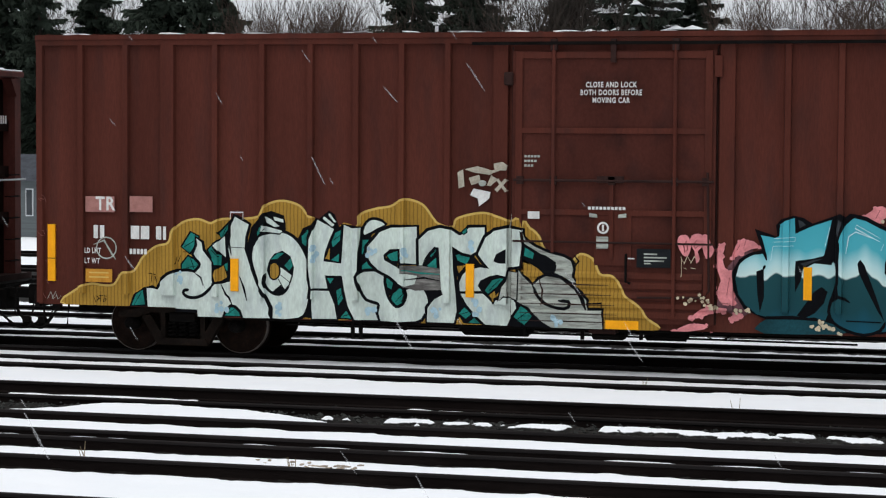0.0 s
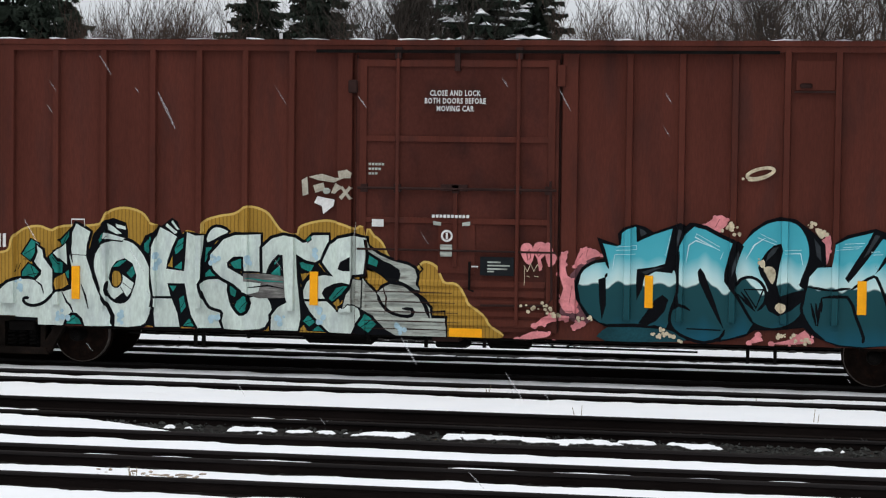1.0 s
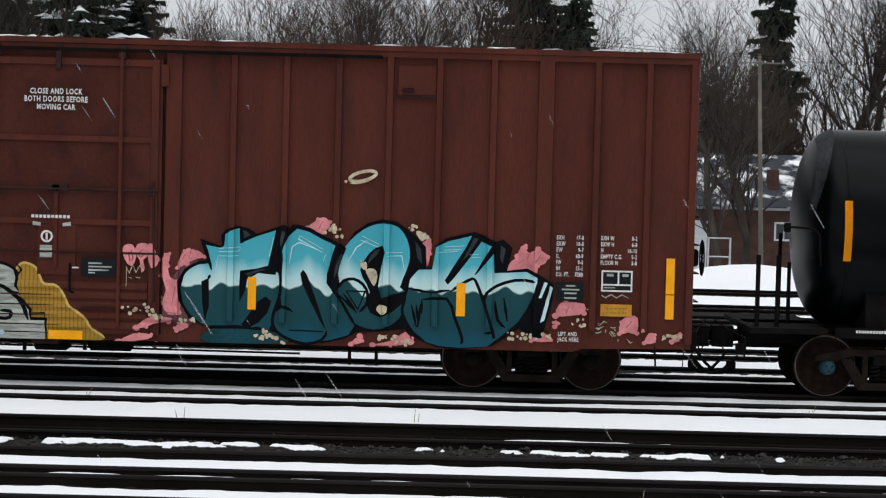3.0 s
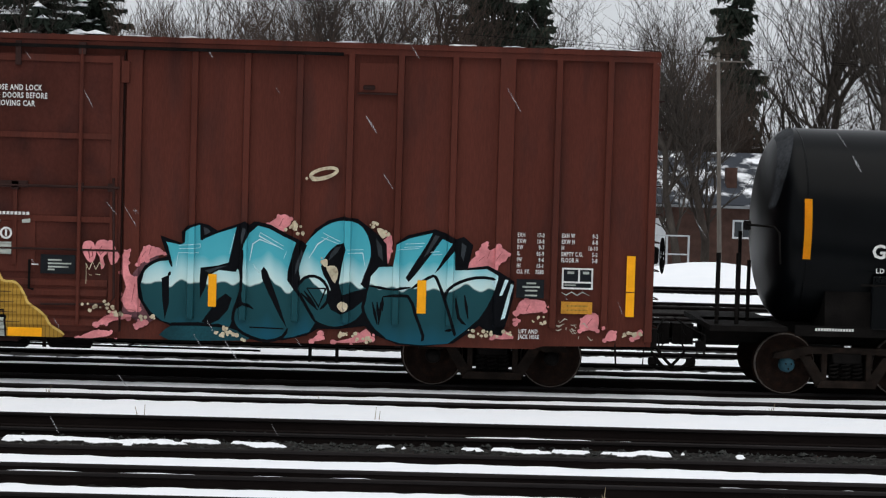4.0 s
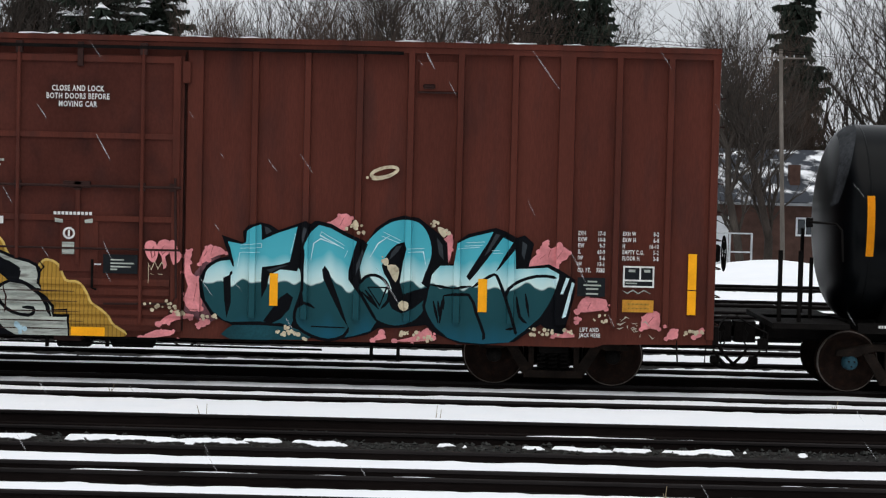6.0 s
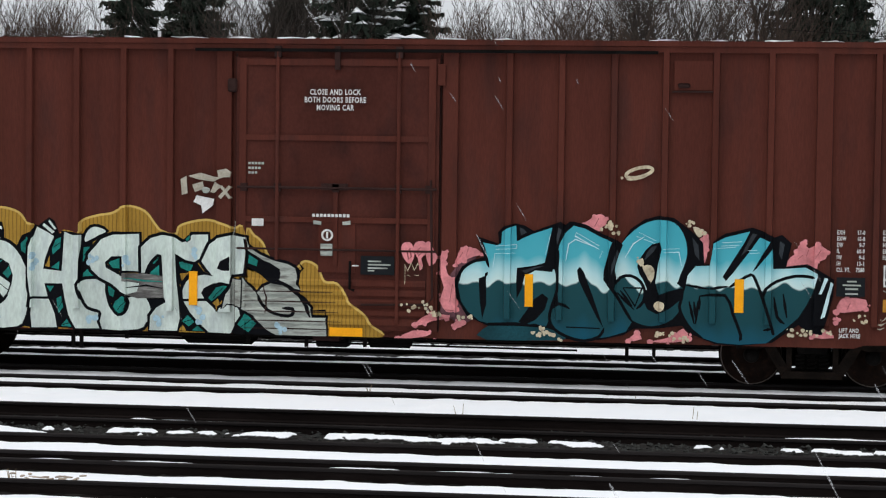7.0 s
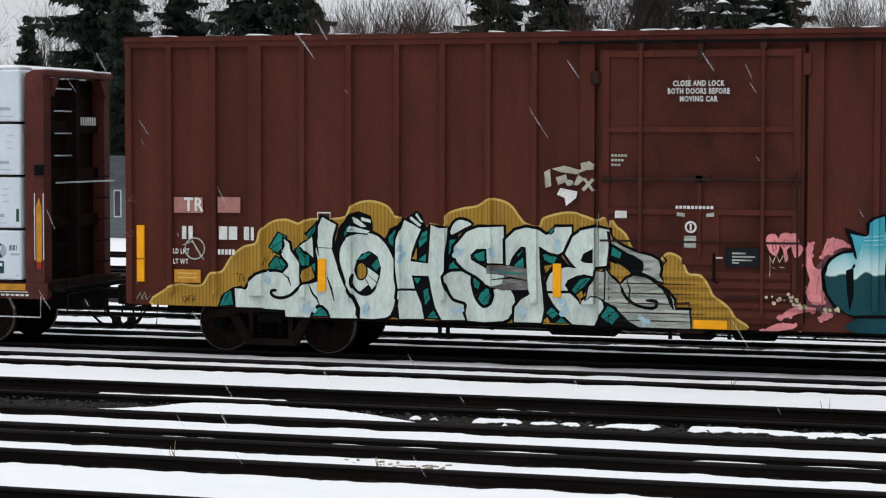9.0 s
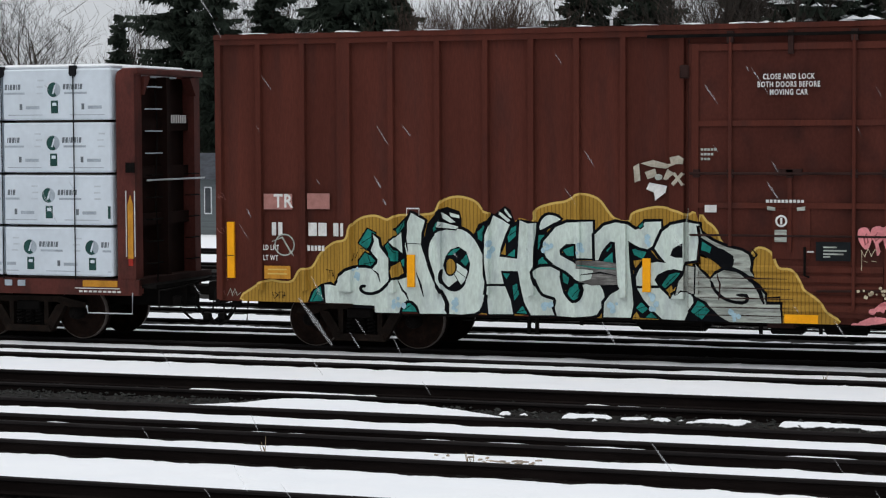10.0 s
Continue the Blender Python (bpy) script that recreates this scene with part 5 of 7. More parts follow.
    fill(piece, "letter", PALE, [(-11.31, 1.56), (-11.29, 1.76), (-11.18, 1.91), (-11.02, 1.97), (-10.84, 1.99), (-10.68, 1.94), (-10.55, 1.82), (-10.46, 1.67), (-10.39, 1.49), (-10.36, 1.23), (-10.39, 0.96), (-10.44, 0.78), (-10.55, 0.67), (-10.97, 0.65), (-10.99, 0.81), (-11.07, 0.98), (-11.18, 1.16), (-11.26, 1.38)], ink=0.1, curve=2, label="pale grey-green painted letter")
    fill(piece, "letter", PALE, [(-10.37, 1.49), (-10.36, 1.89), (-10.24, 2.20), (-10.09, 2.13), (-9.97, 2.06), (-10.05, 1.89), (-10.12, 1.69), (-10.14, 1.56), (-9.85, 1.53), (-9.81, 2.13), (-9.68, 2.08), (-9.54, 2.09), (-9.57, 1.68), (-9.58, 1.35), (-9.54, 1.16), (-9.43, 1.00), (-9.29, 0.96), (-9.25, 0.83), (-9.25, 0.67), (-9.63, 0.66), (-9.74, 0.86), (-9.80, 1.11), (-9.84, 1.34), (-10.12, 1.34), (-10.07, 1.14), (-10.32, 1.13), (-10.35, 1.32)], ink=0.1, label="pale grey-green painted letter")
    fill(piece, "letter", PALE, [(-10.32, 1.10), (-10.05, 1.10), (-9.96, 0.89), (-9.92, 0.67), (-10.32, 0.66), (-10.34, 0.87)], ink=0.09, label="pale grey-green painted letter")
    fill(piece, "letter", PALE, [(-9.48, 1.98), (-9.47, 2.10), (-9.39, 2.20), (-9.28, 2.21), (-9.15, 2.15), (-9.27, 2.09)], ink=0.09, curve=2, label="pale grey-green painted letter")
    fill(piece, "letter", PALE, [(-9.58, 1.33), (-9.47, 1.41), (-9.19, 1.40), (-9.17, 1.26), (-9.13, 1.08), (-9.08, 0.97), (-8.97, 0.86), (-8.84, 0.91), (-8.78, 1.07), (-8.81, 1.19), (-8.66, 1.24), (-8.52, 1.14), (-8.46, 1.01), (-8.46, 0.88), (-8.54, 0.75), (-8.65, 0.67), (-9.21, 0.66), (-9.22, 0.90), (-9.29, 0.96), (-9.43, 1.00), (-9.52, 1.14)], ink=0.1, curve=2, label="pale grey-green painted letter")
    fill(piece, "letter", PALE, [(-9.43, 1.80), (-9.32, 1.92), (-9.23, 2.03), (-9.05, 2.10), (-8.64, 2.12), (-8.63, 1.55), (-8.88, 1.56), (-8.89, 1.78), (-9.07, 1.77), (-9.17, 1.68), (-9.16, 1.60), (-8.97, 1.50), (-8.63, 1.38), (-8.66, 1.24), (-8.81, 1.19), (-8.95, 1.26), (-9.06, 1.35), (-9.26, 1.45), (-9.38, 1.56), (-9.44, 1.69)], ink=0.1, label="pale grey-green painted letter")
    fill(piece, "letter", PALE, [(-8.60, 1.53), (-8.61, 1.92), (-8.46, 2.06), (-8.28, 2.11), (-8.11, 2.09), (-7.97, 2.00), (-7.88, 2.03), (-7.82, 2.12), (-7.57, 2.13), (-7.57, 1.96), (-7.65, 1.79), (-7.78, 1.71), (-7.92, 1.74), (-8.08, 1.83), (-8.06, 1.45), (-8.02, 1.11), (-8.00, 0.85), (-8.04, 0.66), (-8.47, 0.66), (-8.46, 0.88), (-8.36, 1.01), (-8.22, 1.09), (-8.25, 1.17), (-8.27, 1.50), (-8.29, 1.81), (-8.36, 1.82), (-8.45, 1.73), (-8.51, 1.64), (-8.55, 1.53)], ink=0.1, label="pale grey-green painted letter")
    fill(piece, "letter", PALE, [(-7.67, 1.72), (-7.62, 1.83), (-7.55, 1.98), (-7.41, 2.08), (-7.18, 2.13), (-6.96, 2.10), (-6.97, 1.82), (-7.00, 1.56), (-7.20, 1.53), (-7.21, 1.39), (-7.35, 1.42), (-7.49, 1.39), (-7.63, 1.32), (-7.67, 1.24), (-7.61, 1.15), (-7.95, 1.15), (-7.96, 1.28), (-7.91, 1.40), (-7.83, 1.48), (-7.63, 1.52), (-7.49, 1.50), (-7.58, 1.60)], ink=0.1, label="pale grey-green painted letter")
    fill(piece, "letter", PALE, [(-7.94, 1.11), (-7.59, 1.12), (-7.50, 1.04), (-7.41, 0.95), (-7.38, 1.02), (-7.26, 1.09), (-7.06, 1.03), (-7.04, 0.92), (-7.14, 0.79), (-7.21, 0.64), (-7.55, 0.65), (-7.70, 0.79), (-7.84, 0.94)], ink=0.09, label="pale grey-green painted letter")
    fill(piece, "letter_hole", INK, [(-7.41, 1.62), (-7.37, 1.73), (-7.22, 1.81), (-7.22, 1.59), (-7.33, 1.59)])
    fill(piece, "teal_facet", TEAL, [(-7.92, 2.05), (-7.85, 2.12), (-7.85, 2.06), (-7.90, 2.02)], ink=0.04)
    # the weathered last letter on the door
    fill(piece, "letter", DIRTY, [(-6.96, 2.07), (-6.91, 1.95), (-6.76, 1.85), (-6.54, 1.76), (-6.32, 1.71), (-6.21, 1.65), (-6.18, 1.54), (-6.19, 1.41), (-6.13, 1.33), (-6.30, 1.36), (-6.45, 1.46), (-6.43, 1.58), (-6.53, 1.67), (-6.76, 1.80), (-6.93, 1.90)], ink=0.09, label="weathered grey-white painted letter")
    fill(piece, "letter", DIRTY, [(-7.01, 1.50), (-6.92, 1.38), (-6.79, 1.27), (-6.70, 1.36), (-6.58, 1.42), (-6.40, 1.39), (-6.23, 1.30), (-6.05, 1.16), (-5.97, 1.06), (-5.95, 0.92), (-5.74, 0.93), (-5.72, 0.62), (-6.44, 0.61), (-6.66, 0.73), (-6.85, 0.93), (-7.03, 1.03)], ink=0.09, label="weathered grey-white painted letter")
    fill(piece, "letter", DIRTY, [(-7.19, 1.47), (-7.03, 1.46), (-7.04, 1.05), (-7.25, 1.10), (-7.33, 1.02), (-7.28, 1.23), (-7.21, 1.32)], ink=0.05, label="weathered grey-white painted letter")
    fill(piece, "black_facet", INK, [(-6.75, 1.77), (-6.60, 1.73), (-6.44, 1.63), (-6.46, 1.50), (-6.59, 1.45), (-6.78, 1.60)])
    stroke(piece, [(-6.79, 1.27), (-6.70, 1.09), (-6.53, 0.97), (-6.31, 0.93), (-6.23, 0.98), (-6.24, 1.04), (-6.40, 1.05)], 0.05, curve=2)
    stroke(piece, [(-6.45, 1.46), (-6.23, 1.32), (-6.07, 1.16), (-5.98, 0.92)], 0.06, curve=2)
    stroke(piece, [(-5.95, 1.02), (-5.74, 1.03), (-5.74, 0.93), (-5.95, 0.92)], 0.03)
    stroke(piece, [(-6.70, 1.40), (-6.64, 1.19), (-6.66, 0.97)], 0.03, CAR_DARK, "wear_line")
    stroke(piece, [(-6.16, 1.74), (-6.09, 1.65), (-6.15, 1.58)], 0.035)
    stroke(piece, [(-6.22, 1.71), (-6.13, 1.60), (-6.18, 1.50)], 0.03)
    fill(piece, "smear", SMEAR, [(-8.89, 1.52), (-8.57, 1.52), (-8.27, 1.49), (-8.25, 1.16), (-8.66, 1.14), (-8.85, 1.19), (-8.67, 1.24), (-8.63, 1.37), (-8.89, 1.40)], label="grey smear across two letters")
    stroke(piece, [(-8.87, 1.45), (-8.57, 1.41), (-8.27, 1.40)], 0.03, TEAL, "smear_streak")
    stroke(piece, [(-8.83, 1.30), (-8.52, 1.34), (-8.27, 1.30)], 0.03, INK, "smear_streak")
    # the eye of the round letter
    fill(piece, "letter_hole", INK, [(-11.07, 1.40), (-11.03, 1.55), (-10.95, 1.66), (-10.81, 1.71), (-10.68, 1.63), (-10.62, 1.45), (-10.64, 1.31), (-10.70, 1.15), (-10.81, 1.04), (-10.90, 1.02), (-11.00, 1.05), (-10.81, 1.20), (-10.86, 1.29), (-10.96, 1.26), (-11.03, 1.30)])
    fill(piece, "teal_facet", TEAL, [(-11.01, 1.57), (-10.89, 1.67), (-10.78, 1.68), (-10.90, 1.58)])
    fill(piece, "teal_facet", TEAL, [(-10.78, 1.48), (-10.68, 1.59), (-10.64, 1.48), (-10.70, 1.40)])
    fill(piece, "letter_light", PALE, [(-10.84, 1.45), (-10.66, 1.33), (-10.71, 1.18), (-10.77, 1.11), (-10.89, 1.27)])
    stroke(piece, [(-10.88, 1.27), (-10.78, 1.10)], 0.035)
    stroke(piece, [(-10.84, 1.33), (-10.69, 1.22)], 0.03)
    stroke(piece, [(-11.08, 1.35), (-11.11, 1.21), (-11.05, 1.10), (-10.94, 1.03), (-10.81, 1.04), (-10.70, 1.15)], 0.045, curve=2)
    fill(piece, "gold_facet", GOLD, [(-11.01, 1.39), (-11.00, 1.49), (-10.92, 1.51), (-10.87, 1.44), (-10.87, 1.34), (-10.93, 1.27), (-11.00, 1.29)], ink=0.05, curve=2)
    # curl, creases and highlights
    stroke(piece, [(-11.91, 1.19), (-12.03, 1.08), (-12.13, 0.99), (-12.27, 0.94), (-12.39, 0.95), (-12.46, 1.00), (-12.45, 1.05), (-12.37, 1.06)], 0.05, curve=3)
    stroke(piece, [(-11.67, 1.75), (-11.43, 1.74)], 0.03)
    stroke(piece, [(-11.70, 1.91), (-11.68, 1.73), (-11.66, 1.62)], 0.03)
    stroke(piece, [(-11.83, 1.16), (-11.75, 1.00), (-11.70, 0.96), (-11.64, 0.83)], 0.035)
    stroke(piece, [(-11.52, 1.29), (-11.45, 1.11), (-11.40, 0.91)], 0.035)
    stroke(piece, [(-11.34, 1.43), (-11.22, 1.18), (-11.07, 0.96), (-10.99, 0.81), (-10.98, 0.65)], 0.05)
    stroke(piece, [(-12.27, 1.33), (-12.17, 1.26), (-12.13, 1.13)], 0.03)
    fill(piece, "tick", PALE, [(-11.09, 2.24), (-11.00, 2.20), (-10.86, 2.09), (-10.94, 2.08), (-11.08, 2.15)], ink=0.045)
    fill(piece, "tick", PALE, [(-10.96, 2.24), (-10.80, 2.20), (-10.79, 2.15), (-10.94, 2.18)], ink=0.045)
    fill(piece, "tick", PALE, [(-11.13, 2.10), (-10.81, 2.02), (-10.85, 1.98), (-11.16, 2.01)], ink=0.045)
    fill(piece, "tick", PALE, [(-10.13, 2.26), (-9.96, 2.13), (-10.00, 2.10), (-10.15, 2.22)], ink=0.045)
    fill(piece, "tick", PALE, [(-10.04, 2.31), (-9.93, 2.17), (-9.97, 2.17), (-10.06, 2.28)], ink=0.045)
    stroke(piece, [(-12.45, 1.74), (-12.26, 1.85)], 0.028)
    stroke(piece, [(-12.47, 1.66), (-12.32, 1.66)], 0.028)
    stroke(piece, [(-12.41, 1.41), (-12.20, 1.45)], 0.028)
    stroke(piece, [(-12.34, 1.56), (-12.27, 1.36)], 0.028)
    stroke(piece, [(-11.98, 1.72), (-11.86, 1.59)], 0.028)
    stroke(piece, [(-11.82, 1.90), (-11.73, 2.08)], 0.028)
    stroke(piece, [(-11.28, 1.83), (-11.09, 2.05)], 0.028)
    stroke(piece, [(-9.98, 1.89), (-9.85, 1.98)], 0.028)
    stroke(piece, [(-9.92, 0.93), (-9.81, 1.11)], 0.028)
    stroke(piece, [(-9.83, 0.71), (-9.70, 0.75)], 0.028)
    stroke(piece, [(-9.50, 1.77), (-9.43, 1.86)], 0.028)
    stroke(piece, [(-8.97, 0.96), (-8.83, 1.09)], 0.028)
    stroke(piece, [(-8.42, 1.71), (-8.31, 1.77)], 0.028)
    stroke(piece, [(-7.49, 1.17), (-7.31, 1.34)], 0.028)
    stroke(piece, [(-7.93, 0.80), (-7.80, 0.84)], 0.028)
    stroke(piece, [(-7.03, 0.75), (-6.85, 0.88)], 0.028)
    stroke(piece, [(-11.71, 0.70), (-11.58, 0.80)], 0.028)
    stroke(piece, [(-13.30, 0.80), (-13.18, 1.00)], 0.028)
    # tags on the cloud
    stroke(piece, [(-13.06, 1.31), (-12.93, 1.29)], 0.026)
    stroke(piece, [(-13.00, 1.29), (-13.01, 1.16)], 0.026)
    stroke(piece, [(-12.95, 1.27), (-12.91, 1.17)], 0.026)
    stroke(piece, [(-12.93, 1.26), (-12.95, 1.20)], 0.026)
    stroke(piece, [(-12.57, 1.58), (-12.60, 1.46)], 0.026)
    stroke(piece, [(-12.51, 1.60), (-12.55, 1.50)], 0.026)
    stroke(piece, [(-14.00, 0.93), (-13.96, 0.82)], 0.026)
    stroke(piece, [(-13.96, 0.93), (-13.90, 0.89), (-13.96, 0.83)], 0.026)
    stroke(piece, [(-13.88, 0.93), (-13.88, 0.83)], 0.026)
    stroke(piece, [(-13.90, 0.93), (-13.82, 0.94)], 0.026)
    stroke(piece, [(-13.81, 0.94), (-13.83, 0.83)], 0.026)
    stroke(piece, [(-13.78, 0.94), (-13.80, 0.83)], 0.026)
    stroke(piece, [(-13.82, 0.88), (-13.77, 0.88)], 0.026)
    # dark lines painted along the door corrugations to deepen the shade of their creases
    for z in (0.74, 0.86, 1.00, 1.15, 1.30):
        painted("crease_shade", ribbon([(-7.0, z), (-6.2, z + 0.004), (-5.45 - 0.3 * (z - 0.7), z)], 0.020), CAR_DARK, piece)
    rng = random.Random(8)
    for x, z in BLUE_SPOTS:
        for k in range(7):
            painted("blue_dab", triangles(disc(x + rng.gauss(0, 0.035), z + rng.gauss(0, 0.055), rng.uniform(0.02, 0.045), 9, 1.1, 0.15, rng)), SKY_SPOT, piece)


def build_blue_piece(car):
    piece = painted("graffiti_glow", triangles([(-4.02, 1.05), (-3.86, 1.62), (-3.62, 1.90), (-3.48, 1.96), (-3.55, 1.60), (-3.66, 1.20), (-3.52, 0.95), (-3.70, 0.84)]), MAUVE, car, "mauve overspray beside blue letters")
    # pink splashes under the letters
    splash(piece, [(-3.80, 1.74), (-3.76, 1.92), (-3.71, 1.99), (-3.64, 2.04), (-3.58, 1.99), (-3.50, 2.00), (-3.41, 1.91), (-3.52, 1.88), (-3.67, 1.81)])
    splash(piece, [(-4.03, 1.85), (-3.97, 1.95), (-3.92, 1.95), (-3.91, 1.87), (-3.94, 1.77), (-3.90, 1.60), (-3.81, 1.54), (-3.75, 1.29), (-3.78, 1.08), (-3.92, 1.05), (-4.02, 1.22), (-3.96, 1.41), (-4.03, 1.62)])
    splash(piece, [(-4.38, 0.85), (-4.28, 0.96), (-4.14, 1.01), (-3.87, 1.00), (-3.92, 0.94), (-4.13, 0.91), (-4.23, 0.86)])
    splash(piece, [(-4.64, 0.63), (-4.42, 0.76), (-4.16, 0.75), (-4.21, 0.68)])
    splash(piece, [(-3.83, 0.85), (-3.76, 0.92), (-3.68, 0.89), (-3.70, 0.82), (-3.80, 0.81)])
    splash(piece, [(-1.90, 2.38), (-1.81, 2.46), (-1.75, 2.51), (-1.65, 2.54), (-1.57, 2.47), (-1.58, 2.38), (-1.67, 2.33), (-1.72, 2.30)])
    splash(piece, [(-0.24, 2.12), (-0.19, 2.21), (-0.11, 2.24), (-0.06, 2.18), (-0.08, 2.04), (-0.11, 1.87), (-0.17, 1.84), (-0.19, 1.99)])
    splash(piece, [(1.04, 1.82), (1.12, 1.96), (1.21, 2.03), (1.22, 2.12), (1.30, 2.16), (1.38, 2.09), (1.50, 2.15), (1.62, 2.09), (1.65, 2.04), (1.61, 1.94), (1.51, 1.90), (1.50, 1.80), (1.41, 1.83), (1.21, 1.84)])
    splash(piece, [(1.79, 1.17), (1.84, 1.34), (1.94, 1.38), (2.21, 1.36), (2.21, 1.22), (2.03, 1.18)])
    splash(piece, [(-1.22, 0.67), (-1.17, 0.75), (-1.09, 0.79), (-1.02, 0.71)])
    splash(piece, [(-0.90, 0.67), (-0.70, 0.72), (-0.55, 0.78), (-0.42, 0.88), (-0.33, 0.73), (-0.55, 0.67)])
    splash(piece, [(1.44, 0.79), (1.57, 0.92), (1.70, 0.87), (1.76, 0.79)])
    splash(piece, [(2.74, 0.93), (2.76, 1.12), (2.89, 1.20), (3.01, 1.17), (3.00, 0.94), (2.88, 0.95)])
    splash(piece, [(3.11, 0.80), (3.18, 0.95), (3.27, 0.93), (3.28, 0.81)])
    splash(piece, [(3.52, 0.83), (3.56, 0.93), (3.64, 0.94), (3.63, 0.84)])
    splash(piece, [(1.78, 1.01), (1.79, 1.11), (1.83, 1.06), (1.81, 0.98)])
    splash(piece, [(-4.54, 0.57), (-4.34, 0.64), (-4.09, 0.63), (-4.21, 0.58)])
    stroke(piece, [(-3.74, 1.86), (-3.69, 1.94)], 0.02, PINK_DEEP, "petal_line")
    stroke(piece, [(-3.64, 1.89), (-3.61, 2.00)], 0.02, PINK_DEEP, "petal_line")
    stroke(piece, [(1.34, 1.97), (1.38, 2.08)], 0.02, PINK_DEEP, "petal_line")
    stroke(piece, [(1.22, 1.93), (1.30, 2.00)], 0.02, PINK_DEEP, "petal_line")
    stroke(piece, [(1.47, 1.95), (1.55, 2.07)], 0.02, PINK_DEEP, "petal_line")
    stroke(piece, [(-1.74, 2.36), (-1.68, 2.48)], 0.02, PINK_DEEP, "petal_line")
    stroke(piece, [(1.94, 1.21), (1.99, 1.31)], 0.02, PINK_DEEP, "petal_line")
    stroke(piece, [(2.84, 1.02), (2.92, 1.12)], 0.02, PINK_DEEP, "petal_line")
    stroke(piece, [(-3.83, 1.46), (-3.87, 1.20)], 0.02, PINK_DEEP, "petal_line")
    stroke(piece, [(-3.96, 1.08), (-3.81, 1.07)], 0.02, PINK_DEEP, "petal_line")
    # black ground of the letters
    fill(piece, "letter_depth", INK, [(-3.48, 2.18), (-3.15, 2.07), (-3.17, 2.24), (-3.09, 2.33), (-2.91, 2.38), (-2.77, 2.35), (-2.64, 2.27), (-2.34, 2.38), (-2.24, 2.42), (-2.17, 2.37), (-2.11, 2.42), (-2.05, 2.42), (-1.86, 2.38), (-1.63, 2.25), (-1.47, 2.19), (-1.30, 0.76), (-1.63, 0.68), (-2.13, 0.68), (-2.47, 0.79), (-3.30, 0.85), (-3.62, 0.99), (-3.78, 1.25), (-3.80, 1.54), (-3.70, 1.73), (-3.45, 1.85), (-3.37, 1.87), (-3.43, 2.03)], label="black ground of blue painted letters")
    fill(piece, "letter_depth", INK, [(-1.47, 2.19), (-1.34, 2.11), (-1.21, 2.33), (-1.01, 2.47), (-0.80, 2.53), (-0.58, 2.50), (-0.44, 2.40), (-0.31, 2.30), (-0.15, 2.14), (-0.13, 1.82), (-0.03, 1.84), (-0.01, 2.16), (0.16, 2.28), (0.56, 2.38), (0.71, 2.33), (0.88, 2.24), (0.99, 2.28), (1.13, 2.16), (1.06, 1.82), (1.36, 1.86), (1.54, 1.77), (1.75, 1.64), (1.74, 1.40), (1.65, 1.06), (1.57, 0.83), (1.39, 0.86), (1.25, 0.97), (0.87, 0.70), (0.40, 0.64), (0.04, 0.66), (-0.30, 0.80), (-0.44, 0.92), (-0.80, 0.87), (-1.14, 0.86), (-1.30, 0.76)], label="black ground of blue painted letters")
    # letters
    fill(piece, "letter", BLUES, [(-3.40, 2.09), (-3.18, 2.05), (-3.12, 2.08), (-3.11, 2.25), (-3.02, 2.31), (-2.90, 2.35), (-2.89, 2.12), (-2.65, 2.23), (-2.36, 2.33), (-2.41, 2.08), (-2.47, 1.81), (-2.32, 1.70), (-2.28, 1.50), (-2.28, 1.33), (-2.36, 1.15), (-2.39, 0.98), (-2.44, 0.85), (-2.60, 0.90), (-2.80, 0.87), (-3.30, 0.89), (-3.43, 0.92), (-3.60, 1.05), (-3.71, 1.21), (-3.76, 1.46), (-3.73, 1.63), (-3.64, 1.74), (-3.49, 1.81), (-3.32, 1.82), (-3.30, 1.72), (-3.35, 1.89)], label="letter fading from cyan to dark teal")
    fill(piece, "letter", BLUES, [(-2.05, 2.36), (-1.88, 2.32), (-1.67, 2.21), (-1.48, 2.13), (-1.53, 1.98), (-1.60, 1.70), (-1.60, 1.58), (-1.44, 1.40), (-1.27, 1.12), (-1.17, 0.96), (-1.26, 0.81), (-1.51, 0.73), (-1.88, 0.67), (-2.13, 0.72), (-2.32, 0.83), (-2.38, 0.99), (-2.35, 1.13), (-2.25, 1.21), (-2.29, 1.50), (-2.28, 1.71), (-2.28, 1.92), (-2.25, 2.08), (-2.17, 2.25)], label="letter fading from cyan to dark teal")
    fill(piece, "letter", BLUES, [(-1.43, 1.70), (-1.41, 1.92), (-1.34, 2.11), (-1.17, 2.30), (-0.97, 2.43), (-0.76, 2.47), (-0.58, 2.43), (-0.47, 2.32), (-0.40, 2.16), (-0.38, 1.97), (-0.43, 1.78), (-0.51, 1.55), (-0.42, 1.46), (-0.41, 1.30), (-0.51, 1.09), (-0.66, 0.96), (-0.89, 0.90), (-1.10, 0.95), (-1.27, 1.06), (-1.40, 1.27), (-1.44, 1.45), (-1.41, 1.59)], curve=2, label="letter fading from cyan to dark teal")
    fill(piece, "letter", BLUES, [(0.00, 2.14), (0.18, 2.23), (0.56, 2.33), (0.64, 2.25), (0.83, 2.17), (0.86, 2.04), (0.87, 1.78), (1.09, 1.79), (1.34, 1.81), (1.51, 1.72), (1.48, 1.58), (1.44, 1.43), (1.36, 1.26), (1.24, 1.07), (1.03, 0.88), (0.79, 0.69), (0.41, 0.66), (0.08, 0.68), (-0.13, 0.74), (-0.30, 0.86), (-0.43, 1.05), (-0.48, 1.21), (-0.43, 1.36), (-0.39, 1.52), (-0.37, 1.66), (-0.25, 1.80), (-0.05, 1.81), (-0.02, 1.98)], label="letter fading from cyan to dark teal")
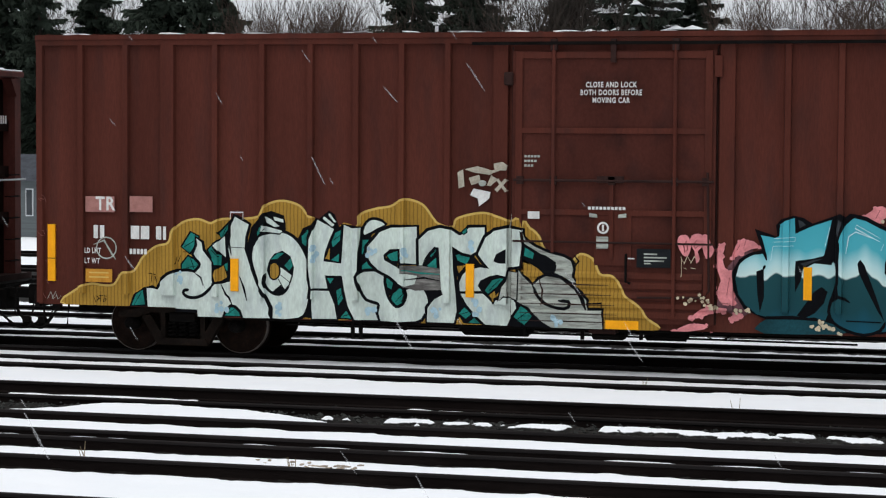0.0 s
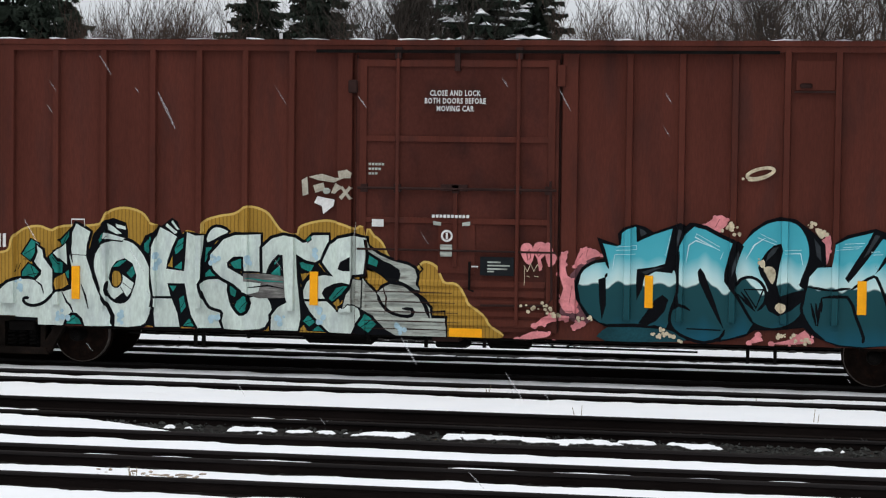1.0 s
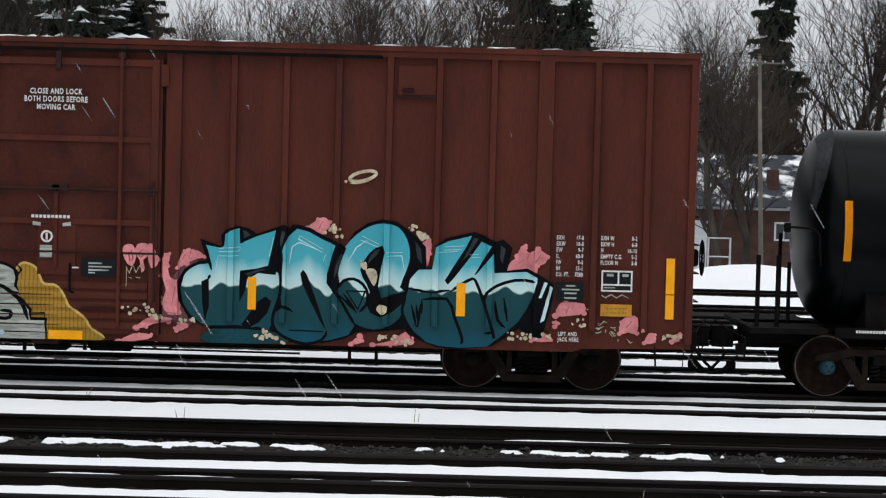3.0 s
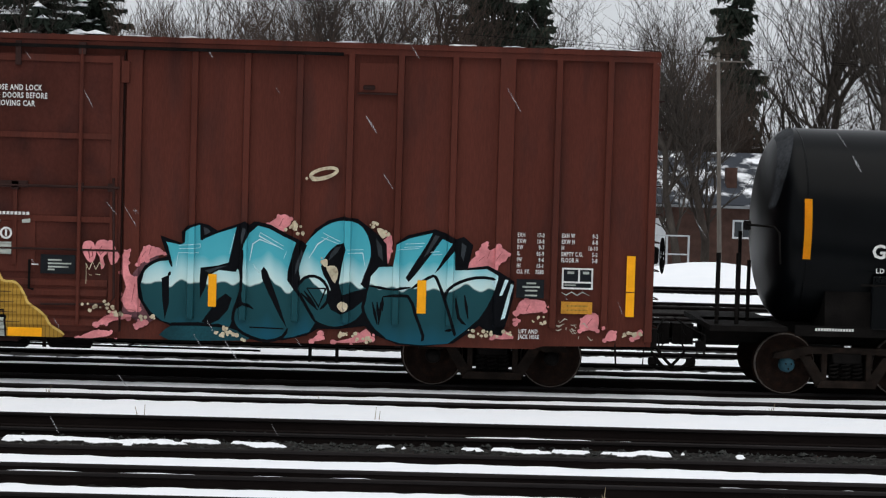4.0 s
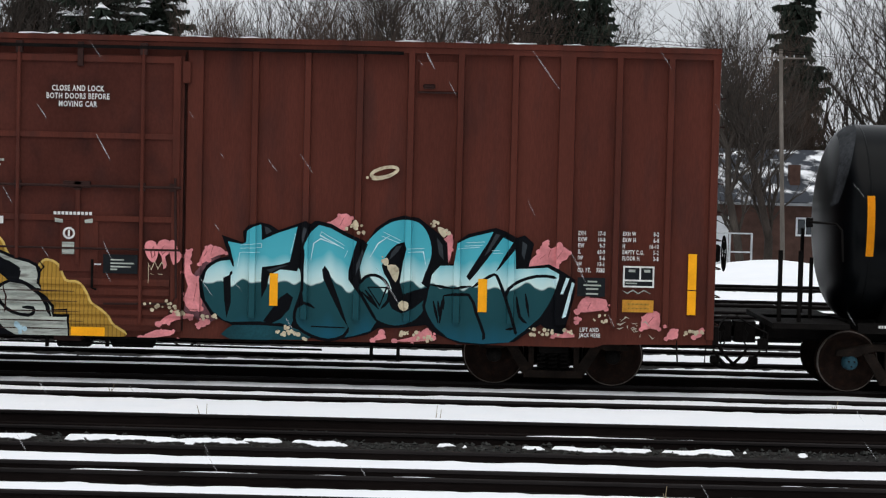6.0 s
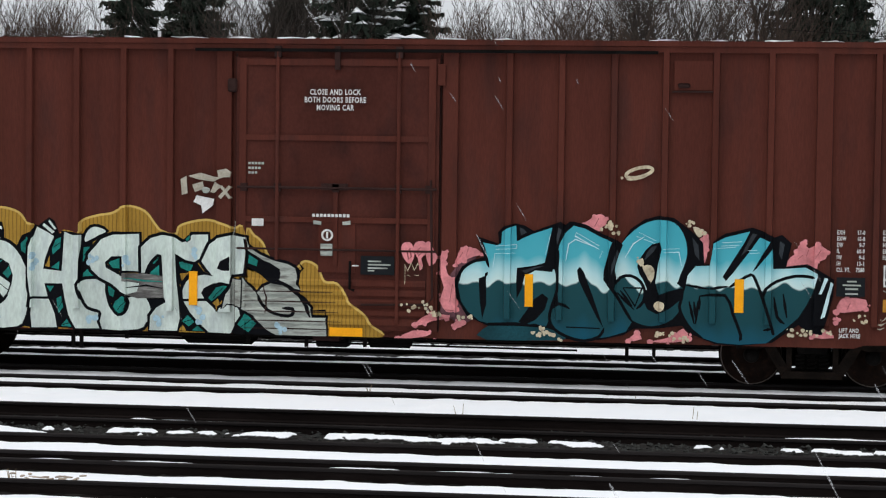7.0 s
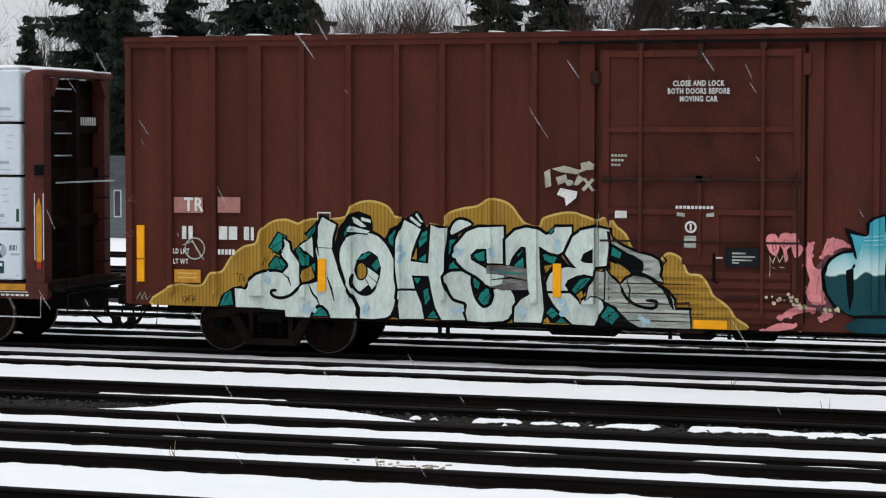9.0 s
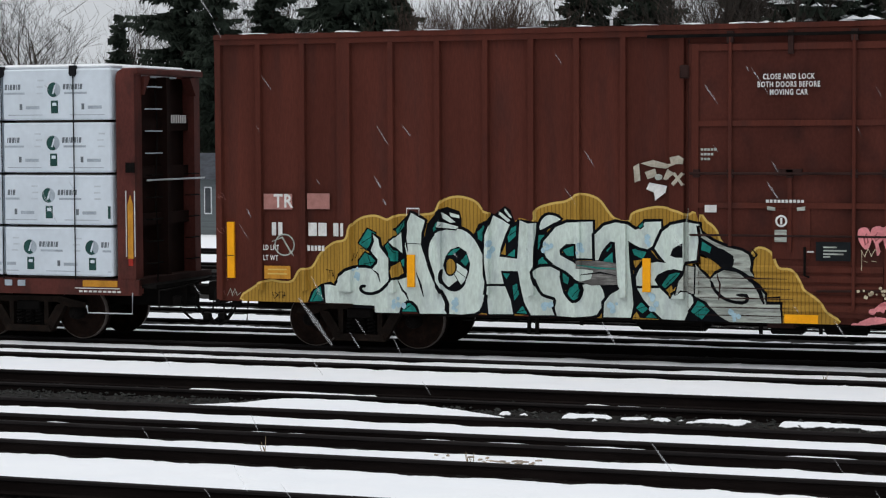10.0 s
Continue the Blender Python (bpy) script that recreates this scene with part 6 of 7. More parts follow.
    fill(piece, "low_ground", DEEP_TEAL, [(-3.30, 0.85), (-2.89, 0.86), (-2.44, 0.84), (-2.30, 0.80), (-2.13, 0.70), (-2.20, 0.66), (-3.30, 0.63), (-3.47, 0.71), (-3.38, 0.80)])
    # black facets
    fill(piece, "black_facet", INK, [(-2.88, 1.72), (-2.62, 1.76), (-2.46, 1.81), (-2.33, 1.75), (-2.36, 1.67), (-2.61, 1.69), (-2.77, 1.60), (-2.80, 1.43), (-2.88, 1.26), (-2.89, 1.52)])
    fill(piece, "black_facet", INK, [(-2.36, 2.35), (-2.24, 2.41), (-2.17, 2.36), (-2.27, 2.17), (-2.31, 1.96), (-2.33, 1.73), (-2.46, 1.79), (-2.42, 2.04)])
    fill(piece, "black_facet", INK, [(-2.89, 2.37), (-2.77, 2.34), (-2.67, 2.25), (-2.87, 2.12)])
    fill(piece, "black_facet", INK, [(-3.45, 1.55), (-3.34, 1.60), (-3.33, 1.18), (-3.39, 0.95), (-3.43, 1.22)])
    fill(piece, "black_facet", INK, [(-2.85, 0.92), (-2.69, 1.15), (-2.61, 1.27), (-2.50, 1.35), (-2.41, 1.28), (-2.46, 1.11), (-2.59, 0.96), (-2.74, 0.88)])
    fill(piece, "black_facet", INK, [(-1.99, 1.70), (-1.95, 1.76), (-1.89, 1.68), (-1.73, 1.26), (-1.59, 0.86), (-1.69, 1.01), (-1.86, 1.34), (-1.97, 1.57)])
    fill(piece, "black_facet", INK, [(-1.48, 2.13), (-1.40, 2.16), (-1.32, 2.09), (-1.38, 1.94), (-1.43, 1.77), (-1.43, 1.47), (-1.58, 1.58), (-1.60, 1.70), (-1.53, 1.98)])
    fill(piece, "black_facet", INK, [(-1.11, 1.78), (-1.06, 1.91), (-0.98, 2.03), (-0.89, 2.11), (-0.78, 2.14), (-0.75, 2.04), (-0.80, 1.83), (-0.84, 1.54), (-0.79, 1.37), (-0.61, 1.43), (-0.41, 1.48), (-0.43, 1.33), (-0.63, 1.16), (-0.81, 1.08), (-0.95, 1.15), (-1.01, 1.28), (-0.96, 1.45), (-1.01, 1.57), (-1.07, 1.66)])
    fill(piece, "black_facet", INK, [(-0.40, 2.34), (-0.27, 2.27), (-0.16, 2.14), (-0.13, 1.83), (-0.37, 1.81), (-0.38, 2.05)])
    fill(piece, "black_facet", INK, [(0.55, 2.37), (0.72, 2.31), (0.55, 2.06), (0.30, 1.72), (0.19, 1.59), (0.14, 1.65), (0.29, 1.90), (0.45, 2.16)])
    fill(piece, "black_facet", INK, [(0.82, 2.17), (0.90, 2.22), (0.88, 2.10), (0.63, 1.78), (0.57, 1.73), (0.69, 1.95)])
    fill(piece, "black_facet", INK, [(0.88, 2.22), (0.99, 2.26), (1.13, 2.16), (1.07, 1.92), (1.04, 1.79), (0.87, 1.78), (0.90, 2.04)])
    fill(piece, "black_facet", INK, [(1.51, 1.73), (1.65, 1.70), (1.75, 1.64), (1.74, 1.44), (1.66, 1.10), (1.59, 0.83), (1.37, 0.90), (1.24, 0.98), (1.44, 1.26), (1.50, 1.47)])
    fill(piece, "black_facet", INK, [(-0.42, 1.62), (-0.37, 1.67), (-0.29, 1.77), (-0.49, 1.55), (-0.54, 1.51)])
    fill(piece, "grey_sheen", SHEEN, [(-2.81, 1.68), (-2.62, 1.74), (-2.48, 1.76), (-2.62, 1.71), (-2.75, 1.64)])
    fill(piece, "grey_sheen", SHEEN, [(-2.27, 2.33), (-2.22, 2.30), (-2.28, 2.08), (-2.30, 2.16)])
    fill(piece, "grey_sheen", SHEEN, [(-0.90, 2.07), (-0.82, 2.09), (-0.87, 2.00), (-1.00, 1.87), (-0.97, 1.98)])
    fill(piece, "grey_sheen", SHEEN, [(-0.31, 2.22), (-0.22, 2.11), (-0.20, 1.89), (-0.27, 1.97)])
    fill(piece, "grey_sheen", SHEEN, [(0.96, 2.19), (1.03, 2.14), (0.99, 1.92), (0.95, 2.00)])
    fill(piece, "grey_sheen", SHEEN, [(-1.40, 2.02), (-1.38, 1.97), (-1.44, 1.77), (-1.49, 1.64), (-1.48, 1.80)])
    fill(piece, "grey_sheen", SHEEN, [(-2.85, 2.32), (-2.79, 2.30), (-2.74, 2.25), (-2.83, 2.20)])
    fill(piece, "grey_sheen", SHEEN, [(0.56, 2.29), (0.63, 2.28), (0.47, 2.02), (0.40, 1.96)])
    # outlines and inner lines
    stroke(piece, [(-2.26, 2.00), (-2.28, 1.75), (-2.28, 1.41), (-2.36, 1.15), (-2.39, 0.98), (-2.32, 0.83), (-2.13, 0.72), (-1.88, 0.66), (-1.65, 0.73), (-1.58, 0.86)], 0.045, curve=2)
    stroke(piece, [(-2.36, 1.12), (-2.25, 1.21), (-2.09, 1.13)], 0.045, curve=2)
    stroke(piece, [(-1.43, 1.50), (-1.35, 1.61), (-1.20, 1.64), (-1.06, 1.56), (-0.99, 1.42), (-1.01, 1.26), (-1.11, 1.15)], 0.045, curve=2)
    stroke(piece, [(-1.31, 1.46), (-1.03, 1.46), (-1.13, 1.19), (-1.31, 1.46)], 0.045)
    stroke(piece, [(-1.40, 1.39), (-1.14, 1.14)], 0.045, curve=2)
    stroke(piece, [(-1.35, 1.42), (-1.17, 1.19)], 0.045, curve=2)
    stroke(piece, [(0.23, 1.49), (0.39, 1.60), (0.55, 1.69), (0.62, 1.61), (0.73, 1.33), (0.87, 0.90), (0.89, 0.81)], 0.045, curve=2)
    stroke(piece, [(0.73, 1.36), (0.77, 1.49), (0.93, 1.60), (1.18, 1.68), (1.43, 1.67), (1.53, 1.58)], 0.045, curve=2)
    stroke(piece, [(-0.19, 1.36), (0.18, 1.38), (0.30, 1.11), (0.42, 0.80), (0.40, 0.72)], 0.045, curve=2)
    stroke(piece, [(-0.19, 1.36), (-0.19, 1.15)], 0.045, curve=2)
    stroke(piece, [(-0.34, 1.28), (-0.26, 0.95)], 0.045, curve=2)
    stroke(piece, [(-0.27, 1.28), (-0.24, 1.03)], 0.045, curve=2)
    stroke(piece, [(-0.21, 1.29), (-0.24, 0.95)], 0.045, curve=2)
    stroke(piece, [(0.89, 1.37), (0.94, 1.08), (1.05, 0.98)], 0.045, curve=2)
    stroke(piece, [(1.02, 1.42), (1.08, 1.07)], 0.045, curve=2)
    stroke(piece, [(0.74, 0.88), (0.87, 0.90)], 0.045, curve=2)
    stroke(piece, [(-3.40, 2.09), (-3.35, 1.89), (-3.30, 1.72)], 0.045, curve=2)
    stroke(piece, [(-3.76, 1.46), (-3.73, 1.63), (-3.64, 1.74), (-3.49, 1.82), (-3.32, 1.83)], 0.045, curve=2)
    stroke(piece, [(-3.35, 1.58), (-3.32, 1.65)], 0.045, curve=2)
    stroke(piece, [(-1.60, 1.58), (-1.44, 1.40), (-1.27, 1.12), (-1.17, 0.96)], 0.045, curve=2)
    stroke(piece, [(-0.43, 1.36), (-0.48, 1.21), (-0.43, 1.05), (-0.30, 0.86), (-0.13, 0.74)], 0.045, curve=2)
    stroke(piece, [(-0.52, 1.55), (-0.40, 1.48)], 0.045, curve=2)
    stroke(piece, [(-0.07, 1.47), (0.22, 1.51)], 0.045, curve=2)
    stroke(piece, [(-0.39, 1.52), (-0.07, 1.47)], 0.045, curve=2)
    stroke(piece, [(-0.51, 1.08), (-0.39, 1.00)], 0.045, curve=2)
    stroke(piece, [(-3.30, 0.89), (-2.89, 0.89), (-2.44, 0.85)], 0.05)
    stroke(piece, [(-2.14, 0.86), (-1.64, 0.85)], 0.05)
    # light streaks
    stroke(piece, [(-3.20, 2.04), (-2.89, 2.07)], 0.018, FLASH, "flash")
    stroke(piece, [(-3.20, 1.99), (-2.89, 2.01)], 0.018, FLASH, "flash")
    stroke(piece, [(-2.89, 2.07), (-2.89, 2.01)], 0.018, FLASH, "flash")
    stroke(piece, [(-3.21, 1.93), (-2.91, 1.94)], 0.018, FLASH, "flash")
    stroke(piece, [(-3.21, 1.93), (-3.24, 1.72)], 0.018, FLASH, "flash")
    stroke(piece, [(-2.01, 2.26), (-1.67, 2.07)], 0.018, FLASH, "flash")
    stroke(piece, [(-2.01, 2.26), (-2.03, 2.21), (-1.67, 2.02)], 0.018, FLASH, "flash")
    stroke(piece, [(-1.62, 1.99), (-1.66, 1.89)], 0.018, FLASH, "flash")
    stroke(piece, [(-2.16, 1.84), (-2.12, 2.09), (-2.02, 2.16), (-1.75, 2.06)], 0.018, FLASH, "flash")
    stroke(piece, [(-1.09, 2.28), (-0.84, 2.16)], 0.018, FLASH, "flash")
    stroke(piece, [(-1.12, 2.22), (-0.85, 2.12)], 0.018, FLASH, "flash")
    stroke(piece, [(-1.29, 1.90), (-1.17, 2.11), (-1.01, 2.22)], 0.018, FLASH, "flash")
    stroke(piece, [(-0.73, 2.04), (-0.49, 2.05)], 0.018, FLASH, "flash")
    stroke(piece, [(-0.72, 1.99), (-0.50, 2.00), (-0.46, 1.80)], 0.018, FLASH, "flash")
    stroke(piece, [(0.13, 2.15), (0.41, 2.17)], 0.018, FLASH, "flash")
    stroke(piece, [(0.11, 2.10), (0.38, 2.12)], 0.018, FLASH, "flash")
    stroke(piece, [(0.50, 2.04), (0.63, 2.05)], 0.018, FLASH, "flash")
    stroke(piece, [(0.53, 2.00), (0.67, 2.01)], 0.018, FLASH, "flash")
    stroke(piece, [(0.01, 2.06), (0.33, 2.09)], 0.018, FLASH, "flash")
    stroke(piece, [(-2.39, 2.23), (-2.46, 1.93)], 0.018, FLASH, "flash")
    fill(piece, "flash", FLASH, [(1.61, 1.67), (1.66, 1.66), (1.57, 1.43), (1.53, 1.43)])
    fill(piece, "flash", FLASH, [(1.70, 1.61), (1.74, 1.58), (1.62, 1.10), (1.56, 1.07), (1.64, 1.39)])
    fill(piece, "flash", FLASH, [(1.41, 1.63), (1.51, 1.68), (1.46, 1.52)])
    # cream splatter
    fill(piece, "cream_patch", CREAM, [(-1.03, 1.78), (-0.91, 1.80), (-0.85, 1.70), (-0.90, 1.54), (-0.99, 1.68)], curve=2)
    fill(piece, "cream_patch", CREAM, [(-0.86, 1.20), (-0.81, 1.27), (-0.71, 1.25), (-0.71, 1.16), (-0.79, 1.12)], curve=2)
    fill(piece, "cream_patch", CREAM, [(-1.10, 1.86), (-1.03, 1.90), (-1.01, 1.82), (-1.06, 1.78)], curve=2)
    fill(piece, "cream_patch", CREAM, [(-1.55, 2.42), (-1.49, 2.45), (-1.47, 2.31), (-1.54, 2.32)], curve=2)
    fill(piece, "cream_patch", CREAM, [(-0.30, 2.37), (-0.21, 2.36), (-0.16, 2.27), (-0.21, 2.22), (-0.27, 2.29)], curve=2)
    rng = random.Random(4)
    near_letters = [(-1.61, 2.33), (-1.53, 2.37), (-1.42, 2.26), (-1.46, 2.35), (-0.39, 2.40), (-0.30, 2.42), (-0.21, 2.31), (-0.16, 2.26), (-1.06, 1.88), (-1.05, 1.82), (-0.95, 1.70), (-4.55, 1.13), (-4.45, 1.06), (-4.37, 1.11), (-4.22, 1.17), (-4.18, 1.10), (-4.14, 1.05), (-4.09, 1.01), (-4.04, 0.99), (-2.63, 0.75), (-2.57, 0.74), (-2.53, 0.81), (-2.43, 0.76), (-2.49, 0.84), (-2.37, 0.73)]
    low_splatter = [(-2.33, 0.74), (-2.26, 0.66), (-0.78, 0.78), (-0.70, 0.80), (-0.62, 0.79), (-0.55, 0.72), (-0.42, 0.71), (-0.38, 0.73), (1.13, 0.90), (1.15, 0.82), (1.24, 0.84), (1.33, 0.88), (1.39, 0.86), (1.47, 0.85), (1.62, 0.89), (1.71, 0.87), (2.07, 1.07), (2.16, 1.12), (2.20, 1.03), (-3.72, 0.96), (-3.64, 0.99), (-3.54, 0.96), (3.55, 0.90), (3.38, 0.88), (3.46, 0.91), (3.62, 0.89)]
    for x, z in near_letters + low_splatter:
        for k in range(3):
            painted("cream_dot", triangles(disc(x + rng.uniform(-0.05, 0.05), z + rng.uniform(-0.03, 0.03), rng.uniform(0.010, 0.034), 8, 1, 0.1, rng)), CREAM, piece)
    # pink throw-up on the door
    fill(piece, "pink_tag", PINK, [(-4.60, 1.93), (-4.59, 2.04), (-4.52, 2.08), (-4.44, 2.05), (-4.40, 1.90), (-4.45, 1.76), (-4.53, 1.79)], curve=2, label="pink throw-up letter on the door")
    fill(piece, "pink_tag", PINK, [(-4.42, 1.96), (-4.39, 2.07), (-4.29, 2.10), (-4.22, 2.05), (-4.24, 1.90), (-4.30, 1.84), (-4.27, 1.73), (-4.32, 1.66), (-4.35, 1.84)], curve=2, label="pink throw-up letter on the door")
    fill(piece, "pink_tag", PINK, [(-4.24, 1.94), (-4.23, 2.08), (-4.16, 2.08), (-4.11, 1.95), (-4.06, 1.88), (-4.09, 1.78), (-4.18, 1.73)], curve=2, label="pink throw-up letter on the door")
    stroke(piece, [(-4.47, 1.99), (-4.51, 1.92), (-4.49, 1.82), (-4.45, 1.86), (-4.47, 1.99)], 0.02, PINK_DEEP, "tag_line")
    stroke(piece, [(-4.31, 2.01), (-4.36, 1.94), (-4.34, 1.88), (-4.27, 1.94)], 0.02, PINK_DEEP, "tag_line")
    stroke(piece, [(-4.55, 1.75), (-4.50, 1.65), (-4.45, 1.77), (-4.40, 1.66), (-4.35, 1.76), (-4.28, 1.69)], 0.02, CREAM, "tag_scrawl")
    stroke(piece, [(-4.54, 1.72), (-4.54, 1.45)], 0.02, CREAM, "tag_scrawl")
    stroke(piece, [(-4.51, 1.59), (-4.46, 1.57)], 0.02, CREAM, "tag_scrawl")
    stroke(piece, [(-4.40, 1.59), (-4.33, 1.58)], 0.02, CREAM, "tag_scrawl")


def build_markings(car):
    (hx, hz), (ex, ez), _ = HALO
    ang = math.atan2(ez - hz, ex - hx)
    ring = [(hx + 0.20 * math.cos(a) * math.cos(ang) - 0.065 * math.sin(a) * math.sin(ang), hz + 0.20 * math.cos(a) * math.sin(ang) + 0.065 * math.sin(a) * math.cos(ang)) for a in [2 * math.pi * i / 28 for i in range(28)]]
    painted("halo", ribbon(ring, 0.048, True), CREAM, car, "cream sprayed halo ring")
    painted("halo_stroke", ribbon(moved(ring[16:26], -0.02, -0.03), 0.02), CREAM, car)
    painted("halo_dot", triangles(disc(hx - 0.25, hz - 0.085, 0.022, 8)), CREAM, car)
    for p in TORN_PAPER:
        painted("torn_paper", triangles(p), PAPER if p[0][1] > 2.66 else WHITE, car, "torn paper sticker remains")
    painted("torn_print", triangles(disc(-7.60, 2.80, 0.07, 9, 0.7, 0.2)), DIRTY, car)
    (a, b), (c, d) = PLATES[0], PLATES[1]
    painted("mark_patch", [rect(a, d, c, b)], CHALK, car, "faded pink patch behind the marks")
    (a, b), (c, d) = PLATES[2], PLATES[3]
    painted("mark_patch", [rect(a, d, c, b)], CHALK, car, "faded pink patch")
    words("TR", -13.78, 2.395, 0.30, car, align="CENTER", squeeze=0.85)
    bars = [(-13.98, 0.075), (-13.87, 0.075), (-13.34, 0.145), (-13.17, 0.145), (-12.91, 0.12), (-12.76, 0.05)]
    for x, w in bars:
        painted("number_bar", [rect(x, 1.85, x + w, 2.06)], WHITE, car)
    words("LD LMT", -14.14, 1.65, 0.115, car, squeeze=0.66)
    words("LT WT", -14.14, 1.485, 0.115, car, squeeze=0.7)
    for k in range(5):
        painted("weight_bar", [rect(-13.36 + k * 0.062, 1.61, -13.36 + k * 0.062 + 0.045, 1.695)], WHITE, car)
    painted("chalk_scrawl", ribbon(disc(-13.76, 1.70, 0.17, 16, 1.0), 0.022, True), DIRTY, car)
    painted("chalk_scrawl", ribbon([(-13.98, 1.75), (-13.80, 1.82), (-13.66, 1.60), (-13.60, 1.52)], 0.03), DIRTY, car)
    for i in (4, 6):
        (a, b), (c, d) = PLATES[i], PLATES[i + 1]
        painted("white_card", [rect(a, d, c, b)], WHITE if i == 4 else DIRTY, car, "small white card on the door")
    (a, b), (c, d) = PLATES[8], PLATES[9]
    plate = painted("ochre_plate", [rect(a, d, c, b)], OCHRE, car, "ochre notice plate")
    for z in (1.29, 1.22):
        painted("plate_line", [rect(a + 0.06, z, c - 0.06, z + 0.022)], GOLD_EDGE, plate)
    (a, b), (c, d) = PLATES[10], PLATES[11]
    painted("amber_plate", [rect(a, d - 0.03, c, b)], AMBER, car, "amber reflector lying along the sill")
    # door stencils
    for text, z in (("CLOSE AND LOCK", 4.285), ("BOTH DOORS BEFORE", 4.170), ("MOVING CAR", 4.055)):
        words(text, -5.62, z, 0.114, car, align="CENTER", squeeze=0.72)
    for k, z in enumerate((3.20, 3.13, 3.06)):
        painted("small_stencil", [rect(-6.93 + i * 0.05, z, -6.93 + i * 0.05 + 0.038, z + 0.035) for i in range(5 - k)], DIRTY, car)
    for i in range(10):
        painted("note_bar", [rect(-5.95 + i * 0.058, 2.43, -5.95 + i * 0.058 + 0.042, 2.475)], WHITE, car)
    for s in (-1, 1):
        painted("arrow_note", [[(-5.65 + s * 0.16, 2.36), (-5.65 + s * 0.28, 2.33 + 0.05), (-5.65 + s * 0.28, 2.29 + 0.03), (-5.65 + s * 0.16, 2.31)]], DIRTY, car)
    painted("round_sign", ribbon(disc(-5.72, 2.16, 0.075, 20), 0.030, True), WHITE, car)
    painted("round_sign_bar", [rect(-5.735, 2.11, -5.705, 2.21)], WHITE, car)
    sign = painted("black_sign", [rect(-5.21, 1.58, -4.70, 1.86)], BLACK_PLATE, car, "black instruction plate on the door")
    for k, (z, w) in enumerate(((1.77, 0.20), (1.72, 0.34), (1.67, 0.30), (1.63, 0.10))):
        painted("sign_line", [rect(-5.10, z, -5.10 + w, z + 0.022)], DIRTY, sign)
    painted("arrow", [rect(-5.34, 1.70, -5.24, 1.72)], WHITE, car)
    painted("post_label", ribbon([(-7.17, 2.12), (-7.13, 2.34)], 0.03), DIRTY, car)
    box_ = [(-11.66, 2.19), (-11.66, 2.30), (-11.45, 2.30), (-11.45, 2.19)]
    painted("stencil_box", ribbon(box_, 0.022), WHITE, car)
    # dimensions near the east end
    for k, (a, b) in enumerate((("EXH", "17-0"), ("EXW", "10-8"), ("EW", "9-7"), ("IL", "60-9"), ("IW", "9-6"), ("IH", "13-1"), ("CU. FT.", "7580"))):
        z = 2.33 - 0.0905 * k
        words(a, 1.775, z, 0.086, car, squeeze=0.64)
        words(b, 2.175, z, 0.086, car, align="RIGHT", squeeze=0.64)
    for k, (a, b) in enumerate((("EXH W", "8-2"), ("EXW H", "6-8"), ("H", "16-10"), ("EMPTY C.G.", "5-2"), ("FLOOR H", "3-8"))):
        z = 2.335 - 0.0905 * k
        words(a, 2.43, z, 0.086, car, squeeze=0.64)
        words(b, 2.965, z, 0.086, car, align="RIGHT", squeeze=0.64)
    stencil = painted("test_stencil", [rect(2.45, 1.55, 2.91, 1.865)], WHITE, car, "white-framed black test stencil")
    for r in (rect(2.475, 1.665, 2.69, 1.84), rect(2.715, 1.665, 2.885, 1.84), rect(2.475, 1.575, 2.885, 1.64)):
        painted("stencil_field", [r], BLACK_PLATE, stencil)
    for r in (rect(2.53, 1.775, 2.63, 1.815), rect(2.76, 1.775, 2.85, 1.815), rect(2.49, 1.60, 2.66, 1.62)):
        painted("stencil_print", [r], DIRTY, stencil)
    painted("scrawl", ribbon([(2.45, 1.50), (2.52, 1.46), (2.60, 1.51), (2.68, 1.46), (2.76, 1.51), (2.86, 1.46)], 0.018), DIRTY, car)
    o = painted("ochre_plate", [rect(2.45, 1.185, 2.91, 1.365)], OCHRE, car, "ochre notice plate")
    painted("plate_line", [rect(2.52, 1.29, 2.84, 1.315), rect(2.52, 1.23, 2.84, 1.25)], GOLD, o)
    n = painted("black_notice", [rect(1.78, 1.40, 2.19, 1.68)], BLACK_PLATE, car, "black notice plate")
    for z, w in ((1.61, 0.14), (1.555, 0.26), (1.50, 0.18), (1.43, 0.18)):
        painted("notice_line", [rect(2.0 - w / 2, z, 2.0 + w / 2, z + 0.024)], DIRTY, n)
    words("LIFT AND", 1.83, 0.905, 0.085, car, squeeze=0.7)
    words("JACK HERE", 1.83, 0.825, 0.085, car, squeeze=0.66)
    rng = random.Random(12)
    for k in range(16):
        x, z = rng.uniform(2.42, 2.90), rng.uniform(0.84, 1.12)
        dx, dz = rng.uniform(-0.08, 0.08), rng.uniform(-0.07, 0.07)
        painted("scuff", ribbon([(x, z), (x + dx, z + dz), (x + dx * 1.6, z + dz * 0.7)], rng.uniform(0.010, 0.024)), PAPER, car)
    for k in range(10):
        x, z = rng.uniform(-14.92, -14.78), rng.uniform(0.9, 2.6)
        painted("scuff", ribbon([(x, z), (x + rng.uniform(0.02, 0.07), z - rng.uniform(0.02, 0.08))], 0.012), CHALK, car)
    for x in (-14.78, -14.70):
        painted("rust_scrape", ribbon([(x, 0.86), (x + 0.06, 0.98), (x + 0.10, 0.86), (x + 0.16, 0.92)], 0.015), DIRTY, car)


build_gold_piece(boxcar)
build_blue_piece(boxcar)
build_markings(boxcar)
words("G", 7.06, 2.21, 0.29, tank_car, y=0.088)
words("LD LMT", 7.14, 1.93, 0.10, tank_car, y=0.15)
words("LT WT", 7.14, 1.79, 0.10, tank_car, y=0.20)



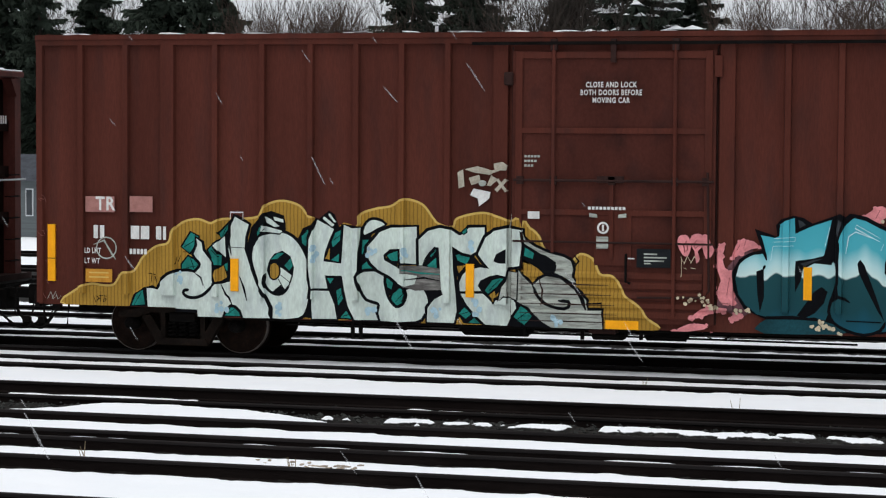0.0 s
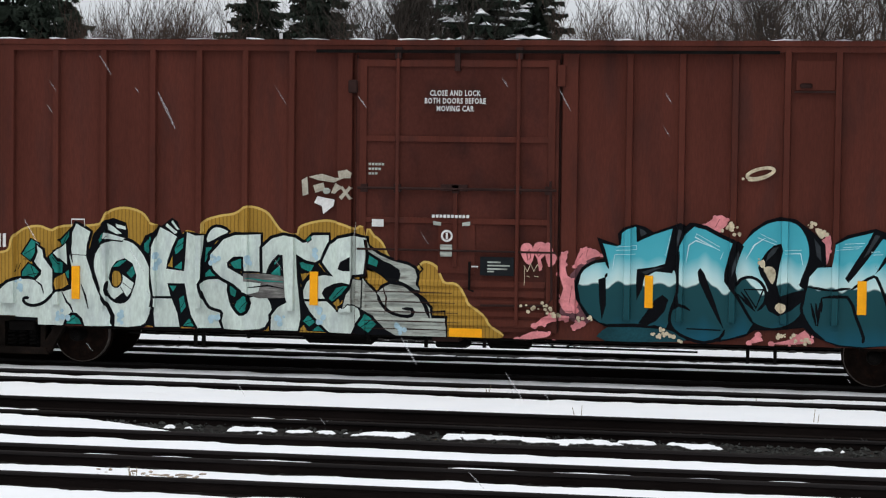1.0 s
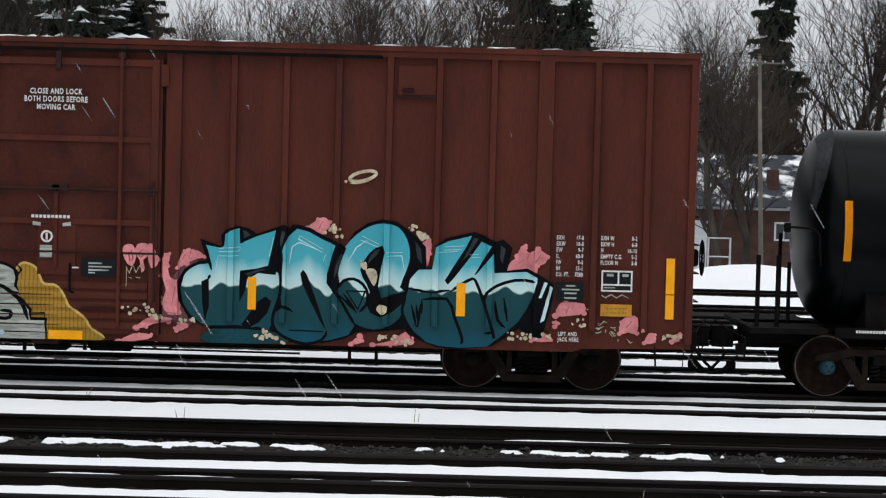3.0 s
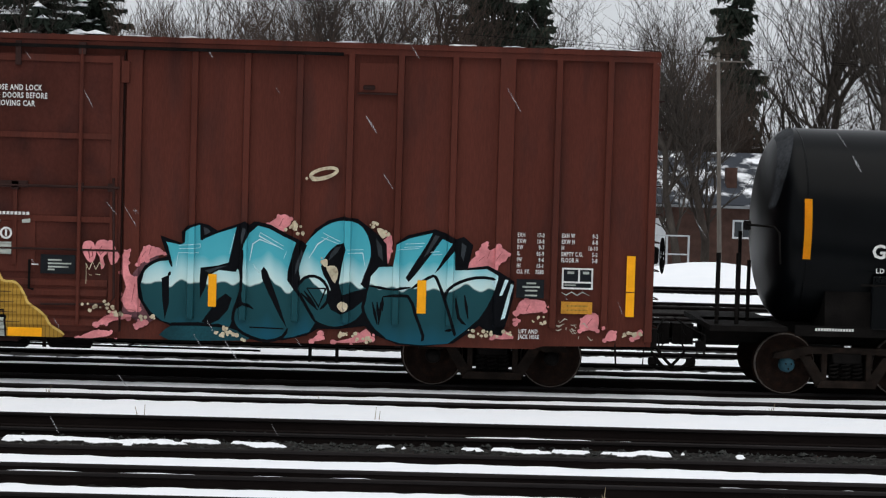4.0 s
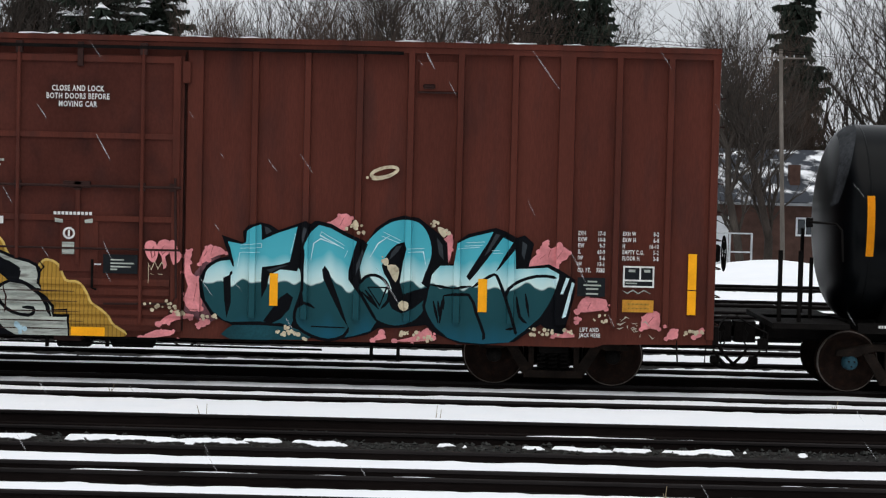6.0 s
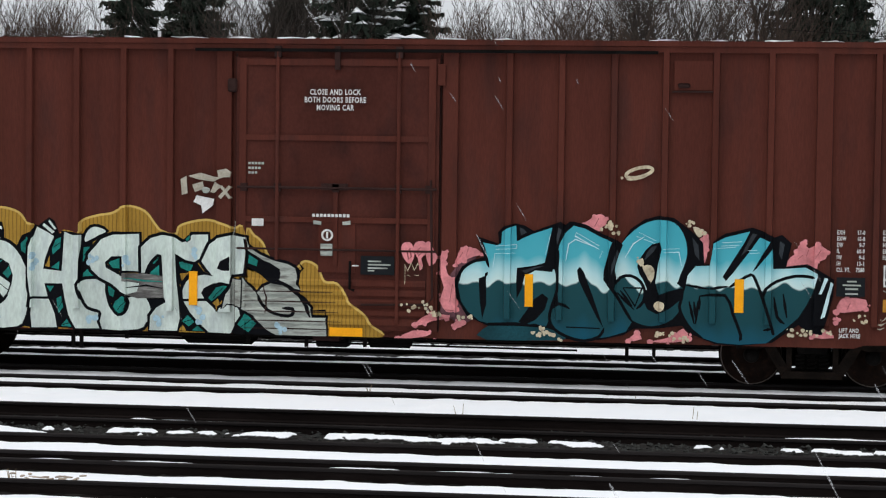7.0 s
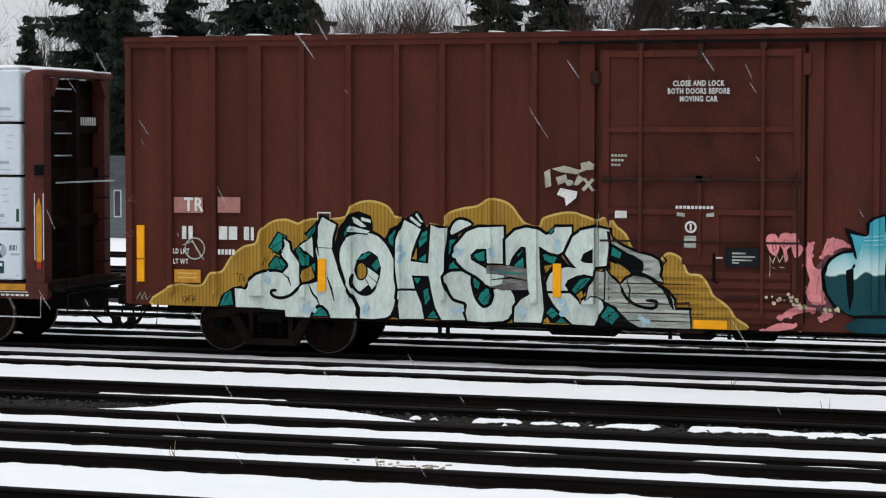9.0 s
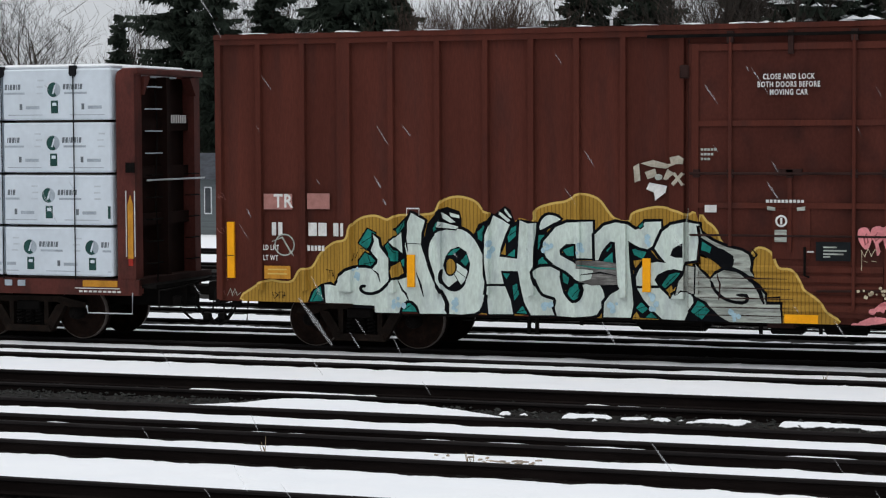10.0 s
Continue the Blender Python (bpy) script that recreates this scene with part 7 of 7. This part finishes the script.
# ---- beyond the yard: house, shed, pole, fence, trees ----
def build_house():
    x0, x1, y0, z0, eave = 9.6, 22.0, 50.0, -0.8, 1.82
    h = thing("house", ((x0 + x1) / 2, y0 + 4, z0), "low red-brick house with a snow-covered grey roof", "house")
    part("wall", box(x0, x1, y0, y0 + 8, z0, eave), BRICK_WALL, h, "red brick wall")
    part("roof", prism([(y0 - 0.5, eave - 0.05), (y0 - 0.5, eave + 0.08), (y0 + 4, eave + 2.1), (y0 + 8.5, eave + 0.08), (y0 + 8.5, eave - 0.05)], "x", x0 - 0.5, x1 + 0.5), ROOF_SNOWY, h, "dark shingle roof patched with snow")
    part("gutter", box(x0 - 0.5, x1 + 0.5, y0 - 0.6, y0 - 0.5, eave - 0.06, eave + 0.04), FASCIA, h, "pale grey gutter")
    part("chimney", box(12.85, 13.25, y0 + 0.9, y0 + 1.5, eave, eave + 1.5), BRICK_WALL, h)
    for a, b, c, d in ((13.05, 13.65, 0.66, 1.24), (15.2, 16.4, 0.3, 1.3), (18.2, 19.4, 0.3, 1.3)):
        w = part("window", box(a - 0.07, b + 0.07, y0 - 0.05, y0 + 0.02, c - 0.07, d + 0.07), TRIM_WHITE, h, "white-framed window")
        part("pane", box(a, (a + b) / 2 - 0.02, y0 - 0.06, y0 - 0.045, c, d), PANE, w)
        part("pane", box((a + b) / 2 + 0.02, b, y0 - 0.06, y0 - 0.045, c, d), PANE, w)
    part("door", box(9.7, 10.4, y0 - 0.05, y0 + 0.02, z0, 1.3), TRIM_WHITE, h, "white door")


build_house()


def build_shed():
    s = thing("shed", (-39.4, 52, -0.8), "pale grey clad outbuilding with a window", "shed")
    part("wall", box(-43.0, -36.5, 50.0, 54.0, -0.9, 1.6), mat("grey_cladding", (0.11, 0.125, 0.13), 0.8, 0, 0.15, 2, 0.1, 20, (0.2, 1, 6)), s)
    part("roof", prism([(49.7, 1.6), (52, 2.7), (54.3, 1.6)], "x", -43.3, -36.2), ROOF_DARK, s)
    w = part("window", box(-39.62, -39.28, 49.95, 50.01, 0.12, 1.28), TRIM_WHITE, s, "white-framed window")
    part("pane", box(-39.58, -39.32, 49.93, 49.955, 0.17, 1.23), PANE, w)


build_shed()


def build_pole():
    p = thing("utility_pole", (11.2, 42, -0.4), "weathered wooden utility pole with crossarm", "utility pole")
    part("shaft", tube((11.3, 42, -0.5), (11.0, 42, 7.3), 0.085, 0.060, 12), POLE_WOOD, p, "", True)
    part("crossarm", box(10.3, 11.9, 41.88, 41.94, 6.98, 7.03), POLE_WOOD, p)
    for x in (10.4, 10.75, 11.45, 11.8):
        part("insulator", tube((x, 41.9, 7.03), (x, 41.9, 7.11), 0.02), FENCE_GREY, p)
    for x, z in ((10.2, 7.2), (12.0, 7.2)):
        part("wire", bent([(x + s * 4.0, 41.9, z - 0.5 + 0.5 * ((s - 5) / 5.0) ** 2 * 1.0) for s in range(-2, 6)], 0.008, 4), STEEL_DARK, p)


build_pole()


def build_fence():
    f = thing("gate", (10.6, 46, -0.6), "galvanised tube gate in the snow before the house", "gate")
    for x in (9.4, 9.95, 10.75):
        part("post", tube((x, 46, -0.7), (x, 46, 0.80), 0.04), FENCE_GREY, f)
    for z in (0.78, 0.1, -0.35):
        part("tube_rail", tube((9.4, 46, z), (10.75, 46, z), 0.028), FENCE_GREY, f)


build_fence()


# ---- trees ----
def limb(verts, faces, a, b, r0, r1, sides=3):
    """A tapered bar appended to plain lists."""
    d = (b - a).normalized()
    u = d.orthogonal().normalized()
    w = d.cross(u)
    base = len(verts)
    for p, r in ((a, r0), (b, r1)):
        for i in range(sides):
            t = 2 * math.pi * i / sides
            verts.append(p + (u * math.cos(t) + w * math.sin(t)) * r)
    for i in range(sides):
        j = (i + 1) % sides
        faces.append((base + i, base + j, base + sides + j, base + sides + i))


def list_mesh(name, verts, faces, material, smooth=False):
    me = bpy.data.meshes.new(name)
    me.from_pydata([tuple(v) for v in verts], [], faces)
    me.materials.append(material)
    me.update()
    if smooth:
        me.shade_smooth()
    return me


def bare_tree_meshes(seed, height, spread, trunk_r, upright, bark, twig):
    """Trunk with forks, limbs and thousands of fine twigs, leafless."""
    rng = random.Random(seed)
    tv, tf, cv, cf = [], [], [], []

    def grow(p, d, length, r, depth):
        segs = (3, 4, 3, 2, 2)[depth]
        for s in range(segs):
            wob = Vector((rng.gauss(0, 1), rng.gauss(0, 1), rng.gauss(0, 0.6))) * (0.10 if depth < 1 else 0.22)
            d = (d + wob + Vector((0, 0, upright * 0.12))).normalized()
            q = p + d * (length / segs)
            r2 = r * (0.86 if depth == 0 else 0.78)
            limb(*((tv, tf) if depth < 2 else (cv, cf)), p, q, r, r2, 7 if depth == 0 else (5 if depth == 1 else 3))
            p, r = q, r2
            if depth < 4:
                kids = (3, 2, 2, 2)[depth]
                for _ in range(kids):
                    side = Vector((rng.gauss(0, 1), rng.gauss(0, 1), rng.uniform(-0.1, 0.6))).normalized()
                    nd = (d * (0.75 + upright * 0.5) + side * spread).normalized()
                    if depth >= 3 and rng.random() < 0.5:
                        continue
                    grow(p, nd, length * rng.uniform(0.45, 0.72), max(r * rng.uniform(0.45, 0.62), 0.009), depth + 1)
        if depth == 0:
            for _ in range(3):
                side = Vector((rng.gauss(0, 1), rng.gauss(0, 1), 0.4)).normalized()
                grow(p, (d + side * 0.4).normalized(), length * 0.55, r * 0.8, 1)

    grow(Vector((0, 0, -0.3)), Vector((0, 0, 1)), height * 0.46, trunk_r, 0)
    return list_mesh("trunk", tv, tf, bark, True), list_mesh("crown", cv, cf, twig)


def spruce_meshes(seed, height, width, snowy, sparse=1.0):
    """Trunk, whorls of drooping boughs with needle sprays, and snow lying on the boughs."""
    rng = random.Random(seed)
    tv, tf, cv, cf, sv, sf = [], [], [], [], [], []
    limb(tv, tf, Vector((0, 0, -0.3)), Vector((0, 0, height * 0.97)), height * 0.014 + 0.06, 0.02, 8)
    z = height * 0.10
    while z < height * 0.985:
        reach = width * (1 - z / height) ** 0.85 * rng.uniform(0.8, 1.15) + 0.12
        n = int(rng.randint(5, 7) * sparse) + 1
        for k in range(n):
            a = rng.uniform(0, 6.283)
            L = reach * rng.choice((rng.uniform(0.3, 0.9), rng.uniform(0.7, 1.45)))
            droop = rng.uniform(0.5, 1.5)
            out = Vector((math.cos(a), math.sin(a), 0))
            p = Vector((0, 0, z + rng.uniform(-0.4, 0.4)))
            pts = [p + out * (L * s) + Vector((0, 0, (-0.42 * s + 0.28 * s * s) * L * droop)) for s in (0, 0.25, 0.5, 0.75, 1.0)]
            for q0, q1 in zip(pts, pts[1:]):
                limb(tv, tf, q0, q1, 0.025, 0.012, 3)
            side = Vector((-out.y, out.x, 0))
            m = int(13 + L * 12)
            for i in range(m):
                s = 0.12 + 0.88 * i / m
                j = min(int(s * 4), 3)
                q = pts[j].lerp(pts[j + 1], s * 4 - j)
                w = (0.20 + 0.15 * L * (1 - s)) * rng.uniform(0.5, 1.4)
                for sg in (-1, 1):
                    tip = q + side * (sg * w) + out * (w * rng.uniform(0.1, 0.9)) + Vector((0, 0, -rng.uniform(-0.25, 1.5) * w - 0.03))
                    b = len(cv)
                    cv += [q - out * 0.05, q + out * 0.07 + Vector((0, 0, 0.025)), tip, q.lerp(tip, 0.5) + Vector((0, 0, -rng.uniform(0.06, 0.15)))]
                    cf += [(b, b + 1, b + 2), (b, b + 3, b + 2), (b + 1, b + 2, b + 3)]
            if snowy and rng.random() < snowy:
                for s in (0.35, 0.6, 0.85):
                    j = min(int(s * 4), 3)
                    q = pts[j].lerp(pts[j + 1], s * 4 - j) + Vector((0, 0, 0.07))
                    b = len(sv)
                    rx, ry = rng.uniform(0.16, 0.34) * L * 0.6 + 0.08, rng.uniform(0.10, 0.22) * L * 0.6 + 0.06
                    ring = [q + out * (rx * math.cos(t)) + side * (ry * math.sin(t)) for t in [0.785 * i for i in range(8)]]
                    sv += ring + [q + Vector((0, 0, 0.07 + 0.04 * L))]
                    sf += [(b + i, b + (i + 1) % 8, b + 8) for i in range(8)]
        z += rng.uniform(0.17, 0.30)
    return list_mesh("trunk", tv, tf, BARK), list_mesh("crown", cv, cf, NEEDLE), (list_mesh("branch_snow", sv, sf, SNOW_BRANCH, True) if sv else None)


def plant(name, meshes, x, y, z, scale, turn, label, category, group):
    t = new(name)
    t.empty_display_size = 0.2
    x = x * (31.07 + y) / 101.07
    t.location, t.rotation_euler, t.scale = (x, y, z), (0, 0, turn), (scale, scale, scale)
    tagged(t, label, category, group)
    for me in meshes:
        if me:
            o = new(me.name.split(".")[0], me)
            o.parent = t


BARE = [bare_tree_meshes(s, h, sp, r, up, bk, tw) for s, h, sp, r, up, bk, tw in (
    (1, 15, 0.85, 0.24, 0.5, BARK_GREY, TWIG), (2, 16, 0.75, 0.28, 0.8, BARK, TWIG), (3, 14, 0.95, 0.22, 0.35, BARK_GREY, TWIG), (9, 15, 0.8, 0.2, 0.9, BARK, TWIG_RED))]
SHRUB = [bare_tree_meshes(s, 9.5, 0.55, 0.10, 1.3, BARK, TWIG_RED) for s in (21, 22)]
SPRUCE = [spruce_meshes(31, 17, 4.3, 0.0, 0.75), spruce_meshes(32, 16, 4.2, 0.85), spruce_meshes(33, 15, 3.0, 0.0, 0.6), spruce_meshes(34, 11.3, 2.2, 0.0), spruce_meshes(35, 17, 1.9, 0.0, 0.8)]
rng = random.Random(77)
LOW = -0.8
for x, y, k, s in ((-50.6, 66, 0, 1.0), (-48.6, 64, 2, 0.95), (-45.4, 72, 2, 1.0), (-38.4, 71, 2, 0.95), (-24.9, 70, 0, 0.9), (-20.6, 72, 2, 1.0), (-41.6, 68, 0, 1.05), (-39.7, 66, 2, 0.95), (-28.4, 70, 0, 0.95), (-26.0, 74, 0, 0.88), (-17.2, 66, 1, 1.05), (-14.4, 69, 1, 0.92), (4.4, 68, 0, 1.0), (6.4, 72, 2, 1.0), (16.0, 62, 4, 1.0), (-54.4, 80, 3, 1.0), (30.0, 78, 0, 1.0)):
    plant("spruce", SPRUCE[k], x, y, LOW, s, rng.uniform(0, 6.28), "dark spruce with snow lying on its boughs" if k == 1 else "tall dark green spruce behind the yard", "spruce tree", "spruces behind the yard")
for x, y, k, s in ((-66, 82, 0, 0.95), (-63, 76, 2, 0.9), (-58.5, 72, 0, 0.95), (-55.5, 85, 1, 0.9), (-71, 74, 1, 1.0), (-48.0, 80, 2, 1.0), (-44.0, 76, 0, 1.0), (-25.0, 66, 1, 1.05), (-23.2, 70, 1, 1.1), (-21.4, 64, 1, 1.0), (-26.2, 76, 3, 1.0), (-18.5, 84, 0, 1.0), (-7.5, 66, 2, 1.05), (-4.5, 70, 0, 1.1), (-2.0, 64, 1, 1.0), (0.3, 68, 1, 1.05), (-5.6, 60, 3, 0.9), (-0.8, 76, 3, 1.1), (2.6, 62, 3, 0.95), (6.8, 74, 0, 0.95), (13.2, 58, 3, 0.75), (17.8, 66, 1, 1.1), (19.6, 62, 0, 1.1), (23.5, 60, 0, 1.0), (26.0, 70, 2, 1.1), (13.7, 46.5, 0, 0.72), (14.9, 47.6, 1, 0.66), (13.6, 80, 0, 1.0), (29.0, 62, 1, 1.0)):
    plant("bare_tree", BARE[k], x, y, LOW, s, rng.uniform(0, 6.28), "leafless grey-brown deciduous tree in winter", "tree", "bare trees behind the yard")
# the shrubs stand in three thickets, and low ones hide the foot of the wood
for first, step, count, y0, size in ((-37.6, 0.36, 22, 62, 1.06), (-23.8, 0.5, 7, 66, 1.0), (-46.8, 0.6, 6, 74, 1.05), (-12.4, 0.45, 13, 62, 1.06), (12.9, 0.55, 8, 60, 0.80), (6.8, 0.9, 5, 62, 0.60), (10.0, 1.6, 12, 80, 0.58)):
    for i in range(count):
        plant("shrub", SHRUB[i % 2], first + i * step, y0 + rng.uniform(-3, 5), LOW, size * rng.uniform(0.88, 1.14), rng.uniform(0, 6.28), "tall leafless reddish shrub", "shrub", "bare shrubs behind the yard")


# ---- dry stalks and litter on the snow ----
def build_stalks(x, y, n, rng):
    s = thing("dead_weed", (x, y, -0.1), "dry straw-coloured weed stalks poking through snow", "weed", "weeds in the yard")
    for k in range(n):
        dx, dy = rng.uniform(-0.04, 0.04), rng.uniform(-0.04, 0.04)
        part("stalk", tube((x + dx, y + dy, -0.16), (x + dx + rng.uniform(-0.07, 0.07), y + dy, -0.16 + rng.uniform(0.10, 0.26)), 0.006, 0.003, 4), STRAW, s)


STRAW = mat("straw", (0.28, 0.22, 0.14), 0.9, 0, 0.3)
rng = random.Random(19)
for x, y, n in ((-7.3, -9.65, 5), (-4.9, -1.25, 4), (-1.0, -1.3, 3), (5.4, -1.2, 5), (-9.8, -9.5, 4), (-0.2, -3.0, 2), (-3.3, -3.4, 2), (2.2, -9.5, 3)):
    build_stalks(x, y, n, rng)
LITTER = mat("brown_litter", (0.36, 0.30, 0.24), 0.9, 0, 0.4)
for k in range(24):
    x, y = rng.gauss(-7.1, 0.32), rng.uniform(-9.5, -9.1)
    lump = bmesh.new()
    bmesh.ops.create_icosphere(lump, subdivisions=1, radius=1)
    bmesh.ops.transform(lump, matrix=Matrix.LocRotScale((x, y, -0.10), Euler((0, 0, rng.uniform(0, 3))), (rng.uniform(0.02, 0.07), rng.uniform(0.015, 0.035), rng.uniform(0.008, 0.018))), verts=lump.verts)
    solo("litter_clod", lump, LITTER, "brown clod of leaf litter on the snow", "clod", group="clods on the snow")


# ---- loose ballast between the bare tracks ----
def build_ballast():
    rng = random.Random(40)
    verts, faces = [], []
    for k in range(5200):
        x, y = rng.uniform(-22, 10), rng.choice((rng.uniform(-6.6, -5.35), rng.uniform(-6.6, -5.35), rng.uniform(-5.1, -3.9)))
        r = rng.uniform(0.014, 0.042)
        z = (-0.085 if y < -5.3 else -0.185) + rng.uniform(-0.01, 0.015)
        b = len(verts)
        for d in ((1, 0, 0), (0, 1, 0), (-1, 0, 0), (0, -1, 0), (0, 0, 0.8), (0, 0, -0.8)):
            verts.append(Vector((x, y, z)) + Vector([c * r * rng.uniform(0.6, 1.3) for c in d]) + Vector((rng.gauss(0, 0.2), rng.gauss(0, 0.2), 0)) * r)
        for i in range(4):
            faces += [(b + i, b + (i + 1) % 4, b + 4), (b + (i + 1) % 4, b + i, b + 5)]
    ob = new("ballast_stones", list_mesh("ballast_stones", verts, faces, STONE))
    tagged(ob, "loose dark grey ballast stones between bare tracks", "ballast", kind="stuff")


STONE = mat("ballast_stone", (0.030, 0.031, 0.029), 0.85, 0, 0.6, 9, 0.2)
build_ballast()


# ---- falling snow: slanting streaks of flakes, in drifts that sink together ----
def flake_material():
    m = bpy.data.materials.new("falling_flake")
    m.use_nodes = True
    n, l = m.node_tree.nodes, m.node_tree.links
    b = n["Principled BSDF"]
    b.inputs["Base Color"].default_value, b.inputs["Roughness"].default_value = (0.85, 0.86, 0.88, 1), 0.9
    b.inputs["Alpha"].default_value = 0.10
    return m


FLAKE = flake_material()


def build_snowfall(seed, count, drift, fall):
    rng = random.Random(seed)
    verts, faces = [], []
    way = Vector((drift, 0, -fall)).normalized()
    for k in range(count):
        y = rng.uniform(-24, -5)
        p = Vector((rng.uniform(-24 - drift * 10, 14), y, rng.uniform(-1, 9 + fall * 10)))
        d = (way + Vector((rng.gauss(0, 0.05), 0, rng.gauss(0, 0.05)))).normalized()
        L, r = rng.uniform(0.06, 0.26), rng.uniform(0.004, 0.010)
        limb(verts, faces, p, p + d * L * 0.5, r * 0.4, r, 4)
        limb(verts, faces, p + d * L * 0.5, p + d * L, r, r * 0.4, 4)
    ob = new("falling_snow", list_mesh("falling_snow", verts, faces, FLAKE))
    return tagged(ob, "thin white streaks of falling snow in the air", "snowfall", kind="stuff"), drift, fall


SNOWFALL = [build_snowfall(51, 700, 1.5, 2.2), build_snowfall(52, 700, 1.2, 2.0), build_snowfall(53, 600, 1.7, 2.5)]


def motions():
    for ob, drift, fall in SNOWFALL:
        walk(ob, [(t * 0.5, pose(drift * t * 0.5, 0, -fall * t * 0.5)) for t in range(21)])


motions()
